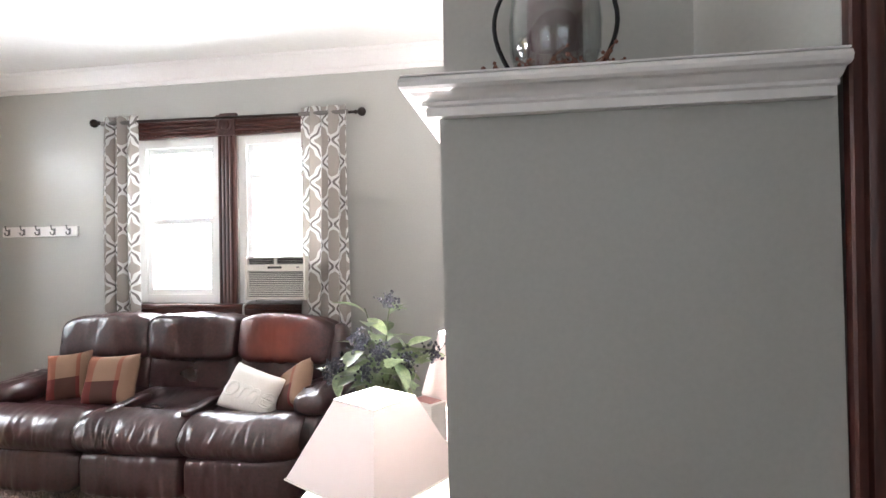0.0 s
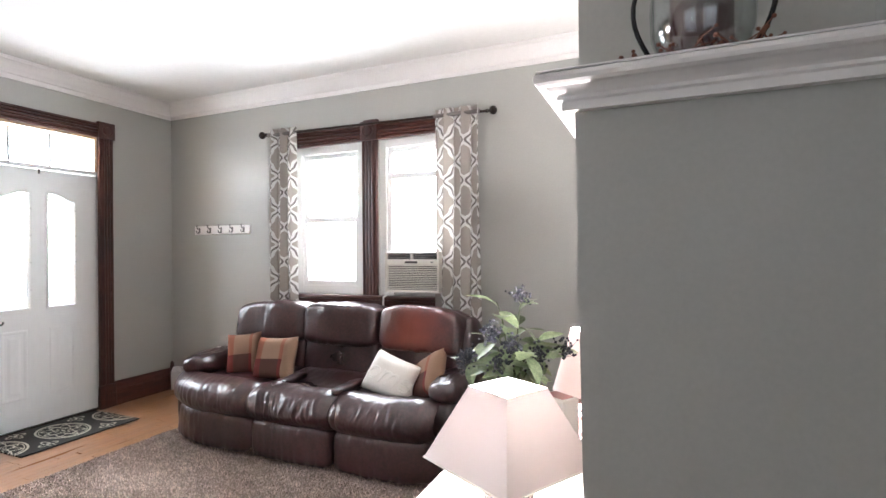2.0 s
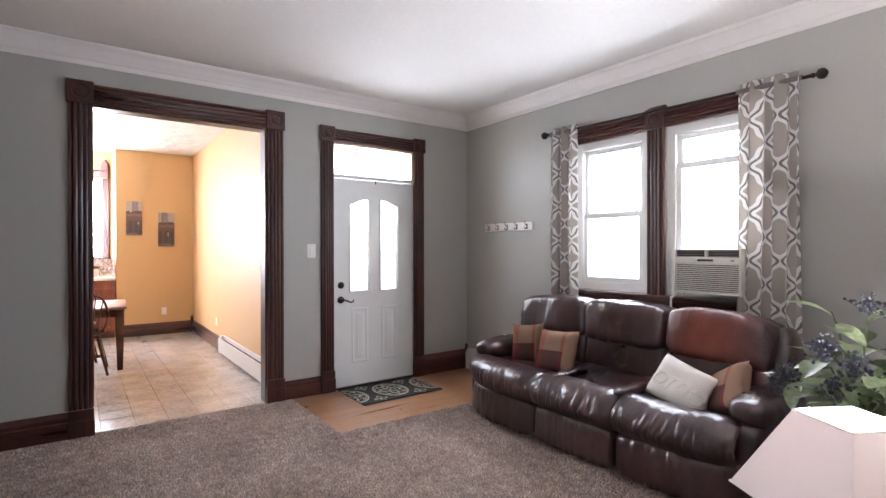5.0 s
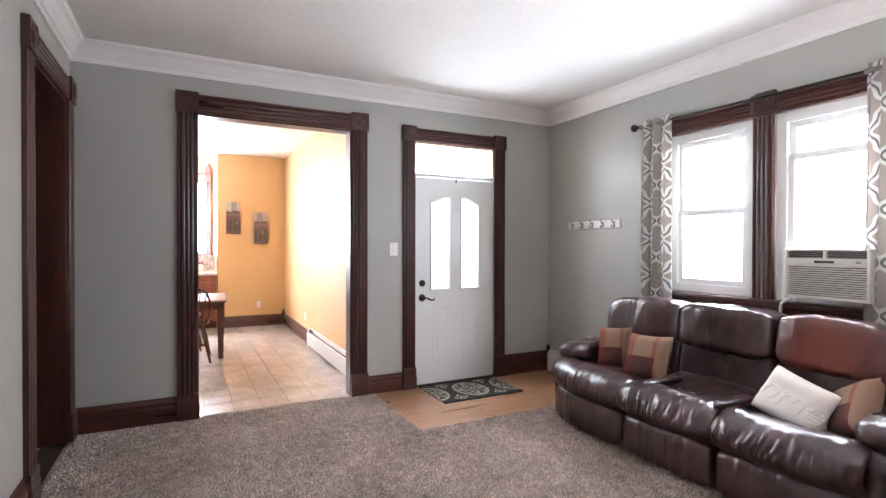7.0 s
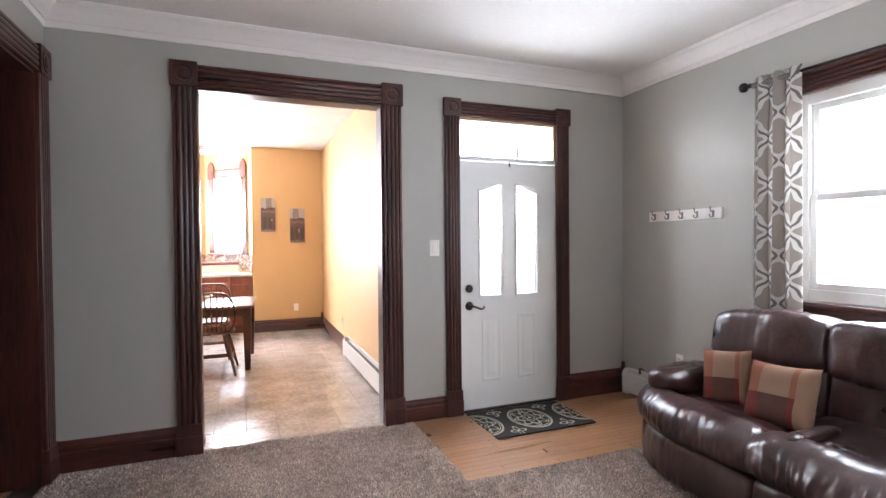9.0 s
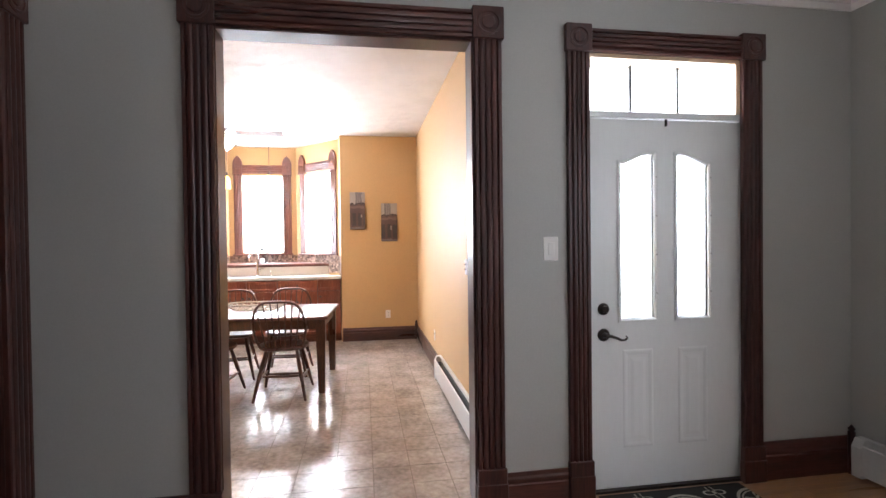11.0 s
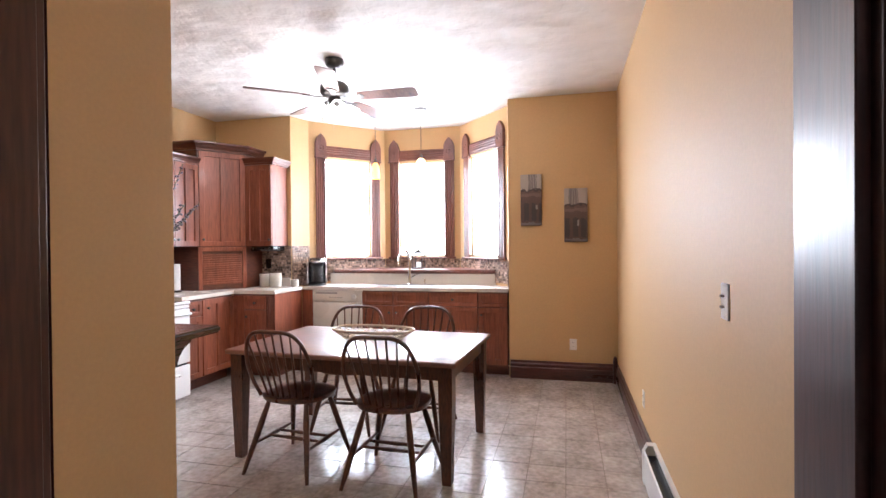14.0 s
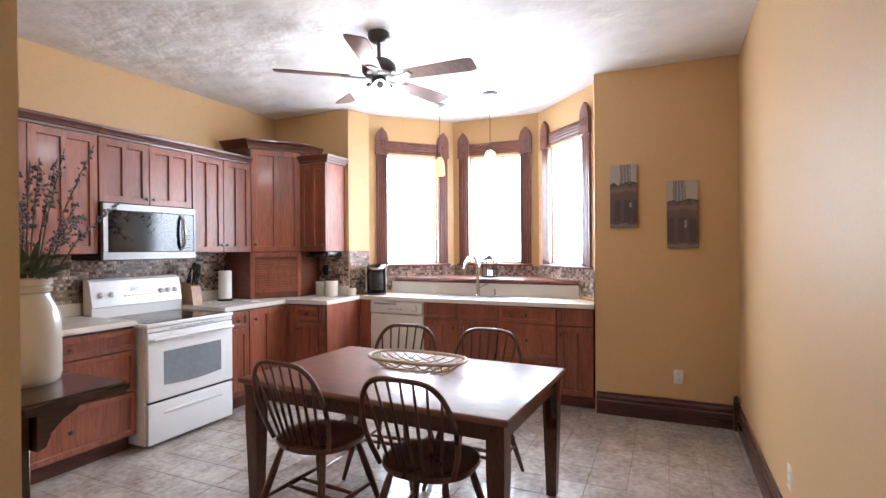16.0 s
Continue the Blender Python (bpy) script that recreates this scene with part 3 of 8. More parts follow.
bm = B()
box(bm, (W_X - 0.07, S_Y - 0.16, LZ), (2.52, N_Y + 0.16, LZ + 0.06))
single("ceiling", bm, white_ceiling, "white painted plaster ceiling of the living room", "ceiling", "structure", smooth=0)
bm = B()
prism(bm, [(-4.54, KS_Y - 0.12, KZ), (-4.54, KN_Y + 0.12, KZ), (KW_X - 0.1, KN_Y + 0.12, KZ), (KW_X - 0.1, 0.56, KZ), (-9.5, 0.52, KZ), (-10.32, -0.22, KZ),
           (-10.32, -1.42, KZ), (-9.5, -2.18, KZ), (KW_X - 0.1, -2.26, KZ), (KW_X - 0.1, KS_Y - 0.12, KZ)], (0, 0, 0.06))
single("ceiling_kitchen", bm, stomped_ceiling, "white stomped-texture kitchen ceiling", "ceiling", "structure", smooth=0)

# floors
bm = B()
box(bm, (-10.35, KS_Y - 0.15, -0.15), (2.52, N_Y + 0.16, -0.02))
single("floor", bm, subfloor, "wooden subfloor under the finished floors", "floor", "structure", smooth=0)
WOOD = (-4.40, -3.31, 1.56, N_Y)             # oak strip floor inside the front door


def carpet_floor():
    bm = B()
    for a, b, c, d in ((W_X - 0.03, 2.4, S_Y, WOOD[2]), (WOOD[1], 2.4, WOOD[2], N_Y)):
        box(bm, (a, c, -0.02), (b, d, 0.004))
    return single("carpet", bm, carpet_pile, "taupe flecked shag carpet, wall to wall", "carpet", "structure", smooth=0)


carpet_floor()
bm = B()
box(bm, (WOOD[0], WOOD[2], -0.02), (WOOD[1], WOOD[3], -0.008))
oak_floor = single("floor_oak", bm, subfloor, "orange-brown oak strip floor inside the front door", "floor", "structure", smooth=0)
bm = B()
box(bm, (-10.25, KS_Y, -0.02), (W_X - 0.03, KN_Y, -0.003))
tile_floor = single("floor_kitchen", bm, grout, "brown-grey stone-look tile floor", "floor", "structure", smooth=0)
bm = B()
box(bm, (-60, -60, -0.6), (60, 60, -0.5))
single("ground", bm, outside_lawn, "grass outside the house", "ground", "structure", smooth=0)
bm = B()
box(bm, (-4.39, S_Y - 1.6, -0.02), (-2.6, S_Y - 0.16, -0.004))
single("floor_hall", bm, oak_strip, "wooden floor of the passage beyond the south doorway", "floor", "structure", smooth=0)
bm = B()
box(bm, (-4.4, S_Y - 1.7, 0), (-2.5, S_Y - 1.6, LZ))
box(bm, (-4.5, S_Y - 1.7, 0), (-4.39, S_Y - 0.16, LZ))
box(bm, (-2.6, S_Y - 1.7, 0), (-2.5, S_Y - 0.16, LZ))
box(bm, (-4.5, S_Y - 1.7, LZ - 0.3), (-2.5, S_Y - 0.16, LZ - 0.2))
single("wall_hall", bm, beige_paint, "plain pinkish beige passage beyond the doorway", "wall", "structure", smooth=0)

# chimney breast with a moulded ledge
bm = B()
prism(bm, [(0.108, 1.03, 0), (0.835, 1.03, 0), (0.835, N_Y, 0), (0.108, N_Y, 0)], (-0.021, 0, 1.72))
single("wall_chimney", bm, grey_paint, "sage grey chimney breast, wide at the bottom", "wall", "structure", smooth=0)
bm = B()
prism(bm, [(0.066, 1.25, 1.72), (0.645, 1.25, 1.72), (0.84, 1.05, 1.72), (0.84, N_Y, 1.72), (0.066, N_Y, 1.72)], (0, 0, LZ - 1.72))
single("wall_chimney_upper", bm, grey_paint, "sage grey upper chimney breast, set back above the ledge", "wall", "structure", smooth=0)
bm = B()
box(bm, (0.835, 1.035, 0), (2.4, 1.16, LZ))
single("wall_east_front", bm, grey_paint, "sage grey wall beside the chimney breast", "wall", "structure", smooth=0)


def ledge():
    t = thing("mantel_ledge", 0.45, 1.03, 1.69, "white painted crown-moulded ledge on the chimney breast", "ledge", kind="structure")
    prof = [(0.0, 1.686), (0.022, 1.686), (0.022, 1.703), (0.030, 1.706), (0.030, 1.713), (0.038, 1.716), (0.046, 1.724), (0.050, 1.728), (0.062, 1.729),
            (0.068, 1.734), (0.070, 1.742), (0.067, 1.750), (0.060, 1.754), (0.0, 1.754)]
    x0, x1, y0, y1 = 0.087, 0.80, 1.03, N_Y
    loops = []
    for px, py, dx, dy in ((x1 - 0.01, y0, 0, -1), (x0, y0, -1, -1), (x0, y1, -1, 0)):
        loops.append([(px + dx * o, py + dy * o, z) for o, z in prof])
    bm = B()
    rings(bm, loops)
    part("moulding", bm, white_trim, t, smooth=30)
    bm = B()
    prism(bm, [(0.789, 1.03 - o, z) for o, z in prof], (0.012, 0, 0))
    part("end_cap", bm, white_trim, t)
    bm = B()
    box(bm, (0.022, 0.966, 1.7545), (0.80, 1.249, 1.758))
    part("top_board", bm, white_trim, t)


ledge()


# crown mouldings
def crown_run(name, p0, p1, out, mit0, mit1):
    """White stepped crown; mit: how far the ends grow with the projection (+ inside corner)."""
    prof = [(0, LZ - 0.150), (0.012, LZ - 0.150), (0.014, LZ - 0.112), (0.022, LZ - 0.108), (0.026, LZ - 0.098), (0.046, LZ - 0.076), (0.050, LZ - 0.070), (0.062, LZ - 0.050),
            (0.066, LZ - 0.045), (0.086, LZ - 0.026), (0.092, LZ - 0.024), (0.098, LZ - 0.010), (0.104, LZ - 0.008), (0.104, LZ + 0.001), (0, LZ + 0.001)]
    p0, p1, out = Vector(p0), Vector(p1), Vector(out)
    d = (p1 - p0).normalized()
    loops = [[p + out * o + d * (o * m) + Vector((0, 0, z)) for o, z in prof] for p, m in ((p0, mit0), (p1, -mit1))]
    bm = B()
    rings(bm, loops)
    single(name, bm, white_trim, "white stepped crown moulding below the ceiling", "moulding", "structure", smooth=25)


crown_run("trim_crown", (W_X, S_Y, 0), (W_X, N_Y, 0), (1, 0, 0), 1, 1)
crown_run("trim_crown", (W_X, N_Y, 0), (0.066, N_Y, 0), (0, -1, 0), 1, 1)
crown_run("trim_crown", (0.066, N_Y, 0), (0.066, 1.25, 0), (-1, 0, 0), 1, 0)
crown_run("trim_crown", (W_X, S_Y, 0), (2.4, S_Y, 0), (0, 1, 0), 1, 1)


# ---- casings ----
def fluted(w, d=0.028):
    """Section of a fluted pilaster casing: across and out of the wall."""
    s = [(0, 0), (0, d * 0.8), (0.004, d), (0.018, d), (0.022, d * 0.55)]
    n = 3
    a, b = 0.026, w - 0.026
    for i in range(n):
        x0, x1 = a + (b - a) * i / n, a + (b - a) * (i + 1) / n
        s += [(x0 + 0.002, d * 0.95), ((x0 + x1) / 2 - 0.006, d * 1.1), ((x0 + x1) / 2 + 0.006, d * 1.1), (x1 - 0.003, d * 0.95), (x1, d * 0.5)]
    s += [(w - 0.020, d), (w - 0.004, d), (w, d * 0.8), (w, 0)]
    return s


def rosette_block(bm, M, u0, v0, w, d=0.042):
    box(bm, (u0, v0, 0), (u0 + w, v0 + w, d), M, bev=0.003)
    c = M @ Matrix.Translation((u0 + w / 2, v0 + w / 2, 0))
    lathe(bm, [(w * 0.40, d - 0.002), (w * 0.40, d + 0.004), (w * 0.33, d + 0.006), (w * 0.30, d + 0.001), (w * 0.22, d + 0.001), (w * 0.20, d + 0.006),
               (w * 0.10, d + 0.009), (0.001, d + 0.010)], (0, 0, 0), 24, c)


def casing(M, u0, u1, ztop, w, label, plinth=0.21, blk=None, mat_v=dark_wood, mat_h=dark_wood_h):
    """Fluted side casings with plinths, a head and rosette corner blocks round an opening u0 to u1."""
    blk = blk or w + 0.02
    t = thing("trim_casing", *(M @ Vector(((u0 + u1) / 2, 0, 0))), label, "door casing", kind="structure")
    off = (blk - w) / 2
    for side, a in (("l", u0 - w), ("r", u1)):
        if plinth:
            bm = B()
            box(bm, (a - 0.006, 0, 0), (a + w + 0.006, plinth, 0.040), M, bev=0.004)
            box(bm, (a - 0.010, 0, 0), (a + w + 0.010, plinth * 0.62, 0.044), M, bev=0.004)
            part("plinth_block", bm, mat_v, t)
        bm = B()
        prism(bm, [(a + x, plinth, z) for x, z in fluted(w)], (0, ztop - plinth, 0), M)
        part("side_casing", bm, mat_v, t, smooth=30)
        bm = B()
        rosette_block(bm, M, a - off, ztop - 0.005, blk)
        part("corner_block", bm, mat_v, t, "carved rosette block")
    bm = B()
    prism(bm, [(u0 - off, ztop + y, z) for y, z in fluted(w)], (u1 - u0 + 2 * off, 0, 0), M)
    part("head_casing", bm, mat_h, t, smooth=30)
    return t


def lining(M, u0, u1, ztop, depth, material, label):
    """Flat boards lining the thickness of an opening."""
    t = thing("trim_jamb", *(M @ Vector(((u0 + u1) / 2, 0, 0))), label, "door jamb", kind="structure")
    for a, b in ((u0 - 0.001, u0 + 0.005), (u1 - 0.014, u1 + 0.001)):
        bm = B()
        box(bm, (a, 0, -depth), (b, ztop, 0.002), M, bev=0.002)
        part("side_jamb", bm, material, t)
    bm = B()
    box(bm, (u0 + 0.005, ztop - 0.014, -depth), (u1 - 0.014, ztop + 0.001, 0.002), M, bev=0.002)
    part("head_jamb", bm, material, t)
    return t


casing(MW, OP[0], OP[1], OP[3], 0.148, "dark red-brown fluted wood casing round the kitchen opening")
lining(MW, OP[0], OP[1], OP[3], 0.145, dark_wood, "dark wood lined jamb of the kitchen opening")
casing(MW, DO[0] - 0.005, DO[1] - 0.03, DO[3], 0.128, "dark red-brown fluted wood casing round the front door")
casing(MS, SO[0], SO[1], SO[3], 0.15, "dark red-brown fluted wood casing round the south doorway")
lining(MS, SO[0], SO[1], SO[3], 0.36, dark_wood, "deep dark wood lined jamb of the south doorway")
casing(frame_on((W_X - 0.14, 0, 0), (0, 1, 0), (-1, 0, 0)), OP[0] - 0.002, OP[1] + 0.03, OP[3] + 0.02, 0.03, "thin wood edge on the kitchen side", plinth=0.05, blk=0.05)
bm = B()
ME = frame_on((0, 1.035, 0), (1, 0, 0), (0, -1, 0))
t = thing("trim_casing", 0.9, 1.03, 0, "worn dark red-brown wood casing beside the chimney breast", "door casing", kind="structure")
prism(bm, [(0.826 + x, 0, z) for x, z in fluted(0.15, 0.022)], (0, LZ, 0), ME)
part("side_casing", bm, dark_wood, t, smooth=30)
bm = B()
box(bm, (0.98, 0, 0), (1.75, LZ, 0.012), ME)
part("door_panel", bm, dark_wood, t)


# baseboards
def baseboard(name, M, u0, u1, h=0.2, d=0.024, material=None):
    prof = [(0, 0), (0, d), (h * 0.62, d), (h * 0.66, d * 0.72), (h * 0.72, d * 0.9), (h * 0.82, d * 0.85), (h * 0.88, d * 0.5), (h, d * 0.4), (h, 0)]
    bm = B()
    prism(bm, [(u0, y, z) for y, z in prof], (u1 - u0, 0, 0), M)
    return single(name, bm, material or dark_wood_h, "dark red-brown moulded wood baseboard", "baseboard", "structure", smooth=30)


baseboard("baseboard", MW, S_Y, OP[0] - 0.155)
baseboard("baseboard", MW, OP[1] + 0.155, DO[0] - 0.14, 0.17)
baseboard("baseboard", MW, DO[1] + 0.105, N_Y, 0.22)
baseboard("baseboard", MN, W_X, W_X + 0.06, 0.22)
baseboard("baseboard", MN, -3.0, 0.1, 0.2)
baseboard("baseboard", MS, SO[1] + 0.16, 2.4)
baseboard("baseboard", MKW, 0.45, KN_Y, 0.19)
baseboard("baseboard", MKN, KW_X, -6.98, 0.19)
baseboard("baseboard", MKN, -5.1, W_X - 0.145, 0.19)
bm = B()
lathe(bm, [(0.022, 0), (0.022, 0.23), (0.016, 0.235), (0.020, 0.25), (0.012, 0.268), (0.001, 0.275)], (KW_X + 0.03, KN_Y - 0.03, 0), 12)
single("trim_corner_post", bm, dark_wood, "turned wood corner bead on the baseboard", "trim", "structure")
bm = B()
lathe(bm, [(0.020, 0), (0.020, 0.25), (0.014, 0.255), (0.020, 0.27), (0.001, 0.295)], (W_X + 0.035, N_Y - 0.035, 0), 12)
single("trim_corner_post", bm, dark_wood, "turned wood corner bead on the baseboard", "trim", "structure")


# ---- windows of the living room ----
def sash_window(name, M, u0, u1, z0, z1, rail_z, depth, label):
    t = thing(name, *(M @ Vector(((u0 + u1) / 2, z0, 0))), label, "window", kind="structure")
    f = 0.068
    bm = B()
    for a, b in (((u0, z0, -depth - 0.03), (u0 + f, z1, -depth + 0.03)), ((u1 - f, z0, -depth - 0.03), (u1, z1, -depth + 0.03)),
                 ((u0 + f, z1 - f, -depth - 0.03), (u1 - f, z1, -depth + 0.03)), ((u0 + f, z0, -depth - 0.03), (u1 - f, z0 + f, -depth + 0.03))):
        box(bm, a, b, M, bev=0.003)
    part("window_frame", bm, vinyl_white, t)
    for nm, a, b, dd in (("upper_sash", rail_z, z1 - f, -0.018), ("lower_sash", z0 + f, rail_z + 0.03, 0.006)):
        bm = B()
        s, k = 0.042, -depth + dd
        for p, q in (((u0 + f, a, k - 0.01), (u0 + f + s, b, k + 0.01)), ((u1 - f - s, a, k - 0.01), (u1 - f, b, k + 0.01)),
                     ((u0 + f + s, a, k - 0.01), (u1 - f - s, a + s, k + 0.01)), ((u0 + f + s, b - s, k - 0.01), (u1 - f - s, b, k + 0.01))):
            box(bm, p, q, M, bev=0.003)
        sash = part(nm, bm, vinyl_white, t)
        bm = B()
        box(bm, (u0 + f + s, a + s, k - 0.003), (u1 - f - s, b - s, k + 0.003), M)
        p = part("pane", bm, pane_glass, sash, "clear glass", smooth=0)
        p.visible_shadow = False
    return t


sash_window("window_1", MN, WL[0], WL[1], WL[2], WL[3], 1.675, 0.05, "white vinyl double-hung window, blown bright by daylight")
sash_window("window_2", MN, WR[0], WR[1], WR[2], WR[3], 2.02, 0.05, "white vinyl double-hung window with an air conditioner in its raised sash")


# Unseen windows, added only to let fill light in from the south.
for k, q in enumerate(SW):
    sash_window(f"window_{3 + k}", MS, *q, 1.6, 0.05, "white double-hung window added unseen in the south wall")


def double_casing():
    t = thing("trim_window_casing", -2.0, N_Y, 1.0, "dark red-brown fluted wood casing round the double window", "window casing", kind="structure")
    for a, w in ((WL[0] - 0.13, 0.13), (WL[1], WR[0] - WL[1]), (WR[1], 0.13)):
        bm = B()
        prism(bm, [(a + x, WL[2] - 0.02, z) for x, z in fluted(w)], (0, WL[3] - WL[2] + 0.02, 0), MN)
        part("side_casing", bm, dark_wood, t, smooth=30)
        bm = B()
        rosette_block(bm, MN, a - 0.008, WL[3] - 0.004, w + 0.016)
        part("corner_block", bm, dark_wood, t, "carved rosette block")
    for a, b in ((WL[0], WL[1]), (WR[0], WR[1])):
        bm = B()
        prism(bm, [(a, WL[3] + y, z) for y, z in fluted(0.135)], (b - a, 0, 0), MN)
        part("head_casing", bm, dark_wood_h, t, smooth=30)
    bm = B()
    box(bm, (WL[0] - 0.17, WL[2] - 0.04, -0.02), (WR[1] + 0.17, WL[2] - 0.004, 0.07), MN, bev=0.008, seg=2)
    part("stool", bm, dark_wood_h, t, "wood window stool")
    bm = B()
    box(bm, (WL[0] - 0.13, WL[2] - 0.13, 0), (WR[1] + 0.13, WL[2] - 0.04, 0.022), MN, bev=0.004)
    part("apron", bm, dark_wood_h, t)


double_casing()


# ---- bay windows ----
def bay_window(M, L, h):
    c = L / 2
    z0, z1 = BAYZ
    t = thing("window_bay", *(M @ Vector((c, z0, 0))), "tall bay window with brown wood casing and pointed finial blocks", "window", kind="structure")
    f = 0.02
    bm = B()
    for a, b in (((c - h, z0, -0.07), (c - h + f, z1, -0.03)), ((c + h - f, z0, -0.07), (c + h, z1, -0.03)), ((c - h + f, z1 - f, -0.07), (c + h - f, z1, -0.03)),
                 ((c - h + f, z0, -0.07), (c + h - f, z0 + f, -0.03))):
        box(bm, a, b, M, bev=0.002)
    part("window_frame", bm, vinyl_white, t)
    bm = B()
    box(bm, (c - h + f, z0 + f, -0.052), (c + h - f, z1 - f, -0.046), M)
    p = part("pane", bm, pane_glass, t, "clear glass", smooth=0)
    p.visible_shadow = False
    w = 0.125
    for a in (c - h - w, c + h):
        bm = B()
        prism(bm, [(a + x, z0 - 0.01, z) for x, z in fluted(w, 0.024)], (0, z1 - z0 + 0.03, 0), M)
        part("side_casing", bm, bay_wood, t, smooth=30)
        bm = B()
        prism(bm, [(a - 0.008, z1 + 0.02, 0), (a + w + 0.008, z1 + 0.02, 0), (a + w + 0.008, z1 + 0.19, 0), (a + w - 0.012, z1 + 0.25, 0), (a + w / 2, z1 + 0.305, 0),
                   (a + 0.012, z1 + 0.25, 0), (a - 0.008, z1 + 0.19, 0)], (0, 0, 0.04), M)
        box(bm, (a - 0.014, z1 + 0.0, 0), (a + w + 0.014, z1 + 0.02, 0.046), M, bev=0.003)
        lathe(bm, [(0.046, 0.04), (0.046, 0.045), (0.036, 0.046), (0.032, 0.041), (0.016, 0.041), (0.012, 0.048), (0.001, 0.05)], (0, 0, 0), 20,
              M @ Matrix.Translation((a + w / 2, z1 + 0.125, 0)))
        part("finial_block", bm, bay_wood, t, "pointed block with a carved rosette")
    bm = B()
    prism(bm, [(c - h - 0.008, z1 + 0.025 + y, z) for y, z in fluted(0.135, 0.02)], (2 * h + 0.016, 0, 0), M)
    part("head_casing", bm, bay_wood, t, smooth=30)
    bm = B()
    box(bm, (c - h - w - 0.02, z0 - 0.034, -0.02), (c + h + w + 0.02, z0 - 0.010, 0.05), M, bev=0.006, seg=2)
    part("stool", bm, bay_wood, t)


for M, L, h in bay_frames:
    bay_window(M, L, h)


# ---- front door ----
def front_door():
    t = thing("door_1", W_X - 0.05, 2.465, 0, "closed white six-panel style front door with two arched glass lites", "door", kind="structure")
    MD = frame_on((W_X - 0.035, 0, 0), (0, 1, 0), (1, 0, 0))
    u0, u1, z0, z1 = 1.998, 2.932, 0.012, 2.10
    lites = ((2.188, 2.388), (2.538, 2.730))
    zb, zs, zc = 0.975, 1.845, 1.905

    def arch(a, b, outer, n=10):
        """Outline of a lite; the arch rises towards the door's middle."""
        o = 0.0 if not outer else 0.022
        pts = [(a - o, zb - o), (b + o, zb - o)]
        mid = (u0 + u1) / 2
        for i in range(n + 1):
            s = i / n
            u = b + o + (a - b - 2 * o) * s
            k = 1 - abs(((a + b) / 2 + (0.08 if (a + b) / 2 < mid else -0.08)) - u) / 0.19
            k = max(0.0, min(1.0, k))
            pts.append((u, zs + (zc - zs) * (k * k * (3 - 2 * k)) + o))
        return pts
    bm = B()
    # slab cut into strips round the lites
    box(bm, (u0, z0, -0.045), (lites[0][0], z1, 0), MD)
    box(bm, (lites[0][1], z0, -0.045), (lites[1][0], z1, 0), MD)
    box(bm, (lites[1][1], z0, -0.045), (u1, z1, 0), MD)
    for a, b in lites:
        box(bm, (a, z0, -0.045), (b, zb, 0), MD)
        top = [p for p in arch(a, b, False)][2:]
        prism(bm, [(u, v, -0.045) for u, v in top] + [(a, z1, -0.045), (b, z1, -0.045)], (0, 0, 0.045), MD)
    slab = part("door_slab", bm, white_door, t, smooth=0)
    for a, b in lites:
        o, i = arch(a, b, True), arch(a, b, False)
        bm = B()
        loops = []
        for off, pts in ((0.0, o), (0.012, o), (0.014, [((p[0] + q[0]) / 2, (p[1] + q[1]) / 2) for p, q in zip(o, i)]), (0.004, i), (-0.02, i)):
            loops.append([MD @ Vector((u, v, off)) for u, v in pts])
        rings(bm, loops, cap=False)
        lite = part("lite_frame", bm, white_door, t, smooth=30)
        bm = B()
        prism(bm, [(u, v, -0.024) for u, v in i], (0, 0, 0.005), MD)
        p = part("pane", bm, pane_glass, lite, "clear glass", smooth=0)
        p.visible_shadow = False
        bm = B()
        for k in range(4):
            v = zb + 0.14 + k * 0.22
            for u in (a - 0.012, b + 0.012):
                lathe(bm, [(0.004, 0.012), (0.004, 0.015), (0.001, 0.0155)], (0, 0, 0), 8, MD @ Matrix.Translation((u, v, 0)))
        part("screw_caps", bm, bar_grey, lite)
    # embossed panels
    for a, b in ((2.19, 2.385), (2.535, 2.73)):
        for c, d in ((0.235, 0.80),):
            bm = B()
            loops = []
            for off, g in ((-0.001, 0.0), (0.003, 0.012), (0.003, 0.020), (0.0008, 0.034), (0.0008, 0.05), (0.003, 0.07)):
                loops.append([MD @ Vector(p) for p in ((a + g, c + g, off), (b - g, c + g, off), (b - g, d - g, off), (a + g, d - g, off))])
            rings(bm, loops)
            part("raised_panel", bm, white_door, t, smooth=0)
    # lock and lever
    bm = B()
    lathe(bm, [(0.034, 0), (0.034, 0.006), (0.030, 0.012), (0.020, 0.014), (0.018, 0.022), (0.001, 0.024)], (0, 0, 0), 24, MD @ Matrix.Translation((2.078, 1.032, 0)))
    part("deadbolt", bm, bronze, t, "oil-rubbed bronze deadbolt")
    bm = B()
    lathe(bm, [(0.036, 0), (0.036, 0.006), (0.030, 0.014), (0.016, 0.016), (0.012, 0.05), (0.001, 0.052)], (0, 0, 0), 24, MD @ Matrix.Translation((2.078, 0.886, 0)))
    pts = [MD @ Vector(p) for p in ((2.078, 0.886, 0.046), (2.10, 0.886, 0.050), (2.13, 0.876, 0.050), (2.16, 0.862, 0.048), (2.185, 0.862, 0.047), (2.198, 0.874, 0.046), (2.190, 0.884, 0.046))]
    tube(bm, pts, [0.009, 0.009, 0.008, 0.0075, 0.007, 0.006, 0.005], 8)
    part("lever_handle", bm, bronze, t, "oil-rubbed bronze scrolled lever")
    bm = B()
    box(bm, (2.46, 2.065, 0), (2.472, 2.105, 0.012), MD, bev=0.002)
    part("catch", bm, bronze, t)
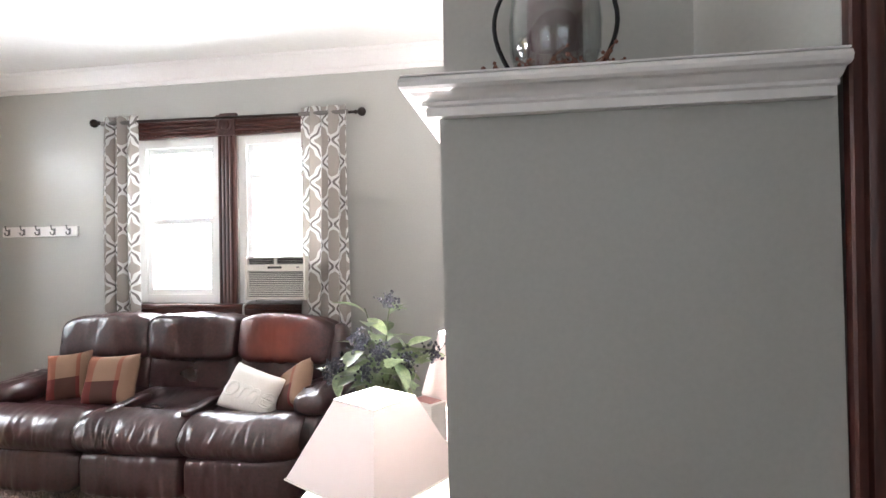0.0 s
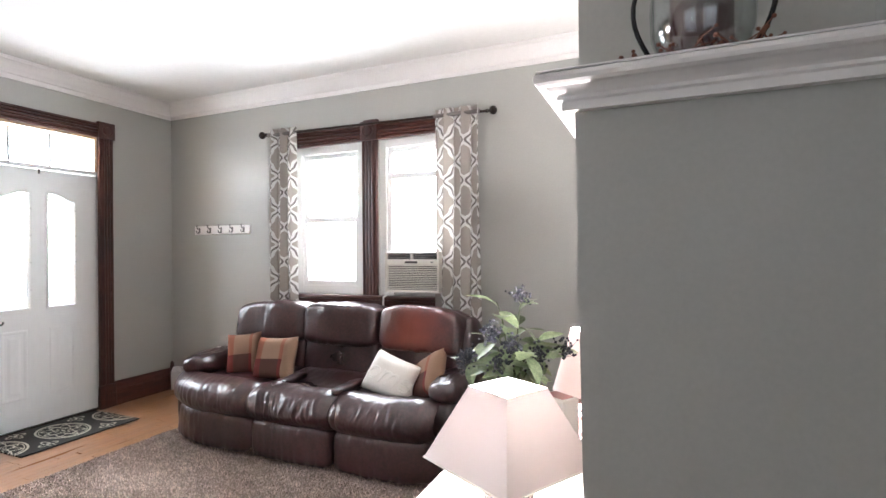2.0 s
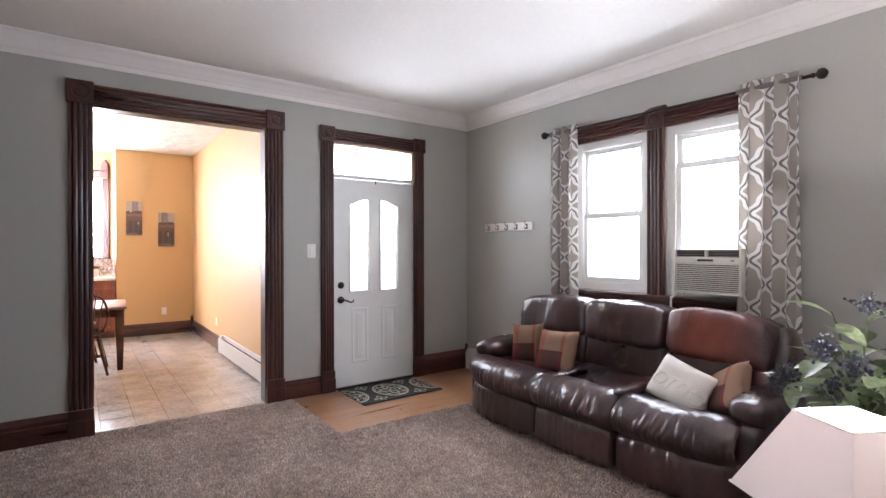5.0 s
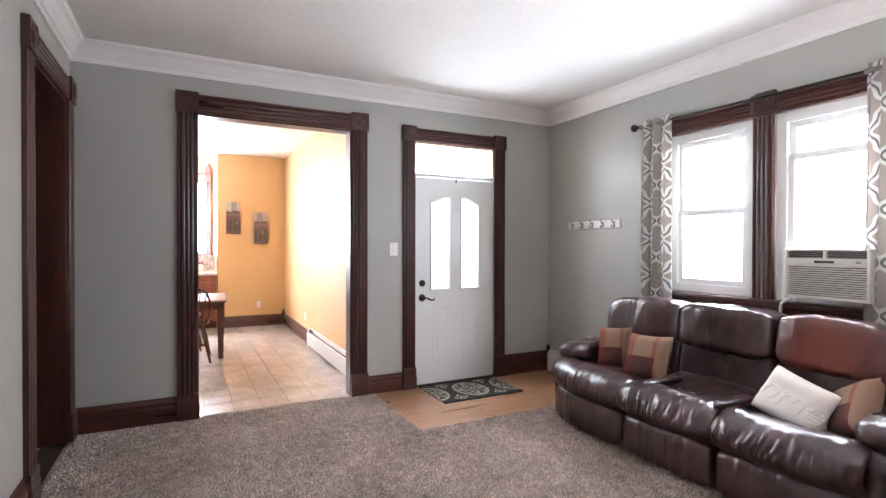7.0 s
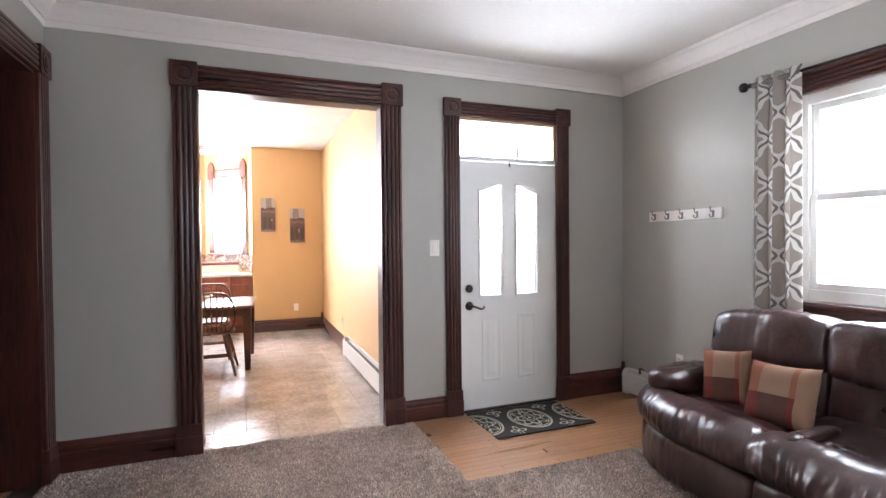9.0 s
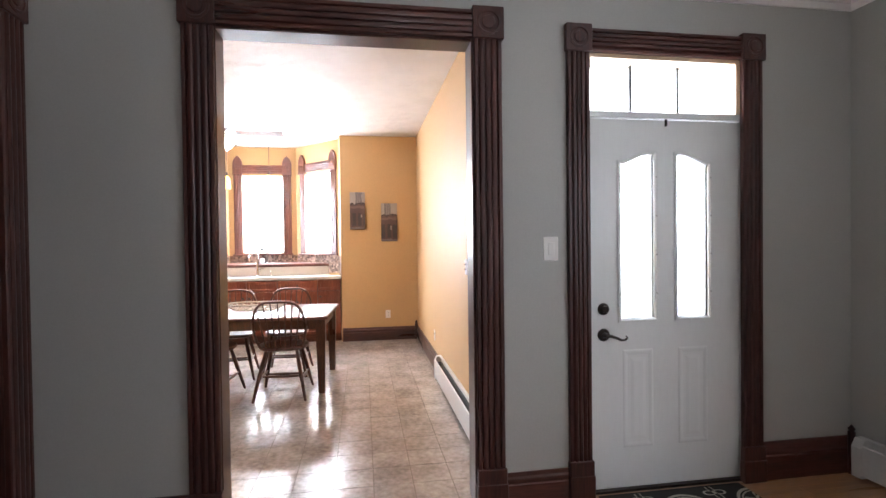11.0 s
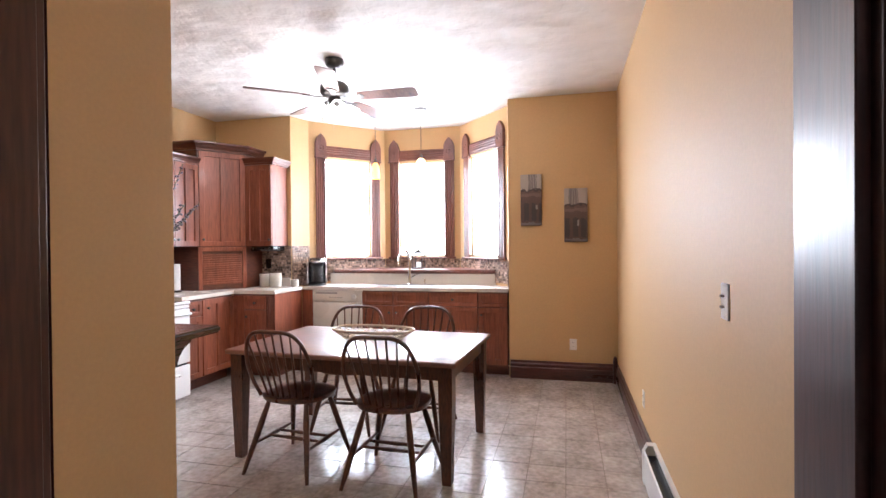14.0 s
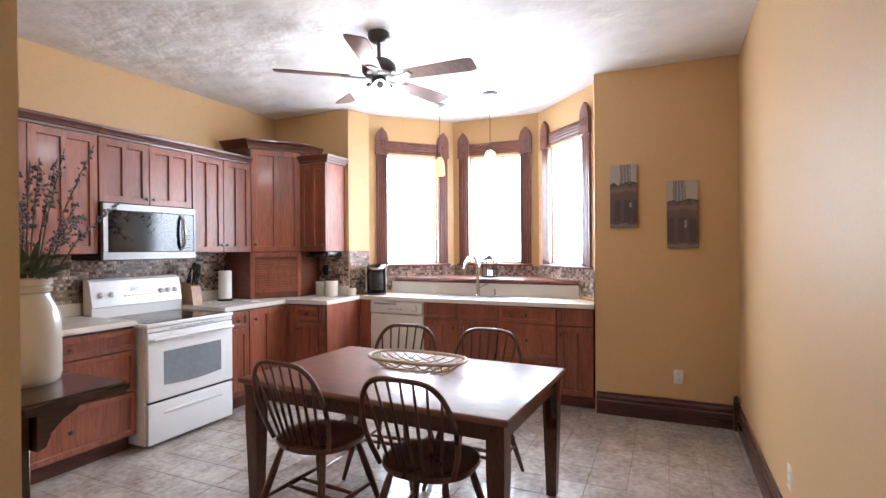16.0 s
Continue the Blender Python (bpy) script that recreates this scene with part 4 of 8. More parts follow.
    for z in (0.25, 1.1, 1.85):
        bm = B()
        tube(bm, [MD @ Vector((u1 + 0.004, z, 0.004)), MD @ Vector((u1 + 0.004, z + 0.10, 0.004))], 0.007, 8)
        part("hinge", bm, vinyl_white, t)
    bm = B()
    box(bm, (u0 - 0.01, 0.0, -0.05), (u1 + 0.01, 0.012, 0.03), MD)
    part("threshold", bm, bronze, t)


front_door()


def transom():
    t = thing("window_transom", W_X - 0.05, 2.465, 2.11, "three-light transom window above the front door", "window", kind="structure")
    u0, u1, z0, z1 = 1.985, 2.945, 2.105, 2.45
    # Bars coloured dark to look backlit against the bright panes.
    backlit_muntin = pm("backlit_muntin", (0.10, 0.095, 0.09), 0.5, 0.15, 6, 50, 0.05)
    bm = B()
    box(bm, (u0, z0, -0.09), (u1, z0 + 0.035, -0.012), MW, bev=0.003)
    part("transom_bar", bm, white_door, t)
    bm = B()
    box(bm, (u0, z0 + 0.035, -0.16), (u0 + 0.012, z1, 0.0), MW)
    box(bm, (u1 - 0.055, z0 + 0.035, -0.16), (u1, z1, 0.0), MW)
    box(bm, (u0 + 0.012, z1 - 0.022, -0.16), (u1 - 0.055, z1, 0.0), MW)
    part("reveal", bm, pm("cream_reveal", (0.66, 0.50, 0.32), 0.45, 0.08, 3, 40, 0.05), t, "cream painted reveal", smooth=0)
    for a in (2.285, 2.585):
        bm = B()
        box(bm, (a - 0.002, z0 + 0.035, -0.119), (a + 0.014, z1 - 0.022, -0.10), MW)
        part("muntin", bm, backlit_muntin, t)
    for a, b in ((u0 + 0.012, 2.285), (2.297, 2.585), (2.597, u1 - 0.055)):
        bm = B()
        box(bm, (a, z0 + 0.035, -0.125), (b, z1 - 0.022, -0.12), MW)
        p = part("pane", bm, pane_glass, t, "clear glass", smooth=0)
        p.visible_shadow = False


transom()
# jamb of the front door
bm = B()
for a, b in ((1.965, 1.997), (2.934, 2.965)):
    box(bm, (a, 0, -0.16), (b, 2.105, -0.03), MW)
single("trim_door_jamb", bm, white_door, "white door jamb", "door jamb", "structure", smooth=0)


# ---- outside the windows ----
def backdrop(name, pts, material=None):
    bm = B()
    bm.faces.new([bm.verts.new(p) for p in pts])
    single(name, bm, material or sky_glow, "pale overcast sky outside, added fill light to the south", "sky", "structure", smooth=0)


def glow_mat(name, strength, low=0.22):
    """Overcast sky above paler, dimmer ground."""
    m = bpy.data.materials.new(name)
    m.use_nodes = True
    nt = m.node_tree
    b = nt.nodes["Principled BSDF"]
    b.inputs["Base Color"].default_value = (0, 0, 0, 1)
    b.inputs["Emission Color"].default_value = (0.95, 0.98, 1.0, 1)
    geo, sep, mr = nt.nodes.new("ShaderNodeNewGeometry"), nt.nodes.new("ShaderNodeSeparateXYZ"), nt.nodes.new("ShaderNodeMapRange")
    mr.interpolation_type = "SMOOTHSTEP"
    mr.inputs[1].default_value, mr.inputs[2].default_value, mr.inputs[3].default_value, mr.inputs[4].default_value = 0.9, 2.3, low * strength, strength
    nt.links.new(geo.outputs["Position"], sep.inputs[0])
    nt.links.new(sep.outputs[2], mr.inputs[0])
    nt.links.new(mr.outputs[0], b.inputs["Emission Strength"])
    return m


sky_glow, bay_glow = glow_mat("sky_glow", SKY_GLOW), glow_mat("bay_glow", BAY_GLOW, 0.65)
backdrop("backdrop_north", [(-3.9, N_Y + 0.55, 0.2), (-0.1, N_Y + 0.55, 0.2), (-0.1, N_Y + 0.55, 3.3), (-3.9, N_Y + 0.55, 3.3)])
# The south sheet is added fill light behind the unseen windows.
backdrop("south_fill_sheet", [(-1.8, S_Y - 0.55, 0.4), (1.9, S_Y - 0.55, 0.4), (1.9, S_Y - 0.55, 2.8), (-1.8, S_Y - 0.55, 2.8)], glow_mat("south_fill_glow", SOUTH_FILL, 0.5))
backdrop("backdrop_porch", [(-5.0, 1.75, 0.2), (-5.0, 3.7, 0.2), (-5.0, 3.7, 3.2), (-5.0, 1.75, 3.2)])
for M, L, h in bay_frames:
    backdrop("backdrop_bay", [M @ Vector((u, v, -0.40)) for u, v in ((L / 2 - 0.75, 0.8), (L / 2 + 0.75, 0.8), (L / 2 + 0.75, 3.2), (L / 2 - 0.75, 3.2))], bay_glow)


# ---- sofa ----
def sofa():
    t = thing("sofa", -2.0, 3.0, 0, "dark brown leather three-seat reclining sofa, worn red on one headrest", "sofa")
    xs = [-3.22, -2.32, -1.65, -0.965]
    yf = 2.57

    def front(x):
        """How far the front recedes: the outer seats sweep back round the arms."""
        return 0.16 * max(0.0, (-2.72 - x) / 0.46) ** 2 + 0.07 * max(0.0, (x + 1.25) / 0.285) ** 2.5
    bm = B()
    box(bm, (-2.98, 2.78, 0.05), (-1.04, 3.50, 0.30), bev=0.03, seg=2)
    part("base", bm, leather, t)
    for i in range(3):
        a, b = xs[i], xs[i + 1]
        c, w = (a + b) / 2, b - a
        sd = i * 3.7
        bm = B()
        cushion(bm, (c, yf + 0.135, 0.16), (w - 0.006, 0.27, 0.26), 0.30, wrinkle=0.006, freq=7, seed=sd, nu=200, nv=44, pucker=0.012)
        for v in bm.verts:
            v.co.y += front(v.co.x)
        part("footrest", bm, leather, t, smooth=85)
        bm = B()
        n = 150
        loops = []
        for k in range(n + 1):                               # seat: an overstuffed rolled front, a seam behind it and a flat top
            s = k / n
            u = a + w * s
            e = min(1.0, min(s, 1 - s) * 8) ** 0.42
            lp = []
            for q in range(44):
                f = q / 43
                if f < 0.55:
                    an = -math.pi * 0.5 + math.pi * 1.02 * (f / 0.55)
                    y, z = yf + 0.15 - 0.185 * math.cos(an), 0.375 + 0.134 * math.sin(an)
                else:
                    g = (f - 0.55) / 0.45
                    y, z = yf + 0.15 + 0.55 * g, 0.509 - 0.04 * math.sin(math.pi * min(1, g * 1.6)) + 0.01 * g
                    z -= 0.022 * math.exp(-((g - 0.16) / 0.045) ** 2)
                fr = max(0.0, 1 - abs(f - 0.24) * 5.0)
                pk = 0.015 * fr * noise.noise(Vector((u * 38 + sd + 2 * noise.noise(Vector((u * 6, z * 9, sd))), z * 12, y * 6))) + 0.011 * noise.noise(Vector((u * 5, y * 6 + sd, z * 5))) + 0.003 * noise.noise(Vector((u * 22, y * 20 + sd, z * 12)))
                z = 0.36 + (z - 0.36) * (0.74 + 0.26 * e)
                y = yf + 0.15 + (y - yf - 0.15) * (0.84 + 0.16 * e) + front(u) * max(0.0, 1 - max(0.0, f - 0.4) * 1.8)
                lp.append((u, y - pk, z + pk))
            loops.append(lp)
        rings(bm, loops, cap=False, closed=False)
        part("seat", bm, leather, t, smooth=85)
        a, b = max(a, -3.02), min(b, -1.00)
        c, w = (a + b) / 2, b - a
        bm = B()
        cushion(bm, (c, 3.28, 0.60), (w - 0.006, 0.25, 0.42), 0.34, wrinkle=0.012, freq=6, seed=sd + 1, nu=130, nv=44, pucker=0.006,
                M=Matrix.Translation((0, 3.26, 0.6)) @ pose(0, 0, 0, -8) @ Matrix.Translation((0, -3.26, -0.6)))
        part("lumbar_cushion", bm, leather, t, smooth=85)
        bm = B()
        cushion(bm, (c, 3.31, 0.835), (w + 0.006, 0.36, 0.32), 0.36, wrinkle=0.013, freq=5, seed=sd + 2, nu=150, nv=48, pucker=0.007,
                M=Matrix.Translation((0, 3.33, 0.85)) @ pose(0, 0, 0, -6) @ Matrix.Translation((0, -3.33, -0.85)))
        for v in bm.verts:                                   # the outer corners of the back slope away
            o = max(0.0, (-2.70 - v.co.x) / 0.32) if i == 0 else (max(0.0, (v.co.x + 1.32) / 0.32) if i == 2 else 0.0)
            v.co.z -= 0.05 * o * o
        part("headrest", bm, worn_leather if i == 2 else leather, t, "leather worn to red" if i == 2 else "", smooth=85)
    for x in (xs[1] + 0.16, xs[2] - 0.02):
        bm = B()
        cushion(bm, (x, 2.82, 0.500), (0.07, 0.36, 0.05), 0.6, wrinkle=0.006, freq=20)
        part("seat_strap", bm, leather, t, smooth=85)
    for sx, x in ((-1, -3.03), (1, -0.985)):
        bm = B()                                             # rounded side under the arm
        cushion(bm, (x + sx * 0.03, 3.08, 0.275), (0.17, 0.80, 0.49), 0.42, wrinkle=0.006, freq=6, seed=x + 5, nu=60, nv=30)
        part("side_panel", bm, leather, t, smooth=85)
        bm = B()
        cushion(bm, (x + sx * 0.02, 3.02, 0.54), (0.26, 0.60, 0.165), 0.72, wrinkle=0.012, freq=8, seed=x, nu=90, nv=34, pucker=0.006)
        part("armrest", bm, leather, t, smooth=85)
    bm = B()
    box(bm, (-3.0, 3.40, 0.1), (-1.0, 3.53, 0.86), bev=0.04, seg=2)
    part("back_panel", bm, leather, t)
    for sx, x in ((-1, -3.02), (1, -0.99)):
        bm = B()
        cushion(bm, (x, 3.37, 0.58), (0.15, 0.30, 0.70), 0.75, wrinkle=0.006, freq=8, seed=x)
        part("back_wing", bm, leather, t, smooth=85)
    for x in (-2.95, -1.05):
        for y in (2.75, 3.45):
            bm = B()
            lathe(bm, [(0.02, 0.0), (0.025, 0.06)], (x, y, 0.004), 10)
            part("foot", bm, black_plastic, t)


sofa()


def pillow(name, c, w, h, th, rot, material, label, seed=0.0, text=None):
    """A stuffed square cushion with pinched corners."""
    m = Matrix.Translation(c) @ Euler([radians(a) for a in rot]).to_matrix().to_4x4()
    t = thing(name, *c, label, "cushion", "cushions on the sofa")
    bm = B()
    n = 18
    top, bot = {}, {}
    for i in range(n + 1):
        for j in range(n + 1):
            u, v = i / n * 2 - 1, j / n * 2 - 1
            k = max(0.0, (1 - u ** 4) * (1 - v ** 4)) ** 0.45
            px, pz = u * w / 2 * (1 - 0.07 * (1 - v * v)), v * h / 2 * (1 - 0.07 * (1 - u * u))
            d = th / 2 * k + 0.006 * noise.noise(Vector((u * 2.5 + seed, v * 2.5, 1))) * k
            top[i, j] = bm.verts.new((px, -d - 0.002, pz))
            bot[i, j] = top[i, j] if i in (0, n) or j in (0, n) else bm.verts.new((px, d + 0.002, pz))
    for i in range(n):
        for j in range(n):
            bm.faces.new((top[i, j], top[i + 1, j], top[i + 1, j + 1], top[i, j + 1]))
            bm.faces.new((bot[i, j + 1], bot[i + 1, j + 1], bot[i + 1, j], bot[i, j]))
    me = mesh_of("cover", bm, material, 60, None)
    uv_box(me, lambda p: (p.x / w + 0.5, p.z / h + 0.5))
    ob = new("cover", me)
    ob.parent = t
    t.matrix_basis = m
    if text:
        cu = bpy.data.curves.new("stitched_word", "FONT")
        cu.body, cu.size, cu.extrude, cu.bevel_depth, cu.align_x, cu.align_y = text, h * 0.66, 0.004, 0.003, "CENTER", "CENTER"
        cu.shear = 0.25
        tmp = bpy.data.objects.new("tmp", cu)
        scene.collection.objects.link(tmp)
        bpy.context.view_layer.update()
        me = bpy.data.meshes.new_from_object(tmp.evaluated_get(bpy.context.evaluated_depsgraph_get()))
        bpy.data.objects.remove(tmp)
        me.transform(Matrix.Translation((0.0, -th / 2 + 0.003, -0.01)) @ pose(0, 0, 0, 90))
        for v in me.vertices:                                # let the word follow the curved cover
            v.co.y += th / 2 * (1 - max(0.0, (1 - (2 * v.co.x / w) ** 4) * (1 - (2 * v.co.z / h) ** 4)) ** 0.45)
        me.materials.clear()
        me.materials.append(stitched)
        w_ob = new("stitched_word", me)
        w_ob.parent = t
        tagged(w_ob, "raised cream lettering")
    return t


pillow("plaid_cushion", (-2.405, 2.95, 0.60), 0.37, 0.34, 0.13, (-20, -4, 0), plaid_cloth, "plaid cushion in rust, tan and brown on the sofa", 1)
pillow("plaid_cushion", (-2.765, 3.00, 0.60), 0.27, 0.34, 0.12, (-20, -5, 24), plaid_cloth, "small plaid cushion in rust and tan behind another", 4)
pillow("white_cushion", (-1.385, 2.92, 0.56), 0.385, 0.285, 0.185, (-30, 16, -4), cream_cloth, "cream cushion with a raised stitched word on the sofa", 2, "ome")
pillow("plaid_cushion", (-1.15, 2.96, 0.575), 0.34, 0.31, 0.13, (-30, -28, -32), plaid_cloth, "rust and tan plaid cushion against the armrest", 7)


# ---- curtains and rod ----
def curtain_rod():
    t = thing("curtain_rod", -2.0, 3.57, 2.45, "dark bronze curtain rod with round finials above the window", "curtain rod")
    bm = B()
    tube(bm, [(-3.04, 3.57, 2.475), (-0.93, 3.57, 2.45)], 0.011, 10)
    part("rod", bm, bronze, t)
    for x, z, s in ((-3.04, 2.475, -1), (-0.93, 2.45, 1)):
        bm = B()
        R = Matrix.Translation((x, 3.57, z)) @ pose(0, 0, 0, 0, 90 * s, 0)
        lathe(bm, [(0.016, 0), (0.016, 0.012), (0.010, 0.016), (0.012, 0.022), (0.030, 0.036), (0.034, 0.052), (0.030, 0.068), (0.014, 0.080), (0.001, 0.084)], (0, 0, 0), 16, R)
        part("finial", bm, bronze, t)
    for x in (-2.88, -1.98, -1.10):
        bm = B()
        box(bm, (x - 0.07, 3.628, 2.44), (x + 0.07, 3.663, 2.515), bev=0.004)
        tube(bm, [(x, 3.63, 2.47), (x, 3.57, 2.465)], 0.008, 8)
        part("bracket", bm, dark_wood, t)


curtain_rod()


def curtain(x0, x1, z0, z1, folds, label, seed):
    t = thing("curtain", (x0 + x1) / 2, 3.56, z0, label, "curtain", "curtains")
    bm = B()
    nu, nv = 90, 50
    grid, uvs = {}, {}
    for j in range(nv + 1):
        v = j / nv
        for i in range(nu + 1):
            u = i / nu
            a = 2 * math.pi * folds * u + 0.6 * math.sin(2.2 * v + seed) + 0.8 * math.sin(3 * u + seed)
            amp = 0.032 * (0.55 + 0.45 * (1 - v)) + 0.006 * math.sin(7 * v + seed)
            x = x0 + (x1 - x0) * u + 0.012 * math.sin(a * 2 + 1) + 0.02 * (1 - v) * (u - 0.5)
            y = 3.565 + amp * math.sin(a) - 0.01 * (1 - v)
            z = z0 + (z1 - z0) * v
            grid[i, j] = bm.verts.new((x, y, z))
            uvs[i, j] = (u * (x1 - x0) * 1.5 / 0.24 + seed * 0.3, z / 0.31)
    for j in range(nv):
        for i in range(nu):
            f = bm.faces.new((grid[i, j], grid[i + 1, j], grid[i + 1, j + 1], grid[i, j + 1]))
    bm.verts.index_update()
    keys = {grid[k].index: uvs[k] for k in grid}
    me = bpy.data.meshes.new("cloth")
    bm.to_mesh(me)
    bm.free()
    lay = me.uv_layers.new(name="UVMap")
    for lp in me.loops:
        lay.data[lp.index].uv = keys[lp.vertex_index]
    me.transform(Matrix.Translation(-BASE[t.name]))
    me.materials.append(trellis_cloth)
    for p in me.polygons:
        p.use_smooth = True
    ob = new("cloth", me)
    ob.parent = t
    so = ob.modifiers.new("thickness", "SOLIDIFY")
    so.thickness = 0.002
    bm = B()
    tube(bm, [(x0, 3.565, z1 - 0.05), (x1, 3.565, z1 - 0.05)], 0.016, 8)
    part("rod_pocket", bm, trellis_cloth, t)


curtain(-3.02, -2.71, 0.33, 2.515, 3, "trellis-patterned taupe and white curtain, drawn aside", 0.4)
curtain(-1.36, -0.98, 0.33, 2.505, 3, "trellis-patterned taupe and white curtain, drawn aside", 2.1)


# ---- air conditioner ----
def air_conditioner():
    t = thing("air_conditioner", -1.54, 3.6, 1.07, "off-white window air conditioner with a slatted grille", "air conditioner")
    x0, x1, z0, z1, yf = -1.775, -1.30, 1.075, 1.395, 3.50
    bm = B()
    box(bm, (x0, yf + 0.035, z0), (x1, 3.80, z1), bev=0.008, seg=2)
    part("body", bm, bisque, t)
    bm = B()
    box(bm, (x0, yf, z0), (x0 + 0.018, yf + 0.035, z1), bev=0.004)
    box(bm, (x1 - 0.018, yf, z0), (x1, yf + 0.035, z1), bev=0.004)
    box(bm, (x0 + 0.018, yf, z0), (x1 - 0.018, yf + 0.035, z0 + 0.022), bev=0.004)
    box(bm, (x0 + 0.018, yf, z0 + 0.215), (x1 - 0.018, yf + 0.035, z0 + 0.262), bev=0.004)
    box(bm, (x0 + 0.018, yf, z1 - 0.012), (x1 - 0.018, yf + 0.035, z1), bev=0.003)
    box(bm, ((x0 + x1) / 2 - 0.008, yf + 0.002, z1 - 0.06), ((x0 + x1) / 2 + 0.008, yf + 0.03, z1 - 0.01), bev=0.002)
    part("front_bezel", bm, bisque, t)
    # Black sheet put in for the shade behind the slats.
    bm = B()
    box(bm, (x0 + 0.018, yf + 0.030, z0 + 0.02), (x1 - 0.018, yf + 0.036, z1 - 0.01))
    part("grille_backing", bm, black_plastic, t, "black sheet for the shade behind the slats")
    for k in range(14):
        z = z0 + 0.026 + k * 0.0138
        bm = B()
        prism(bm, [(x0 + 0.018, yf + 0.006, z + 0.002), (x0 + 0.018, yf + 0.026, z + 0.008), (x0 + 0.018, yf + 0.026, z + 0.0105), (x0 + 0.018, yf + 0.006, z + 0.0075)], (x1 - x0 - 0.036, 0, 0))
        part("slat", bm, bisque, t)
    for k in range(4):
        z = z1 - 0.055 + k * 0.012
        for a, b in ((x0 + 0.018, (x0 + x1) / 2 - 0.008), ((x0 + x1) / 2 + 0.008, x1 - 0.018)):
            bm = B()
            box(bm, (a, yf + 0.008, z), (b, yf + 0.024, z + 0.004))
            part("louvre", bm, bar_grey, t)
    bm = B()
    box(bm, ((x0 + x1) / 2 - 0.055, yf - 0.003, z0 + 0.232), ((x0 + x1) / 2 + 0.055, yf, z0 + 0.248), bev=0.001)
    part("badge", bm, dark_nickel, t, "small dark badge")
    bm = B()
    box(bm, (x1 - 0.07, yf - 0.002, z0 + 0.234), (x1 - 0.045, yf, z0 + 0.246))
    part("display", bm, bar_grey, t)
    bm = B()
    box(bm, (-1.87, 3.655, 1.04), (x0, 3.675, 1.395), bev=0.003)
    part("side_filler", bm, vinyl_white, t, "white folding side panel")
    bm = B()
    tube(bm, [(x0 + 0.03, 3.54, 1.075), (x0 - 0.03, 3.53, 1.03), (x0 - 0.05, 3.56, 0.98), (x0 - 0.05, 3.60, 0.7)], 0.008, 8)
    part("power_cord", bm, vinyl_white, t)


air_conditioner()


# ---- wall fittings ----
def hook_rail():
    t = thing("hook_rail", -3.69, N_Y, 1.62, "white wooden coat rail with five metal hooks", "coat rack")
    bm = B()
    box(bm, (-4.05, 1.583, 0), (-3.33, 1.668, 0.018), MN, bev=0.004)
    part("board", bm, white_trim, t)
    for k in range(5):
        u = -3.98 + k * 0.145
        bm = B()
        box(bm, (u - 0.010, 1.598, 0.018), (u + 0.010, 1.650, 0.021), MN, bev=0.001)
        tube(bm, [MN @ Vector(p) for p in ((u, 1.635, 0.02), (u, 1.640, 0.045), (u, 1.655, 0.050), (u, 1.676, 0.054))], [0.005, 0.005, 0.004, 0.0055], 8)
        tube(bm, [MN @ Vector(p) for p in ((u, 1.615, 0.02), (u, 1.598, 0.034), (u, 1.600, 0.052), (u, 1.620, 0.058))], [0.005, 0.005, 0.004, 0.006], 8)
        part("hook", bm, steel, t, "brushed metal double hook")


hook_rail()


def wall_plate(name, M, u, v, label, kind="outlet", group="", w=0.072, h=0.116, finish=None):
    finish = finish or plate_white
    t = thing(name, *(M @ Vector((u, v, 0))), label, name.replace("_", " "), group)
    bm = B()
    box(bm, (u - w / 2, v - h / 2, 0), (u + w / 2, v + h / 2, 0.006), M, bev=0.003)
    part("plate", bm, finish, t)
    if kind == "outlet":
        for dv in (-0.021, 0.021):
            bm = B()
            box(bm, (u - 0.017, v + dv - 0.014, 0.005), (u + 0.017, v + dv + 0.014, 0.009), M, bev=0.003)
            s = part("socket", bm, finish, t)
            for du in (-0.006, 0.006):
                bm = B()
                box(bm, (u + du - 0.0012, v + dv - 0.004, 0.009), (u + du + 0.0012, v + dv + 0.005, 0.0095), M)
                part("slot", bm, black_plastic, s)
    elif kind == "rocker":
        bm = B()
        box(bm, (u - 0.017, v - 0.034, 0.005), (u + 0.017, v + 0.034, 0.010), M, bev=0.002)
        part("rocker", bm, finish, t)
    elif kind == "toggle":
        for dv in (0.018, -0.018):
            bm = B()
            box(bm, (u - 0.010, v + dv - 0.004, 0.005), (u + 0.002, v + dv + 0.004, 0.018), M, bev=0.0015)
            part("toggle", bm, brown_cloth, t)
    for dv in (-h * 0.42, h * 0.42):
        bm = B()
        lathe(bm, [(0.003, 0.006), (0.003, 0.0075), (0.001, 0.008)], (0, 0, 0), 8, M @ Matrix.Translation((u, v + dv, 0)))
        part("screw", bm, finish, t)
    return t


wall_plate("light_switch", MW, 1.757, 1.377, "white rocker light switch plate beside the front door", "rocker", w=0.085, h=0.13)
wall_plate("outlet", MN, -3.735, 0.42, "white wall outlet above the baseboard heater", "outlet")


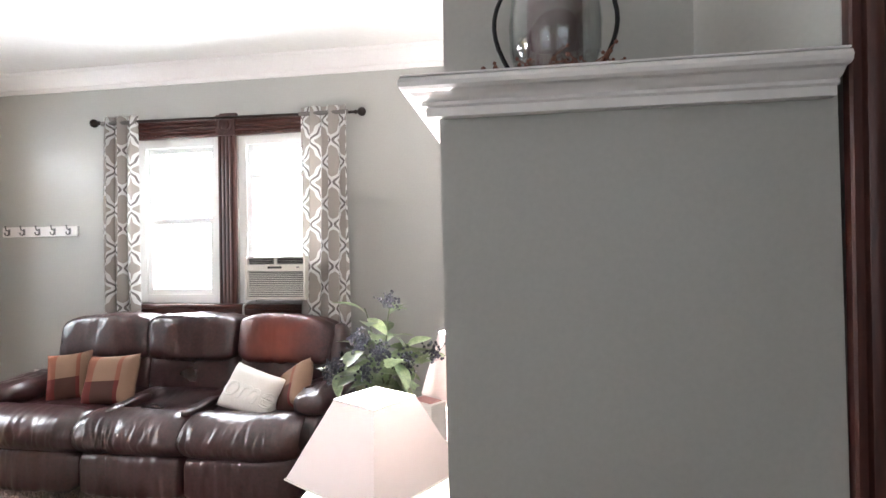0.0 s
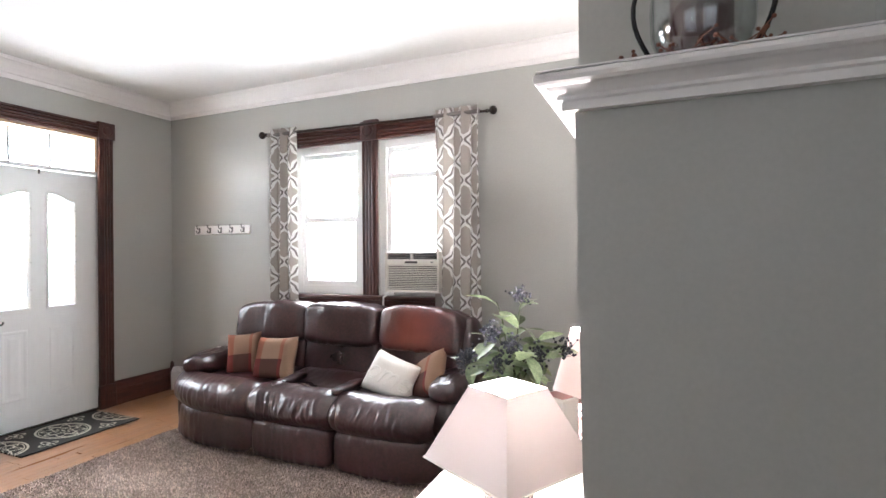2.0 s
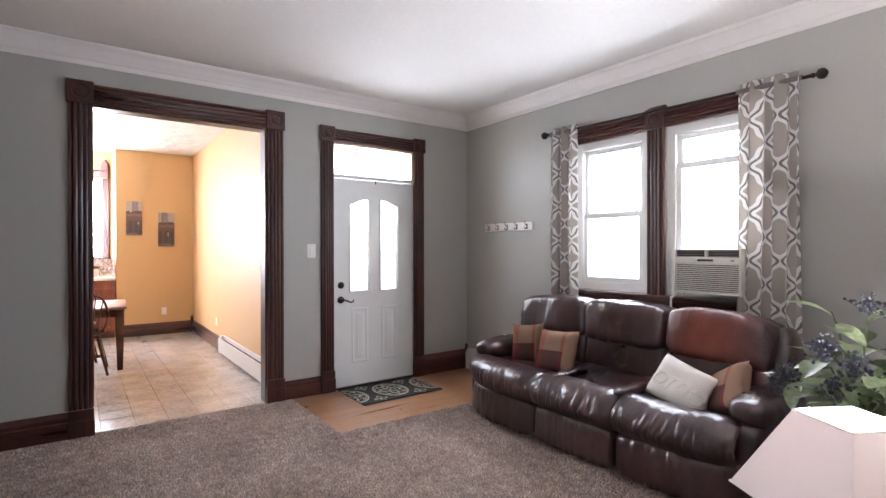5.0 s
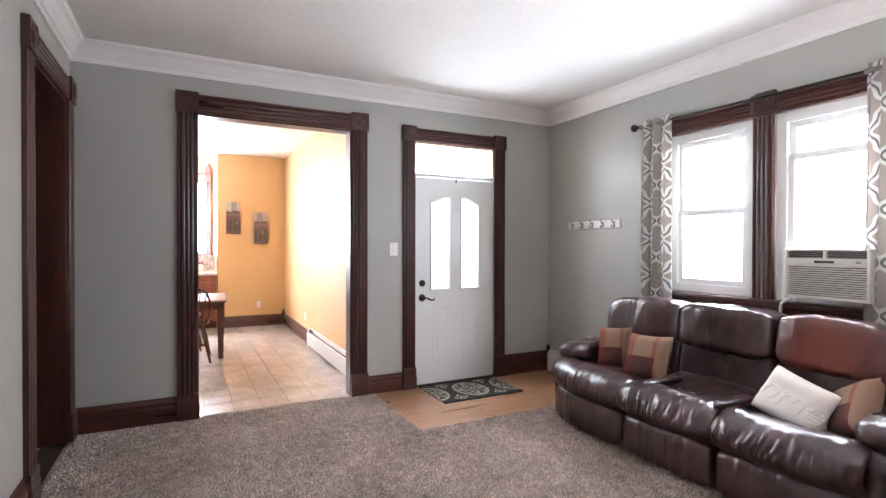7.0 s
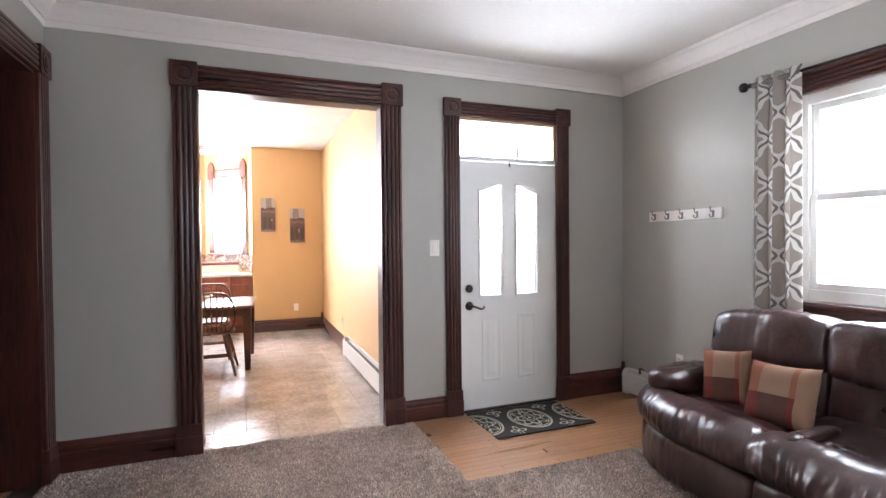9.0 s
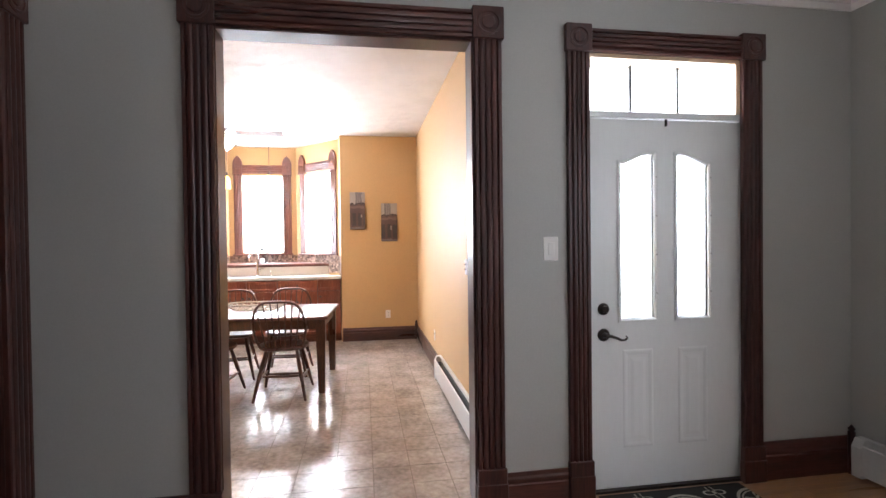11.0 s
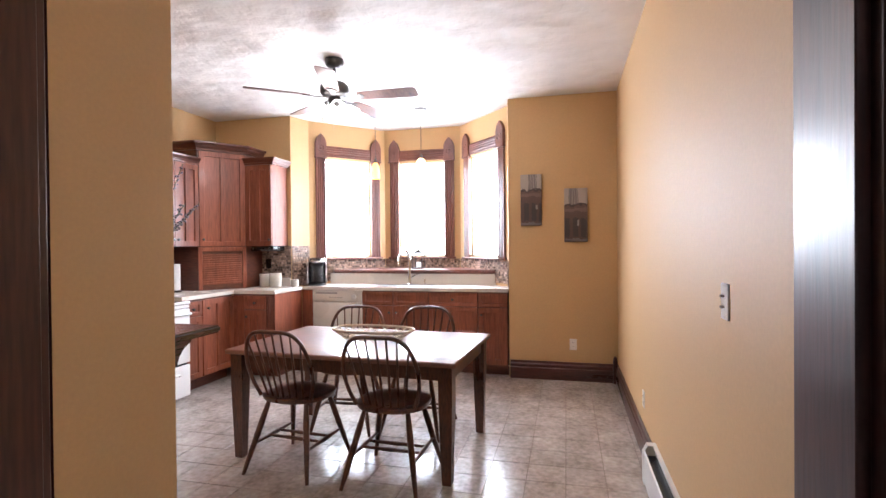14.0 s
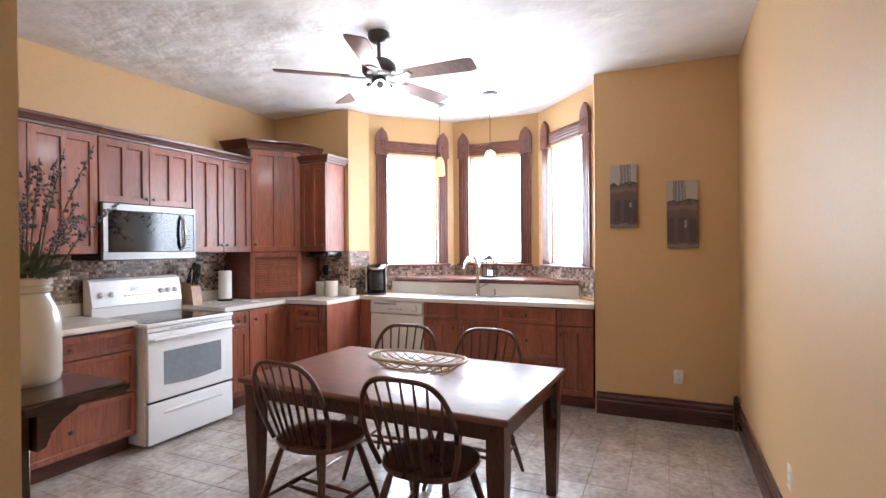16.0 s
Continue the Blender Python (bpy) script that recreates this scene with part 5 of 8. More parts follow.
def baseboard_heater(M, u0, u1, label, h=0.235, d=0.075):
    t = thing("baseboard_heater", *(M @ Vector(((u0 + u1) / 2, 0, 0))), label, "heater")
    for a, b in ((u0, u0 + 0.06), (u1 - 0.06, u1)):
        bm = B()
        prism(bm, [(a, 0.01, 0.001), (a, 0.01, d), (a, h - 0.05, d + 0.003), (a, h, d - 0.022), (a, h, 0.001)], (b - a, 0, 0), M)
        part("end_cap", bm, heater_white, t, smooth=0)
    a, b = u0 + 0.06, u1 - 0.06
    bm = B()
    prism(bm, [(a, 0.035, d - 0.006), (a, 0.03, d), (a, h - 0.035, d), (a, h - 0.030, d - 0.008), (a, h - 0.038, d - 0.008), (a, 0.04, d - 0.008)], (b - a, 0, 0), M)
    part("front_panel", bm, heater_white, t, smooth=0)
    bm = B()
    prism(bm, [(a, 0.01, 0.001), (a, h, 0.001), (a, h, 0.022), (a, h - 0.006, 0.024), (a, h - 0.008, 0.020), (a, h - 0.008, 0.006), (a, 0.01, 0.006)], (b - a, 0, 0), M)
    part("back_panel", bm, heater_white, t, smooth=0)
    # Black strip added for the shade inside the open top slot.
    bm = B()
    box(bm, (a, h - 0.075, 0.007), (b, h - 0.055, d - 0.010), M)
    part("slot_shade", bm, black_plastic, t, "black strip for the shade in the open slot", smooth=0)
    bm = B()
    tube(bm, [M @ Vector((a, 0.09, 0.035)), M @ Vector((b, 0.09, 0.035))], 0.012, 8)
    part("pipe", bm, dark_nickel, t)
    return t


baseboard_heater(MN, -4.33, -0.2, "off-white baseboard heater under the north wall")
baseboard_heater(MKN, -6.95, -4.95, "white baseboard heater along the kitchen wall", 0.24)


# ---- door mat ----
def door_mat():
    bm = B()
    x0, x1, y0, y1 = -4.37, -3.80, 2.01, 2.87
    box(bm, (x0, y0, 0.0005), (x1, y1, 0.011), bev=0.003)
    ob = single("door_mat", bm, medallion_weave, "charcoal and cream medallion door mat on the oak floor", "door mat", base=(x0, y0, 0))
    w = x1 - x0
    uv_box(ob.data, lambda p: ((p.y - (y1 - y0) / 2) / w, (p.x - w / 2) / w))


door_mat()


# ---- tables, lamps and plant beside the chimney ----
def end_table(x0, x1, y0, y1, top, material, top_mat, label):
    t = thing("side_table", (x0 + x1) / 2, (y0 + y1) / 2, 0, label, "table")
    bm = B()
    box(bm, (x0, y0, top - 0.025), (x1, y1, top), bev=0.006, seg=2)
    part("tabletop", bm, top_mat, t)
    bm = B()
    box(bm, (x0 + 0.03, y0 + 0.03, top - 0.11), (x1 - 0.03, y1 - 0.03, top - 0.025), bev=0.003)
    part("apron", bm, material, t)
    for x in (x0 + 0.03, x1 - 0.075):
        for y in (y0 + 0.03, y1 - 0.075):
            bm = B()
            rings(bm, [[(x + a * s + (1 - s) * 0.01, y + b * s + (1 - s) * 0.01, z) for a, b in ((0, 0), (0.045, 0), (0.045, 0.045), (0, 0.045))] for z, s in ((0.004, 0.6), (top - 0.11, 1.0))])
            part("leg", bm, material, t)
    bm = B()
    box(bm, (x0 + 0.04, y0 + 0.04, 0.16), (x1 - 0.04, y1 - 0.04, 0.18), bev=0.003)
    part("lower_shelf", bm, material, t)


end_table(-0.44, 0.06, 1.20, 1.72, 0.66, console_wood, light_top, "small side table with a pale top under the lamp")
end_table(-0.46, 0.06, 1.75, 2.62, 0.66, console_wood, console_wood, "dark wooden console table beside the chimney breast")


def table_lamp():
    cx, cy = -0.185, 1.47
    t = thing("table_lamp", cx, cy, 0.66, "lit table lamp with a square pinkish-white pyramid shade", "lamp")
    bm = B()
    lathe(bm, [(0.075, 0), (0.078, 0.008), (0.06, 0.016), (0.022, 0.03), (0.018, 0.06), (0.030, 0.09), (0.018, 0.12), (0.010, 0.13), (0.010, 0.17), (0.016, 0.175), (0.016, 0.2)], (cx, cy, 0.66), 20)
    part("base", bm, bronze, t)
    bm = B()
    ang = math.atan2(-0.06 - cy, 0.225 - cx)

    def sq(r, z):
        return [(cx + r * math.cos(ang + k * math.pi / 2), cy + r * math.sin(ang + k * math.pi / 2), z) for k in range(4)]
    rings(bm, [sq(0.262, 0.762), sq(0.119, 0.990), sq(0.115, 0.990), sq(0.258, 0.762), sq(0.262, 0.762)], cap=False)
    part("shade", bm, lamp_shade, t, "pinkish-white cloth shade", smooth=0)
    for z, r in ((0.764, 0.263), (0.988, 0.120)):
        bm = B()
        q = sq(r, z)
        for k in range(4):
            tube(bm, [q[k], q[(k + 1) % 4]], 0.003, 6)
        part("piping", bm, cream_cloth, t)
    bm = B()
    lathe(bm, [(0.012, 0.885), (0.014, 0.905), (0.028, 0.935), (0.030, 0.955), (0.018, 0.978), (0.001, 0.985)], (cx, cy, 0), 14)
    glow = part("bulb", bm, bulb_glow, t, "glowing bulb")
    glow.visible_shadow = False
    bulb(cx, cy, 0.958, LAMP_W, 0.03, (1.0, 0.93, 0.89))


bulb_glow = shade_mat("bulb_glow", (0.9, 0.85, 0.8), (1.0, 0.86, 0.7), 0.3, 40.0)
table_lamp()


def small_lamp():
    cx, cy = -0.065, 2.32
    t = thing("small_lamp", cx, cy, 0.66, "small lit lamp with a white cone shade beside the chimney breast", "lamp")
    bm = B()
    lathe(bm, [(0.07, 0), (0.07, 0.012), (0.05, 0.02), (0.05, 0.034), (0.012, 0.045), (0.010, 0.22)], (cx, cy, 0.66), 20)
    part("base", bm, white_trim, t)
    bm = B()
    lathe_pts = [(0.145, 0.77), (0.064, 1.045), (0.061, 1.045), (0.142, 0.77), (0.145, 0.77)]
    rings(bm, [[(cx + r * math.cos(k * math.pi / 12), cy + r * math.sin(k * math.pi / 12), z) for k in range(24)] for r, z in lathe_pts], cap=False)
    part("shade", bm, lamp_shade, t, "white cloth shade")
    bulb(cx, cy, 0.95, LAMP_W * 1.9, 0.03, (1.0, 0.93, 0.89))


small_lamp()


def scent_box():
    t = thing("carton", -0.13, 2.02, 0.66, "small white printed carton with a red top panel on the console", "box")
    M = Matrix.Translation((-0.13, 2.02, 0.66)) @ pose(0, 0, 0, 0, 0, -34)
    bm = B()
    box(bm, (-0.065, -0.045, 0), (0.065, 0.045, 0.16), M, bev=0.003)
    part("body", bm, box_card, t)
    bm = B()
    box(bm, (-0.05, -0.032, 0.16), (0.05, 0.032, 0.1625), M)
    part("top_panel", bm, red_print, t, "dull red printed panel")
    for z, w in ((0.115, 0.05), (0.085, 0.07), (0.055, 0.04)):
        bm = B()
        box(bm, (-w / 2, -0.0465, z), (w / 2, -0.045, z + 0.008), M)
        part("print_bar", bm, bar_grey, t)
    bm = B()
    tube(bm, [(-0.07, 2.0, 0.672), (-0.02, 1.95, 0.668), (0.03, 1.9, 0.666), (0.05, 1.80, 0.664)], 0.004, 6)
    single("power_cord", bm, vinyl_white, "white power cord lying on the console", "cord", base=(0, 1.9, 0.66))
    bm = B()
    cushion(bm, (-0.02, 1.42, 0.675), (0.1, 0.16, 0.03), 0.7, wrinkle=0.01, freq=22)
    single("folded_cloth", bm, bar_grey, "grey striped folded cloth on the side table", "cloth", base=(-0.02, 1.42, 0.66))


scent_box()


def plant():
    rng = random.Random(5)
    cx, cy, z0 = -0.33, 2.07, 0.66
    t = thing("potted_plant", cx, cy, z0, "leafy green potted plant with clusters of dark berries", "plant")
    bm = B()
    lathe(bm, [(0.055, 0), (0.075, 0.02), (0.085, 0.09), (0.075, 0.14), (0.070, 0.15), (0.062, 0.15), (0.062, 0.12), (0.001, 0.12)], (cx, cy, z0), 20)
    part("vase", bm, ceramic, t)
    meshes = []
    for s in range(3):
        bm = B()
        n = 6
        rows = []
        for i in range(n + 1):
            u = i / n
            wd = 0.5 * math.sin(math.pi * min(1, u * 0.96 + 0.04)) ** 0.8 * (1 - 0.25 * u)
            bend = -0.25 * u * u + 0.03 * s * math.sin(5 * u)
            rows.append([bm.verts.new((u, k * wd * 0.5, bend + 0.10 * abs(k) * wd)) for k in (-1, -0.5, 0, 0.5, 1)])
        for r, q in zip(rows, rows[1:]):
            for k in range(4):
                bm.faces.new((r[k], r[k + 1], q[k + 1], q[k]))
        me = bpy.data.meshes.new("leaf")
        bm.to_mesh(me)
        bm.free()
        me.materials.append(leaf_green)
        for p in me.polygons:
            p.use_smooth = True
        meshes.append(me)
    base = BASE[t.name]
    tips = []
    for k in range(11):
        an = 2 * math.pi * k / 11 + rng.uniform(-0.25, 0.25)
        r = rng.uniform(0.10, 0.25)
        h = rng.uniform(0.28, 0.50) if r < 0.2 else rng.uniform(0.18, 0.36)
        if k in (2, 7):
            r, h = 0.08, 0.53
        p0, p3 = Vector((cx, cy, z0 + 0.12)), Vector((cx + r * math.cos(an), cy + r * math.sin(an), z0 + h))
        p1, p2 = p0.lerp(p3, 0.3) + Vector((0, 0, 0.06)), p0.lerp(p3, 0.7) + Vector((0, 0, 0.06))
        bm = B()
        pts = [p0, p1, p2, p3]
        tube(bm, pts, [0.005, 0.004, 0.0035, 0.002], 6)
        part("stem", bm, stem_green, t)
        tips.append(p3)
        for j in range(7):
            f = 0.2 + 0.8 * j / 7
            q = pts[min(3, int(f * 3))].lerp(pts[min(3, int(f * 3) + 1)], f * 3 % 1)
            ob = new("leaf", meshes[rng.randrange(3)])
            ob.parent = t
            s = rng.uniform(0.11, 0.185)
            ob.matrix_basis = Matrix.LocRotScale(q - base, Euler((rng.uniform(-0.5, 0.5), rng.uniform(-0.6, 0.35), an + rng.uniform(-1.8, 1.8))), (s, s * rng.uniform(0.9, 1.2), s))
    for p in tips[::2] + [Vector((cx - 0.05, cy - 0.16, z0 + 0.40)), Vector((cx + 0.04, cy - 0.18, z0 + 0.36)), Vector((cx - 0.16, cy - 0.14, z0 + 0.30))]:
        bm = B()
        for _ in range(60):
            q = p + Vector((rng.gauss(0, 0.021), rng.gauss(0, 0.021), rng.gauss(0.015, 0.02)))
            rr = rng.uniform(0.005, 0.0085)
            bmesh.ops.create_icosphere(bm, subdivisions=1, radius=rr, matrix=Matrix.Translation(q))
            if _ % 3 == 0:
                tube(bm, [p - Vector((0, 0, 0.02)), q], 0.0012, 4)
        tagged(part("berry_cluster", bm, berry_dark, t, "dark blue-black berries"), kind="stuff")


plant()


def candle_lantern():
    cx, cy, z = 0.325, 1.125, 1.7585
    t = thing("candle_lantern", cx, cy, z, "glass hurricane lantern with a dark red candle and twigs", "lantern")
    bm = B()
    prof = [(0.045, 0.006), (0.055, 0.02), (0.070, 0.045), (0.082, 0.08), (0.084, 0.14), (0.078, 0.20), (0.062, 0.25), (0.058, 0.28)]
    prof = [(r * 1.16, h) for r, h in prof]
    rings(bm, [[(cx + r * math.cos(k * math.pi / 16), cy + r * math.sin(k * math.pi / 16), z + h) for k in range(32)] for r, h in prof], cap=False)
    g = part("glass_globe", bm, jar_glass, t, "clear glass globe")
    g.modifiers.new("thickness", "SOLIDIFY").thickness = 0.003
    bm = B()
    lathe(bm, [(0.062, 0), (0.064, 0.006), (0.050, 0.012), (0.046, 0.014)], (cx, cy, z), 24)
    part("base_plate", bm, dark_nickel, t)
    bm = B()
    lathe(bm, [(0.056, 0.03), (0.058, 0.036), (0.058, 0.19), (0.054, 0.196), (0.001, 0.192)], (cx, cy, z), 20)
    part("candle", bm, wax, t, "dark red pillar candle")
    bm = B()
    for s in (-1, 1):
        tube(bm, [*((cx + s * (0.075 + 0.058 * math.sin(math.pi * k / 14) - 0.075 * (k / 14) ** 4), cy, z + 0.012 + 0.30 * k / 14) for k in range(15))], 0.005, 8)
    part("wire_frame", bm, black_plastic, t, "black wire handle")
    rng = random.Random(3)
    bm = B()
    for k in range(80):
        an = rng.uniform(0, 2 * math.pi)
        r = rng.uniform(0.07, 0.145)
        p = Vector((cx + r * math.cos(an), cy + 0.75 * r * math.sin(an), z + 0.004 + rng.uniform(0, 0.012)))
        q = p + Vector((rng.uniform(-0.05, 0.05), rng.uniform(-0.03, 0.02), rng.uniform(0.0, 0.05)))
        tube(bm, [p, p.lerp(q, 0.5) + Vector((0, 0, 0.006)), q], [0.002, 0.0018, 0.001], 5)
        bmesh.ops.create_icosphere(bm, subdivisions=1, radius=rng.uniform(0.003, 0.006), matrix=Matrix.Translation(q))
    part("twig_garland", bm, rust_twig, t, "rust-brown twigs and berries")
    bm = B()
    for k in range(40):
        an, rr = rng.uniform(0, 2 * math.pi), rng.uniform(0.01, 0.055)
        bmesh.ops.create_icosphere(bm, subdivisions=1, radius=rng.uniform(0.007, 0.012), matrix=Matrix.Translation((cx + rr * math.cos(an), cy + rr * math.sin(an), z + 0.022 + rng.uniform(0, 0.03))))
    part("filler_stones", bm, rust_twig, t, "dark potpourri in the globe")


candle_lantern()


# ---- kitchen cabinets ----
CT = 0.945                                   # top of the counters


def relief(bm, us, zs, high, M):
    """One closed piece whose front steps between heights, cell by cell; sharp front edges are eased."""
    nu, nz = len(us) - 1, len(zs) - 1
    made = {}

    def vert(u, z, h):
        key = (u, z, h)
        if key not in made:
            made[key] = bm.verts.new(M @ Vector((u, z, h)))
        return made[key]

    def level(i, j):
        return high[j][i] if 0 <= i < nu and 0 <= j < nz else 0.0
    for i in range(nu):
        for j in range(nz):
            h = level(i, j)
            bm.faces.new([vert(us[p], zs[q], h) for p, q in ((i, j), (i + 1, j), (i + 1, j + 1), (i, j + 1))])
            for di, dj, p, q in ((1, 0, (i + 1, j), (i + 1, j + 1)), (0, 1, (i + 1, j + 1), (i, j + 1)), (-1, 0, (i, j + 1), (i, j)), (0, -1, (i, j), (i + 1, j))):
                k = level(i + di, j + dj)
                if k < h:
                    bm.faces.new([vert(us[p[0]], zs[p[1]], h), vert(us[p[0]], zs[p[1]], k), vert(us[q[0]], zs[q[1]], k), vert(us[q[0]], zs[q[1]], h)])
    bmesh.ops.recalc_face_normals(bm, faces=bm.faces)
    es = [e for e in bm.edges if len(e.link_faces) == 2 and e.calc_face_angle() > 1.0]
    bmesh.ops.bevel(bm, geom=es, offset=0.0022, segments=1, affect="EDGES", profile=0.5)


def door_front(bm, u0, u1, z0, z1, M, panels=2, s=0.055):
    """A framed front: stiles and rails round recessed flat panels."""
    t, d = 0.022, 0.007
    us = [u0, u0 + s]
    for k in range(1, panels):
        c = u0 + s + (u1 - u0 - 2 * s) * k / panels
        us += [c - 0.022, c + 0.022]
    us += [u1 - s, u1]
    row = [d if i % 2 else t for i in range(len(us) - 1)]
    relief(bm, us, [z0, z0 + s, z1 - s, z1], [[t] * len(row), row, [t] * len(row)], M)


def knob(parent, M, u, v, r=0.015, material=None):
    bm = B()
    lathe(bm, [(0.008, 0.018), (0.006, 0.024), (0.006, 0.032), (r * 0.8, 0.036), (r, 0.042), (r * 0.8, 0.048), (0.001, 0.050)], (0, 0, 0), 14, M @ Matrix.Translation((u, v, 0)))
    part("knob", bm, material or dark_nickel, parent, "dark metal knob")


def cabinet(name, M, u0, u1, z0, z1, depth, fronts, label, toe=0.0, crown=0.0, group="", ends=(0, 0), body_mat=None):
    """A cabinet unit: carcass, fronts (u0, u1, z0, z1, kind, knob u, knob z) and, where given, toe recess and crown."""
    t = thing(name, *(M @ Vector(((u0 + u1) / 2, 0 if toe else z0, -depth / 2))), label, "cabinet", group)
    bm = B()
    box(bm, (u0 + 0.001, z0 + toe, -depth), (u1 - 0.001, z1, -0.001), M)
    # Carcass coloured darker than its fronts, as shade in the gaps between them.
    part("body", bm, body_mat or dark_cherry_and_gap_shade, t, smooth=0)
    if toe:
        bm = B()
        box(bm, (u0 + 0.001, z0, -depth), (u1 - 0.001, z0 + toe, -0.07), M)
        part("toe_kick", bm, dark_cherry_and_gap_shade, t, smooth=0)
    for a, b, c, d, kind, ku, kz in fronts:
        bm = B()
        if kind == "drawer":
            door_front(bm, a, b, c, d, M, 1, 0.038)
        else:
            door_front(bm, a, b, c, d, M, 2 if b - a > 0.30 else (2 if kind == "two" else 1))
        f = part("drawer" if kind == "drawer" else "door", bm, cherry, t)
        if ku is not None:
            knob(f, M, ku, kz)
    if crown:
        crown_strip(t, M, u0, u1, z1, depth, ends, crown)
    return t


def crown_strip(t, M, u0, u1, z1, depth, ends, h):
    prof = [(0.0, 0), (0.022, 0), (0.024, h * 0.25), (0.034, h * 0.3), (0.040, h * 0.55), (0.056, h * 0.75), (0.060, h), (0.0, h)]
    a, b = ends
    loops = []
    if a:
        loops.append([M @ Vector((u0 - o, z1 + z, -depth)) for o, z in prof])
    loops.append([M @ Vector((u0 - (o if a else 0), z1 + z, o + 0.0)) for o, z in prof])
    loops.append([M @ Vector((u1 + (o if b else 0), z1 + z, o + 0.0)) for o, z in prof])
    if b:
        loops.append([M @ Vector((u1 + o, z1 + z, -depth)) for o, z in prof])
    bm = B()
    rings(bm, loops)
    box(bm, (u0, z1, -depth), (u1, z1 + h * 0.6, 0), M)
    part("crown", bm, dark_cherry_and_gap_shade, t, "dark moulded crown", smooth=30)


UY = -2.83                                   # front of the upper units on the south wall
MU = frame_on((0.055, UY, 0), (-1, 0, 0), (0, 1, 0))     # u runs west, so u = -x
UD = UY - KS_Y
UZ0, UZ1 = 1.425, 2.30


def double(u0, u1, z0, z1, kz):
    m = (u0 + u1) / 2
    return [(u0 + 0.004, m - 0.002, z0 + 0.004, z1 - 0.004, "two", m - 0.03, kz), (m + 0.002, u1 - 0.004, z0 + 0.004, z1 - 0.004, "two", m + 0.03, kz)]


GU = "upper kitchen cabinets"
cabinet("upper_cabinet", MU, 6.085, 6.985, UZ0, UZ1, UD, double(6.085, 6.985, UZ0, UZ1, UZ0 + 0.07), "cherry wood upper cabinet with two framed doors", crown=0.075, group=GU)
cabinet("upper_cabinet", MU, 6.987, 7.785, 1.81, UZ1, UD, double(6.987, 7.785, 1.81, UZ1, 1.81 + 0.05), "short cherry wood cabinet above the microwave", crown=0.075, group=GU)
cabinet("upper_cabinet", MU, 7.787, 8.47, UZ0, UZ1, UD, double(7.787, 8.47, UZ0, UZ1, UZ0 + 0.07), "cherry wood upper cabinet with two framed doors", crown=0.075, group=GU)


def corner_cabinet():
    """Tall diagonal unit standing on the counter in the corner."""
    a, b = Vector((-8.417, -2.83, 0)), Vector((-8.83, -2.53, 0))
    out = Vector((0, 0, 1)).cross(b - a)
    M = frame_on(a, b - a, out if out.x > 0 else -out)
    L = (b - a).length
    t = thing("corner_cabinet", -8.8, -2.8, CT, "tall cherry wood corner cabinet with an appliance garage below", "cabinet")
    foot = [(-8.417, -2.83), (-8.83, -2.53), (-9.147, -2.53), (-9.147, -3.162), (-8.417, -3.162)]
    bm = B()
    prism(bm, [(x, y, CT + 0.001) for x, y in foot], (0, 0, 2.47 - CT))
    # Darker body colour puts shade into the joints round the door.
    part("body", bm, dark_cherry_and_gap_shade, t, smooth=0)
    bm = B()
    door_front(bm, 0.012, L - 0.012, 1.425, 2.46, M, 2)
    d = part("door", bm, cherry, t)
    knob(d, M, 0.05, 1.50)
    for k in range(14):
        z = CT + 0.06 + k * 0.024
        bm = B()
        box(bm, (0.045, z, 0), (L - 0.045, z + 0.021, 0.008), M, bev=0.003)
        part("tambour_slat", bm, cherry, t)
    bm = B()
    box(bm, (0.0, CT + 0.002, 0), (0.042, 1.415, 0.014), M, bev=0.002)
    box(bm, (L - 0.042, CT + 0.002, 0), (L, 1.415, 0.014), M, bev=0.002)
    box(bm, (0.042, 1.37, 0), (L - 0.042, 1.415, 0.014), M, bev=0.002)
    part("garage_frame", bm, cherry, t)
    prof = [(0.0, 0), (0.018, 0), (0.022, 0.02), (0.045, 0.045), (0.050, 0.06), (0.070, 0.075), (0.072, 0.09), (0.0, 0.09)]
    loops = []
    pts = [((-8.417, -3.162), (1, 0)), ((-8.417, -2.83), (1, 0.41)), ((-8.83, -2.53), (0.41, 1)), ((-9.147, -2.53), (0, 1))]
    for (x, y), (dx, dy) in pts:
        loops.append([(x + dx * o, y + dy * o, 2.47 + z) for o, z in prof])
    bm = B()
    rings(bm, loops)
    prism(bm, [(x, y, 2.472) for x, y in foot], (0, 0, 0.07))
    part("crown", bm, dark_cherry_and_gap_shade, t, "dark moulded crown", smooth=30)


corner_cabinet()
MC3 = frame_on((-8.83, 0, 0), (0, 1, 0), (1, 0, 0))
cabinet("upper_cabinet", MC3, -2.526, -2.185, UZ0, 2.345, 0.317, [(-2.522, -2.189, UZ0 + 0.004, 2.341, "two", -2.21, UZ0 + 0.07)],
        "narrow cherry wood upper cabinet beside the bay", crown=0.075, group=GU, ends=(0, 1), body_mat=cherry)

# base cabinets
BY = -2.52
MB = frame_on((0.055, BY, 0), (-1, 0, 0), (0, 1, 0))
BD = BY - KS_Y
GB = "base kitchen cabinets"
ZB = 0.905


def drawers3(u0, u1):
    m = (u0 + u1) / 2
    return [(u0 + 0.004, u1 - 0.004, 0.74, 0.885, "drawer", m, 0.81), (u0 + 0.004, u1 - 0.004, 0.44, 0.732, "drawer", m, 0.586), (u0 + 0.004, u1 - 0.004, 0.125, 0.432, "drawer", m, 0.28)]


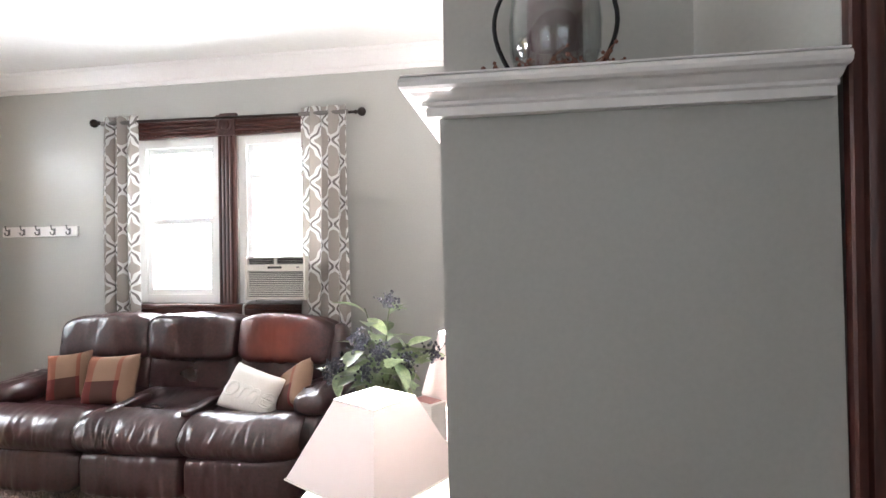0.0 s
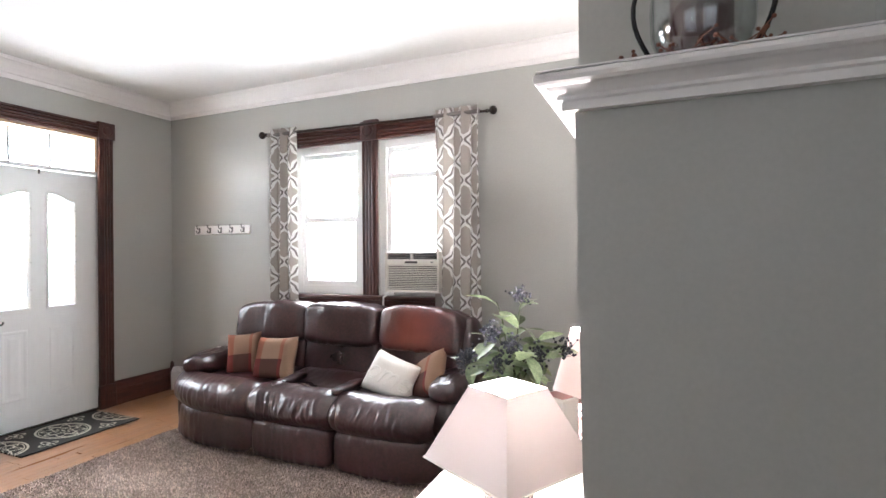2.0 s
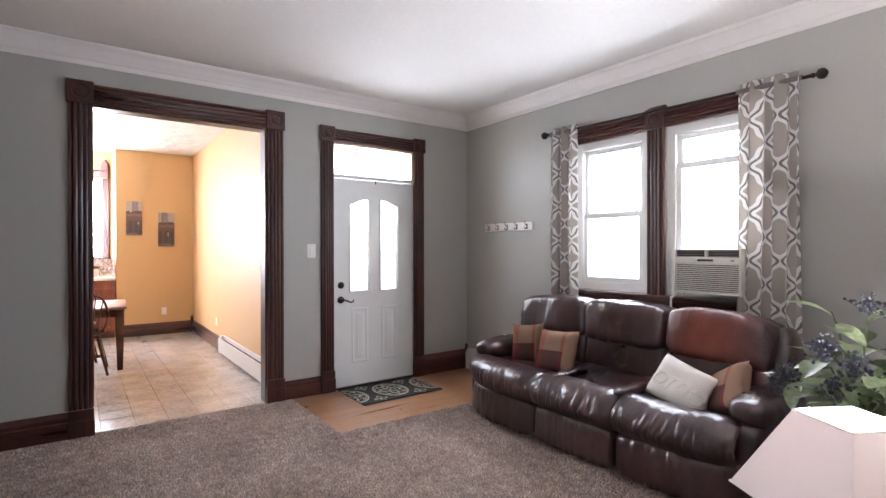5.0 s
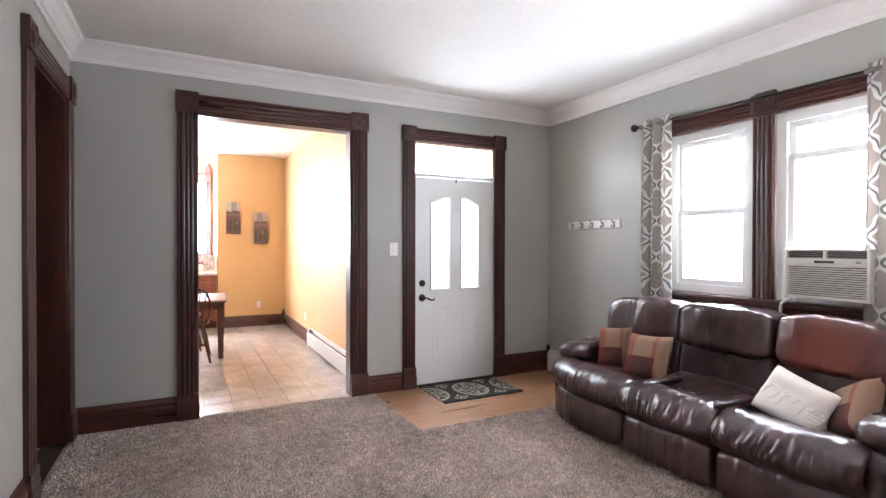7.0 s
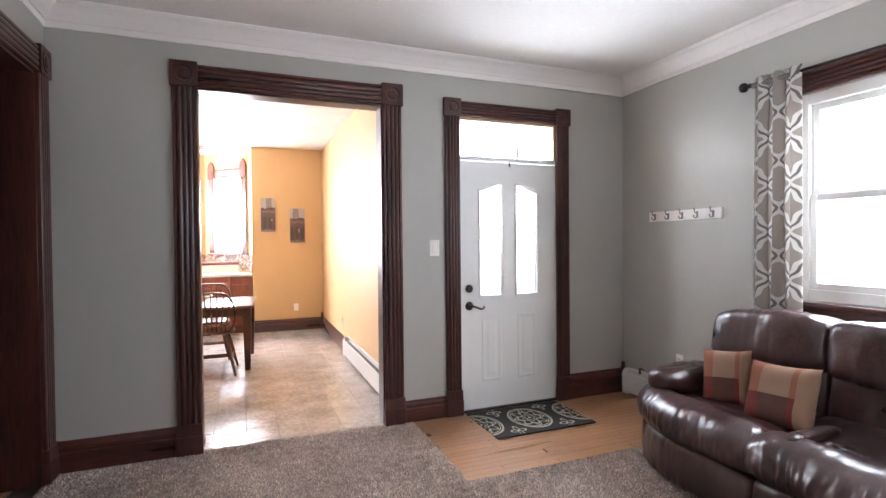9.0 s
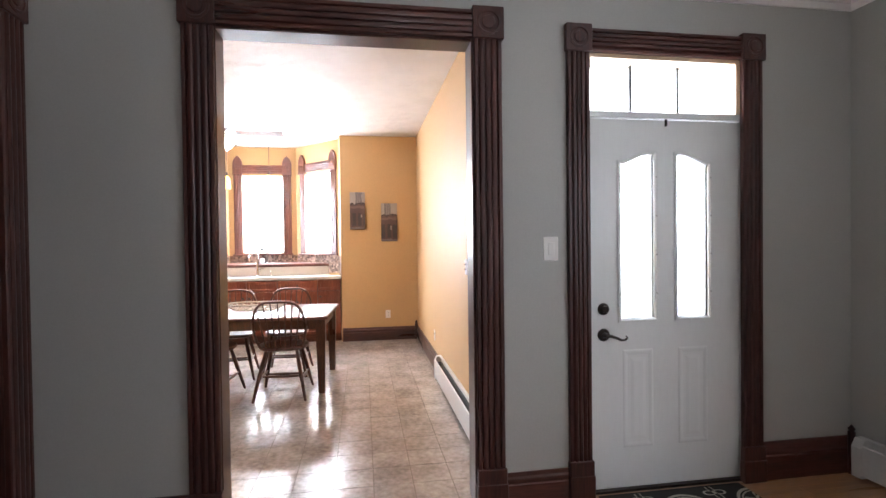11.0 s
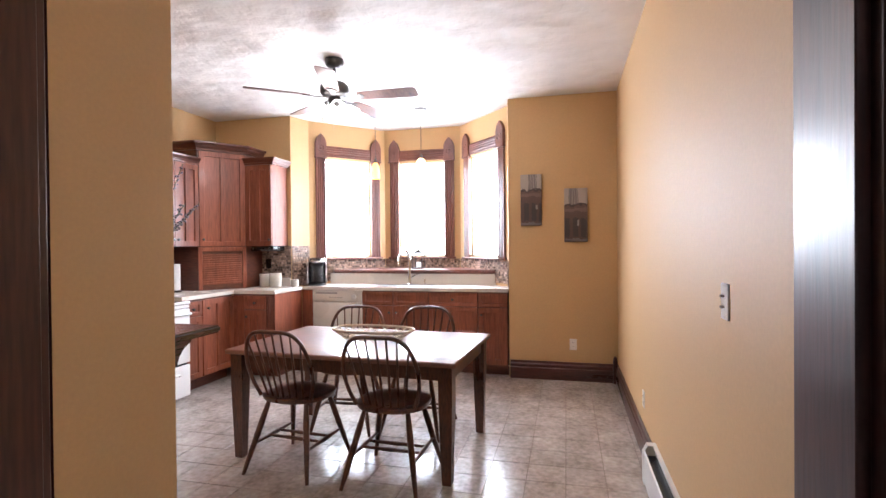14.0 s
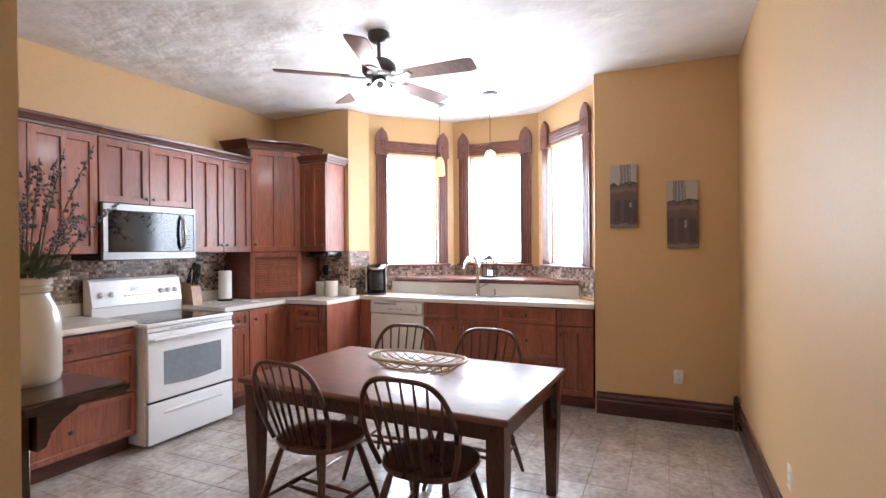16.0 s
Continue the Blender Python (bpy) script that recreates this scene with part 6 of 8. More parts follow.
cabinet("base_cabinet", MB, 6.155, 7.05, 0, ZB, BD, drawers3(6.155, 7.05), "cherry wood base cabinet with three wide drawers", toe=0.11, group=GB)
cabinet("base_cabinet", MB, 7.85, 8.13, 0, ZB, BD, [(7.855, 8.125, 0.74, 0.885, "drawer", 7.99, 0.81), (7.855, 8.125, 0.125, 0.732, "one", 7.89, 0.66)],
        "narrow cherry wood base cabinet beside the stove", toe=0.11, group=GB)
cabinet("base_cabinet", MB, 8.132, 8.614, 0, ZB, BD, [(8.136, 8.608, 0.125, 0.885, "two", 8.20, 0.80)], "cherry wood corner base cabinet", toe=0.11, group=GB)
MBW = frame_on((-8.58, 0, 0), (0, 1, 0), (1, 0, 0))
t = cabinet("base_cabinet", MBW, -2.515, -2.02, 0, ZB, 0.565, [(-2.37, -2.10, 0.74, 0.885, "drawer", -2.235, 0.81), (-2.37, -2.10, 0.125, 0.732, "two", -2.335, 0.66),
            (-2.51, -2.376, 0.125, 0.885, "one", None, None)], "cherry wood base cabinet with a fluted corner and plain end", toe=0.11, group=GB)
bm = B()
for k in range(4):
    box(bm, (-2.092 + k * 0.018, 0.12, 0), (-2.080 + k * 0.018, 0.89, 0.012), MBW, bev=0.003)
part("fluted_filler", bm, cherry, t)
bm = B()
box(bm, (-9.14, -2.02, 0.11), (-8.58, -2.006, ZB))
part("end_panel", bm, cherry, t, "plain vertical-grain end panel")

SX = -9.165
MSK = frame_on((SX, 0, 0), (0, 1, 0), (1, 0, 0))
SD = 0.42


def sink_unit(u0, u1, kind):
    if kind == "drawers":
        m = (u0 + u1) / 2
        f = [(u0 + 0.004, u1 - 0.004, 0.745, 0.89, "drawer", m, 0.82), (u0 + 0.004, u1 - 0.004, 0.44, 0.737, "drawer", m, 0.59), (u0 + 0.004, u1 - 0.004, 0.125, 0.432, "drawer", m, 0.28)]
        lab = "cherry wood base cabinet with three drawers in the bay"
    else:
        kx = u1 - 0.04 if kind == "r" else u0 + 0.04
        f = [(u0 + 0.004, u1 - 0.004, 0.745, 0.89, "drawer", None if kind != "d" else (u0 + u1) / 2, 0.82), (u0 + 0.004, u1 - 0.004, 0.125, 0.737, "two", kx, 0.66)]
        lab = "cherry wood base cabinet with one drawer over a door"
    return cabinet("base_cabinet", MSK, u0, u1, 0, ZB, SD, f, lab, toe=0.11, group=GB)


sink_unit(-1.243, -0.87, "r")
sink_unit(-0.868, -0.455, "l")
sink_unit(-0.453, 0.10, "drawers")
sink_unit(0.102, 0.425, "l")


def dishwasher():
    t = thing("dishwasher", SX, -1.56, 0, "white built-in dishwasher with a control strip", "dishwasher")
    u0, u1 = -1.868, -1.247
    bm = B()
    box(bm, (u0, 0.10, -0.42), (u1, 0.90, -0.002), MSK)
    part("body", bm, bisque, t, smooth=0)
    bm = B()
    box(bm, (u0 + 0.004, 0.13, 0), (u1 - 0.004, 0.765, 0.022), MSK, bev=0.006, seg=2)
    part("door", bm, bisque, t)
    bm = B()
    box(bm, (u0 + 0.004, 0.772, 0), (u1 - 0.004, 0.898, 0.03), MSK, bev=0.008, seg=2)
    pn = part("control_panel", bm, bisque, t)
    bm = B()
    box(bm, (u0 + 0.05, 0.862, 0.03), (u1 - 0.30, 0.880, 0.034), MSK, bev=0.003)
    part("handle_slot", bm, bar_grey, pn)
    bm = B()
    lathe(bm, [(0.030, 0.03), (0.030, 0.040), (0.024, 0.046), (0.001, 0.047)], (0, 0, 0), 20, MSK @ Matrix.Translation((u1 - 0.09, 0.832, 0)))
    part("dial", bm, appliance, pn)
    for k in range(5):
        bm = B()
        box(bm, (u0 + 0.22 + k * 0.035, 0.815, 0.029), (u0 + 0.24 + k * 0.035, 0.825, 0.0325), MSK)
        part("button", bm, bar_grey, pn)
    bm = B()
    box(bm, (u0, 0.0, -0.42), (u1, 0.10, -0.06), MSK)
    part("toe_kick", bm, black_plastic, t)


dishwasher()
bm = B()
box(bm, (-9.2, -2.004, 0.0), (-9.15, -1.87, ZB))
single("filler_panel", bm, cherry, "cherry wood filler panel beside the dishwasher", "panel", base=(-9.17, -1.94, 0))


def slab(outline, z0, z1):
    bm = B()
    prism(bm, [(x, y, z0) for x, y in outline], (0, 0, z1 - z0))
    bmesh.ops.bevel(bm, geom=[e for e in bm.edges if abs(e.verts[0].co.z - e.verts[1].co.z) < 1e-6], offset=0.008, segments=2, affect="EDGES")
    return bm


# worktops: right of the stove round the corner, left of the stove, and the sink run round two basins
bm = slab([(-7.79, KS_Y + 0.003), (-7.79, BY + 0.03), (-8.55, BY + 0.03), (-8.55, -1.985), (-9.146, -1.985), (-9.146, KS_Y + 0.003)], ZB + 0.001, CT)
single("worktop", bm, counter_top, "cream laminate worktop round the corner", "worktop", base=(-8.6, -2.6, ZB))
bm = slab([(-6.09, KS_Y + 0.003), (-7.0, KS_Y + 0.003), (-7.0, BY + 0.03), (-6.09, BY + 0.03)], ZB + 0.001, CT)
single("worktop", bm, counter_top, "cream laminate worktop beside the stove", "worktop", base=(-6.6, -2.8, ZB))
LX = -9.60                                   # front of the ledge in the bay
bm = B()
YS = ((-1.18, -0.84), (-0.80, -0.44))
XS = (-9.50, -9.22)
for a, b, c, d in ((LX, SX + 0.035, -1.98, YS[0][0]), (LX, SX + 0.035, YS[1][1], 0.435), (LX, SX + 0.035, YS[0][1], YS[1][0]),
                   (LX, XS[0], YS[0][0], YS[0][1]), (XS[1], SX + 0.035, YS[0][0], YS[0][1]), (LX, XS[0], YS[1][0], YS[1][1]), (XS[1], SX + 0.035, YS[1][0], YS[1][1])):
    box(bm, (a, c, ZB + 0.001), (b, d, CT))
single("worktop", bm, counter_top, "cream laminate worktop with a double sink in the bay", "worktop", base=(-9.4, -0.8, ZB), smooth=0)


def sink():
    t = thing("sink", -9.36, -0.73, CT, "stainless steel double-bowl sink with a chrome faucet", "sink")
    for a, b in YS:
        bm = B()
        cx, cy, hx, hy = (XS[0] + XS[1]) / 2, (a + b) / 2, (XS[1] - XS[0]) / 2, (b - a) / 2

        def rr(s, z, e):
            return [(cx + hx * s * math.copysign(abs(math.cos(k * math.pi / 16)) ** e, math.cos(k * math.pi / 16)),
                     cy + hy * s * math.copysign(abs(math.sin(k * math.pi / 16)) ** e, math.sin(k * math.pi / 16)), z) for k in range(32)]
        rings(bm, [rr(1.16, CT + 0.001, 0.35), rr(1.14, CT + 0.006, 0.35), rr(0.98, CT + 0.005, 0.35), rr(0.95, CT - 0.02, 0.35), rr(0.90, CT - 0.16, 0.4), rr(0.2, CT - 0.17, 0.8)])
        part("bowl", bm, steel, t, "brushed steel bowl")
    bm = B()
    x, y = -9.53, -0.79
    lathe(bm, [(0.030, 0), (0.030, 0.012), (0.022, 0.02), (0.019, 0.10), (0.016, 0.12)], (x, y, CT), 16)
    pts = [(x, y, CT + 0.10)] + [(x + 0.10 - 0.10 * math.cos(math.pi * k / 12), y - 0.06 * k / 12, CT + 0.315 + 0.10 * math.sin(math.pi * k / 12)) for k in range(13)] + [(x + 0.205, y - 0.065, CT + 0.23)]
    tube(bm, pts, 0.020, 12)
    part("faucet", bm, chrome, t, "white-bright high-arc faucet")
    bm = B()
    tube(bm, [(x, y + 0.02, CT + 0.085), (x + 0.01, y + 0.06, CT + 0.11), (x + 0.02, y + 0.11, CT + 0.13)], [0.009, 0.007, 0.006], 8)
    part("lever", bm, chrome, t)
    bm = B()
    lathe(bm, [(0.016, 0), (0.016, 0.01), (0.010, 0.015), (0.010, 0.07), (0.006, 0.08)], (x + 0.01, y + 0.19, CT), 12)
    tube(bm, [(x + 0.01, y + 0.19, CT + 0.075), (x + 0.05, y + 0.19, CT + 0.085)], 0.006, 8)
    part("soap_dispenser", bm, chrome, t)


sink()


def bay_ledge():
    t = thing("bay_ledge", -9.8, -0.8, CT, "raised wooden ledge behind the sink in the bay", "ledge", kind="structure")
    bm = B()
    box(bm, (LX - 0.012, -1.86, CT), (LX, 0.24, 1.075))
    part("upstand", bm, counter_top, t, "cream laminate upstand")
    bm = B()
    prism(bm, [(LX + 0.025, -1.80, 1.075), (LX + 0.025, 0.235, 1.075), (-9.64, 0.20, 1.075), (-10.18, -0.305, 1.075), (-10.18, -1.335, 1.075), (-9.64, -1.84, 1.075)], (0, 0, 0.045))
    bmesh.ops.bevel(bm, geom=[e for e in bm.edges if abs(e.verts[0].co.z - e.verts[1].co.z) < 1e-6 and min(v.co.x for v in e.verts) > -9.6], offset=0.012, segments=3, affect="EDGES")
    part("board", bm, bay_wood, t, "brown wood board")


bay_ledge()
for nm, a, b in (("s", (-8.50, KS_Y + 0.002, CT), (-7.80, KS_Y + 0.022, CT + 0.10)), ("s2", (-7.0, KS_Y + 0.002, CT), (-6.2, KS_Y + 0.022, CT + 0.10)),
                 ("w", (KW_X + 0.002, -2.528, CT), (KW_X + 0.022, -2.145, CT + 0.10))):
    bm = B()
    box(bm, a, b, bev=0.004)
    single("upstand", bm, counter_top, "cream laminate upstand at the wall", "upstand", "structure")


# ---- stove and microwave ----
def stove():
    x0, x1, yf, yb = -7.785, -7.005, -2.425, -3.13
    t = thing("stove", -7.4, -2.8, 0, "white freestanding electric range with a glass oven door", "stove")
    bm = B()
    box(bm, (x0, yb, 0.03), (x1, yf - 0.01, 0.885), bev=0.004)
    part("body", bm, appliance, t)
    bm = B()
    box(bm, (x0 - 0.003, yb, 0.885), (x1 + 0.003, yf + 0.035, 0.915), bev=0.009, seg=3)
    part("top_rim", bm, appliance, t)
    bm = B()
    box(bm, (x0 + 0.03, yb + 0.10, 0.915), (x1 - 0.03, yf + 0.005, 0.919), bev=0.002)
    ck = part("cooktop", bm, black_glass, t, "black glass cooktop")
    for x, y, r in ((-7.58, -2.62, 0.105), (-7.21, -2.62, 0.08), (-7.58, -2.90, 0.08), (-7.21, -2.90, 0.105)):
        bm = B()
        rings(bm, [[(x + q * math.cos(k * math.pi / 16), y + q * math.sin(k * math.pi / 16), z) for k in range(32)] for q, z in ((r, 0.9192), (r, 0.9196), (r - 0.006, 0.9196), (r - 0.006, 0.9192))], cap=False)
        part("burner_ring", bm, bar_grey, ck)
    MF = frame_on((0, yf, 0), (-1, 0, 0), (0, 1, 0))
    a, b = -x1, -x0
    bm = B()
    box(bm, (a + 0.004, 0.345, -0.01), (b - 0.004, 0.845, 0.032), MF, bev=0.010, seg=3)
    d = part("oven_door", bm, appliance, t)
    bm = B()
    pts = []
    for k in range(13):
        s = k / 12
        pts.append((a + 0.13 + (b - a - 0.26) * s, 0.455 - 0.016 * math.sin(math.pi * s), 0.030))
    pts += [(b - 0.13, 0.70, 0.030), (a + 0.13, 0.70, 0.030)]
    prism(bm, pts, (0, 0, 0.005), MF)
    part("oven_window", bm, oven_glass, d, "grey oven window")
    bm = B()
    tube(bm, [MF @ Vector(p) for p in ((a + 0.02, 0.795, 0.03), (a + 0.035, 0.80, 0.065), (a + 0.12, 0.805, 0.078), ((a + b) / 2, 0.808, 0.082), (b - 0.12, 0.805, 0.078), (b - 0.035, 0.80, 0.065), (b - 0.02, 0.795, 0.03))], 0.014, 10)
    part("oven_handle", bm, appliance, d)
    for k in range(6):
        bm = B()
        box(bm, (a + 0.18 + k * 0.07, 0.862, 0.026), (a + 0.23 + k * 0.07, 0.868, 0.0335), MF)
        part("vent_slot", bm, bar_grey, t)
    bm = B()
    box(bm, (a + 0.004, 0.852, -0.01), (b - 0.004, 0.882, 0.026), MF, bev=0.004)
    part("vent_strip", bm, appliance, t)
    bm = B()
    box(bm, (a + 0.006, 0.035, -0.01), (b - 0.006, 0.325, 0.030), MF, bev=0.008, seg=2)
    dr = part("storage_drawer", bm, appliance, t)
    bm = B()
    tube(bm, [MF @ Vector(p) for p in ((a + 0.13, 0.245, 0.026), (a + 0.16, 0.252, 0.040), ((a + b) / 2, 0.256, 0.044), (b - 0.16, 0.252, 0.040), (b - 0.13, 0.245, 0.026))], 0.012, 8)
    part("drawer_grip", bm, appliance, dr)
    # Black strip put in for the shade between door and drawer.
    bm = B()
    box(bm, (a + 0.02, 0.325, -0.012), (b - 0.02, 0.347, 0.004), MF)
    part("gap", bm, black_plastic, t, "black strip for the shade in the gap")
    bm = B()
    prism(bm, [(x0, yb, 0.915), (x0, yb + 0.105, 0.915), (x0, yb + 0.105, 1.00), (x0, yb + 0.115, 1.005), (x0, yb + 0.075, 1.205), (x0, yb + 0.04, 1.225), (x0, yb, 1.225)], (x1 - x0, 0, 0))
    bg = part("backguard", bm, appliance, t, smooth=25)
    nrm = Vector((0, 0.98, 0.196)).normalized()
    MG = Matrix.Identity(4)
    for i, ax in enumerate((Vector((-1, 0, 0)), Vector((0, -0.196, 0.98)).normalized(), nrm)):
        for k in range(3):
            MG[k][i] = ax[k]
    MG.translation = Vector((0, yb + 0.1145, 1.005))
    for u in (a + 0.07, a + 0.155, b - 0.20, b - 0.13, b - 0.06):
        bm = B()
        lathe(bm, [(0.026, 0.0), (0.026, 0.004), (0.020, 0.006), (0.017, 0.024), (0.001, 0.026)], (0, 0, 0), 18, MG @ Matrix.Translation((u, 0.095, 0)))
        box(bm, (u - 0.004, 0.078, 0.02), (u + 0.004, 0.112, 0.032), MG, bev=0.002)
        part("control_knob", bm, plate_white, bg)
    bm = B()
    box(bm, (7.32, 0.115, 0.0), (7.40, 0.145, 0.003), MG)
    part("clock_display", bm, black_glass, bg)
    bm = B()
    for k in range(8):
        box(bm, (7.26 + k * 0.032, 0.07, 0.0), (7.28 + k * 0.032, 0.082, 0.002), MG)
    part("buttons", bm, bar_grey, bg)


stove()


def microwave():
    x0, x1, yf, z0, z1 = -7.728, -6.934, -2.765, 1.378, 1.808
    t = thing("microwave", -7.33, -2.95, z0, "stainless steel over-the-range microwave with a dark glass door", "microwave")
    bm = B()
    box(bm, (x0, KS_Y + 0.01, z0), (x1, yf - 0.03, z1), bev=0.004)
    part("body", bm, black_plastic, t)
    MF = frame_on((0, yf - 0.03, 0), (-1, 0, 0), (0, 1, 0))
    a, b = -x1, -x0
    bm = B()
    s = b - 0.155
    box(bm, (a, z0, 0), (b, z0 + 0.06, 0.03), MF, bev=0.004)
    box(bm, (a, z1 - 0.055, 0), (b, z1, 0.03), MF, bev=0.004)
    box(bm, (a, z0 + 0.06, 0), (a + 0.04, z1 - 0.055, 0.03), MF, bev=0.004)
    box(bm, (b - 0.018, z0 + 0.06, 0), (b, z1 - 0.055, 0.03), MF, bev=0.004)
    part("front_frame", bm, steel, t, "brushed steel frame")
    bm = B()
    box(bm, (a + 0.04, z0 + 0.06, 0), (s + 0.02, z1 - 0.055, 0.026), MF, bev=0.003)
    part("door_glass", bm, black_glass, t, "dark reflective glass")
    bm = B()
    box(bm, (s + 0.024, z0 + 0.06, 0), (b - 0.018, z1 - 0.055, 0.026), MF, bev=0.003)
    cp = part("control_panel", bm, black_glass, t)
    for r in range(5):
        for c in range(3):
            bm = B()
            box(bm, (s + 0.036 + c * 0.030, z0 + 0.085 + r * 0.036, 0.026), (s + 0.054 + c * 0.030, z0 + 0.095 + r * 0.036, 0.0268), MF)
            part("key", bm, bar_grey, cp)
    bm = B()
    tube(bm, [MF @ Vector(p) for p in ((s + 0.012, z0 + 0.075, 0.03), (s + 0.016, z0 + 0.12, 0.06), (s + 0.018, (z0 + z1) / 2, 0.07), (s + 0.016, z1 - 0.11, 0.06), (s + 0.012, z1 - 0.07, 0.03))], 0.013, 10)
    part("handle", bm, chrome, t, "curved chrome handle")
    bm = B()
    for k in range(18):
        box(bm, (a + 0.05 + k * 0.04, z0 - 0.004, -0.25), (a + 0.07 + k * 0.04, z0, -0.02), MF)
    part("vent", bm, dark_nickel, t)


microwave()


# ---- things on the counters ----
def canister(x, y, r, h, label):
    t = thing("canister", x, y, CT, label, "canister", "canisters on the counter")
    bm = B()
    lathe(bm, [(r * 0.96, 0), (r, 0.004), (r, h * 0.84), (r * 0.97, h * 0.85)], (x, y, CT), 24)
    part("jar", bm, ceramic, t)
    bm = B()
    lathe(bm, [(r * 1.0, h * 0.85), (r * 1.02, h * 0.87), (r * 1.02, h * 0.96), (r * 0.96, h), (0.001, h * 1.005)], (x, y, CT), 24)
    part("lid", bm, ceramic, t)


canister(-9.03, -2.42, 0.062, 0.155, "white ceramic canister with a flat lid")
canister(-8.98, -2.25, 0.070, 0.165, "white ceramic canister with a flat lid")
canister(-9.08, -2.06, 0.048, 0.085, "small white ceramic canister")
canister(-9.32, -1.97, 0.032, 0.07, "very small white ceramic pot")


def paper_towel():
    x, y = -8.26, -3.0
    t = thing("paper_towel_holder", x, y, CT, "white paper towel roll on a dark upright holder", "paper towel")
    bm = B()
    lathe(bm, [(0.075, 0), (0.075, 0.012), (0.06, 0.016), (0.008, 0.018), (0.008, 0.32), (0.014, 0.33), (0.001, 0.345)], (x, y, CT), 20)
    part("stand", bm, bronze, t)
    bm = B()
    lathe(bm, [(0.022, 0.02), (0.060, 0.02), (0.062, 0.03), (0.062, 0.285), (0.058, 0.295), (0.022, 0.295)], (x, y, CT), 28)
    part("roll", bm, paper, t, "white paper roll")


paper_towel()


def utensil_holder():
    x, y = -7.90, -3.03
    t = thing("knife_block", x, y, CT, "pale wooden block holding dark-handled knives and utensils", "knife block")
    bm = B()
    prism(bm, [(x - 0.05, y - 0.07, CT), (x - 0.05, y + 0.08, CT), (x - 0.05, y + 0.05, CT + 0.17), (x - 0.05, y - 0.07, CT + 0.21)], (0.1, 0, 0))
    part("block", bm, wood_block, t)
    rng = random.Random(9)
    for k in range(7):
        u = x - 0.04 + 0.08 * (k % 4) / 3
        yy = y - 0.03 + 0.05 * (k // 4)
        h = 0.30 + rng.uniform(-0.03, 0.06)
        bm = B()
        p = Vector((u, yy, CT + 0.17))
        q = Vector((u + rng.uniform(-0.05, 0.05), yy + 0.03, CT + h))
        tube(bm, [p, p.lerp(q, 0.6), q], [0.007, 0.009, 0.011], 8)
        if k > 3:
            lathe(bm, [(0.008, -0.03), (0.026, 0.0), (0.024, 0.04), (0.001, 0.055)], q, 10)
        part("handle", bm, black_plastic, t)


utensil_holder()


def coffee_maker():
    t = thing("coffee_maker", -9.36, -1.92, CT, "black and silver single-cup coffee maker on the worktop", "coffee maker")
    M = Matrix.Translation((-9.36, -1.92, CT)) @ pose(0, 0, 0, 0, 0, 118)

    def column(s, z, front=1.0):
        """Rounded outline; the front faces -y."""
        return [M @ Vector((0.105 * s * math.copysign(abs(math.cos(a)) ** 0.6, math.cos(a)), 0.15 * s * (front if math.sin(a) < 0 else 0.8) * math.copysign(abs(math.sin(a)) ** 0.7, math.sin(a)), z))
                for a in [2 * math.pi * k / 40 for k in range(40)]]
    bm = B()
    rings(bm, [column(1.0, 0.0), column(1.03, 0.006), column(1.03, 0.026), column(0.97, 0.032)])
    part("drip_base", bm, black_plastic, t)
    bm = B()
    rings(bm, [column(0.93, 0.03, 0.62), column(0.95, 0.12, 0.66), column(0.98, 0.20, 0.85), column(1.0, 0.25, 1.0), column(0.98, 0.30, 0.98), column(0.86, 0.325, 0.88), column(0.5, 0.332, 0.6)])
    part("body", bm, black_plastic, t, "glossy black body")
    for sx in (-1, 1):
        bm = B()
        prof = [(-0.10, 0.03), (0.11, 0.03), (0.12, 0.22), (0.08, 0.315), (-0.06, 0.325), (-0.135, 0.27), (-0.125, 0.20), (-0.075, 0.12)]
        prism(bm, [(sx * 0.100, y, z) for y, z in prof], (sx * 0.018, 0, 0), M)
        bmesh.ops.bevel(bm, geom=list(bm.edges), offset=0.006, segments=2, affect="EDGES")
        part("side_panel", bm, chrome, t, "silver side panel")
    bm = B()
    tube(bm, [M @ Vector((0.085 * math.cos(math.pi * k / 16), -0.05 - 0.105 * math.sin(math.pi * k / 16), 0.305 - 0.02 * math.sin(math.pi * k / 16))) for k in range(17)], 0.014, 10)
    part("handle", bm, chrome, t, "silver arched handle")


coffee_maker()


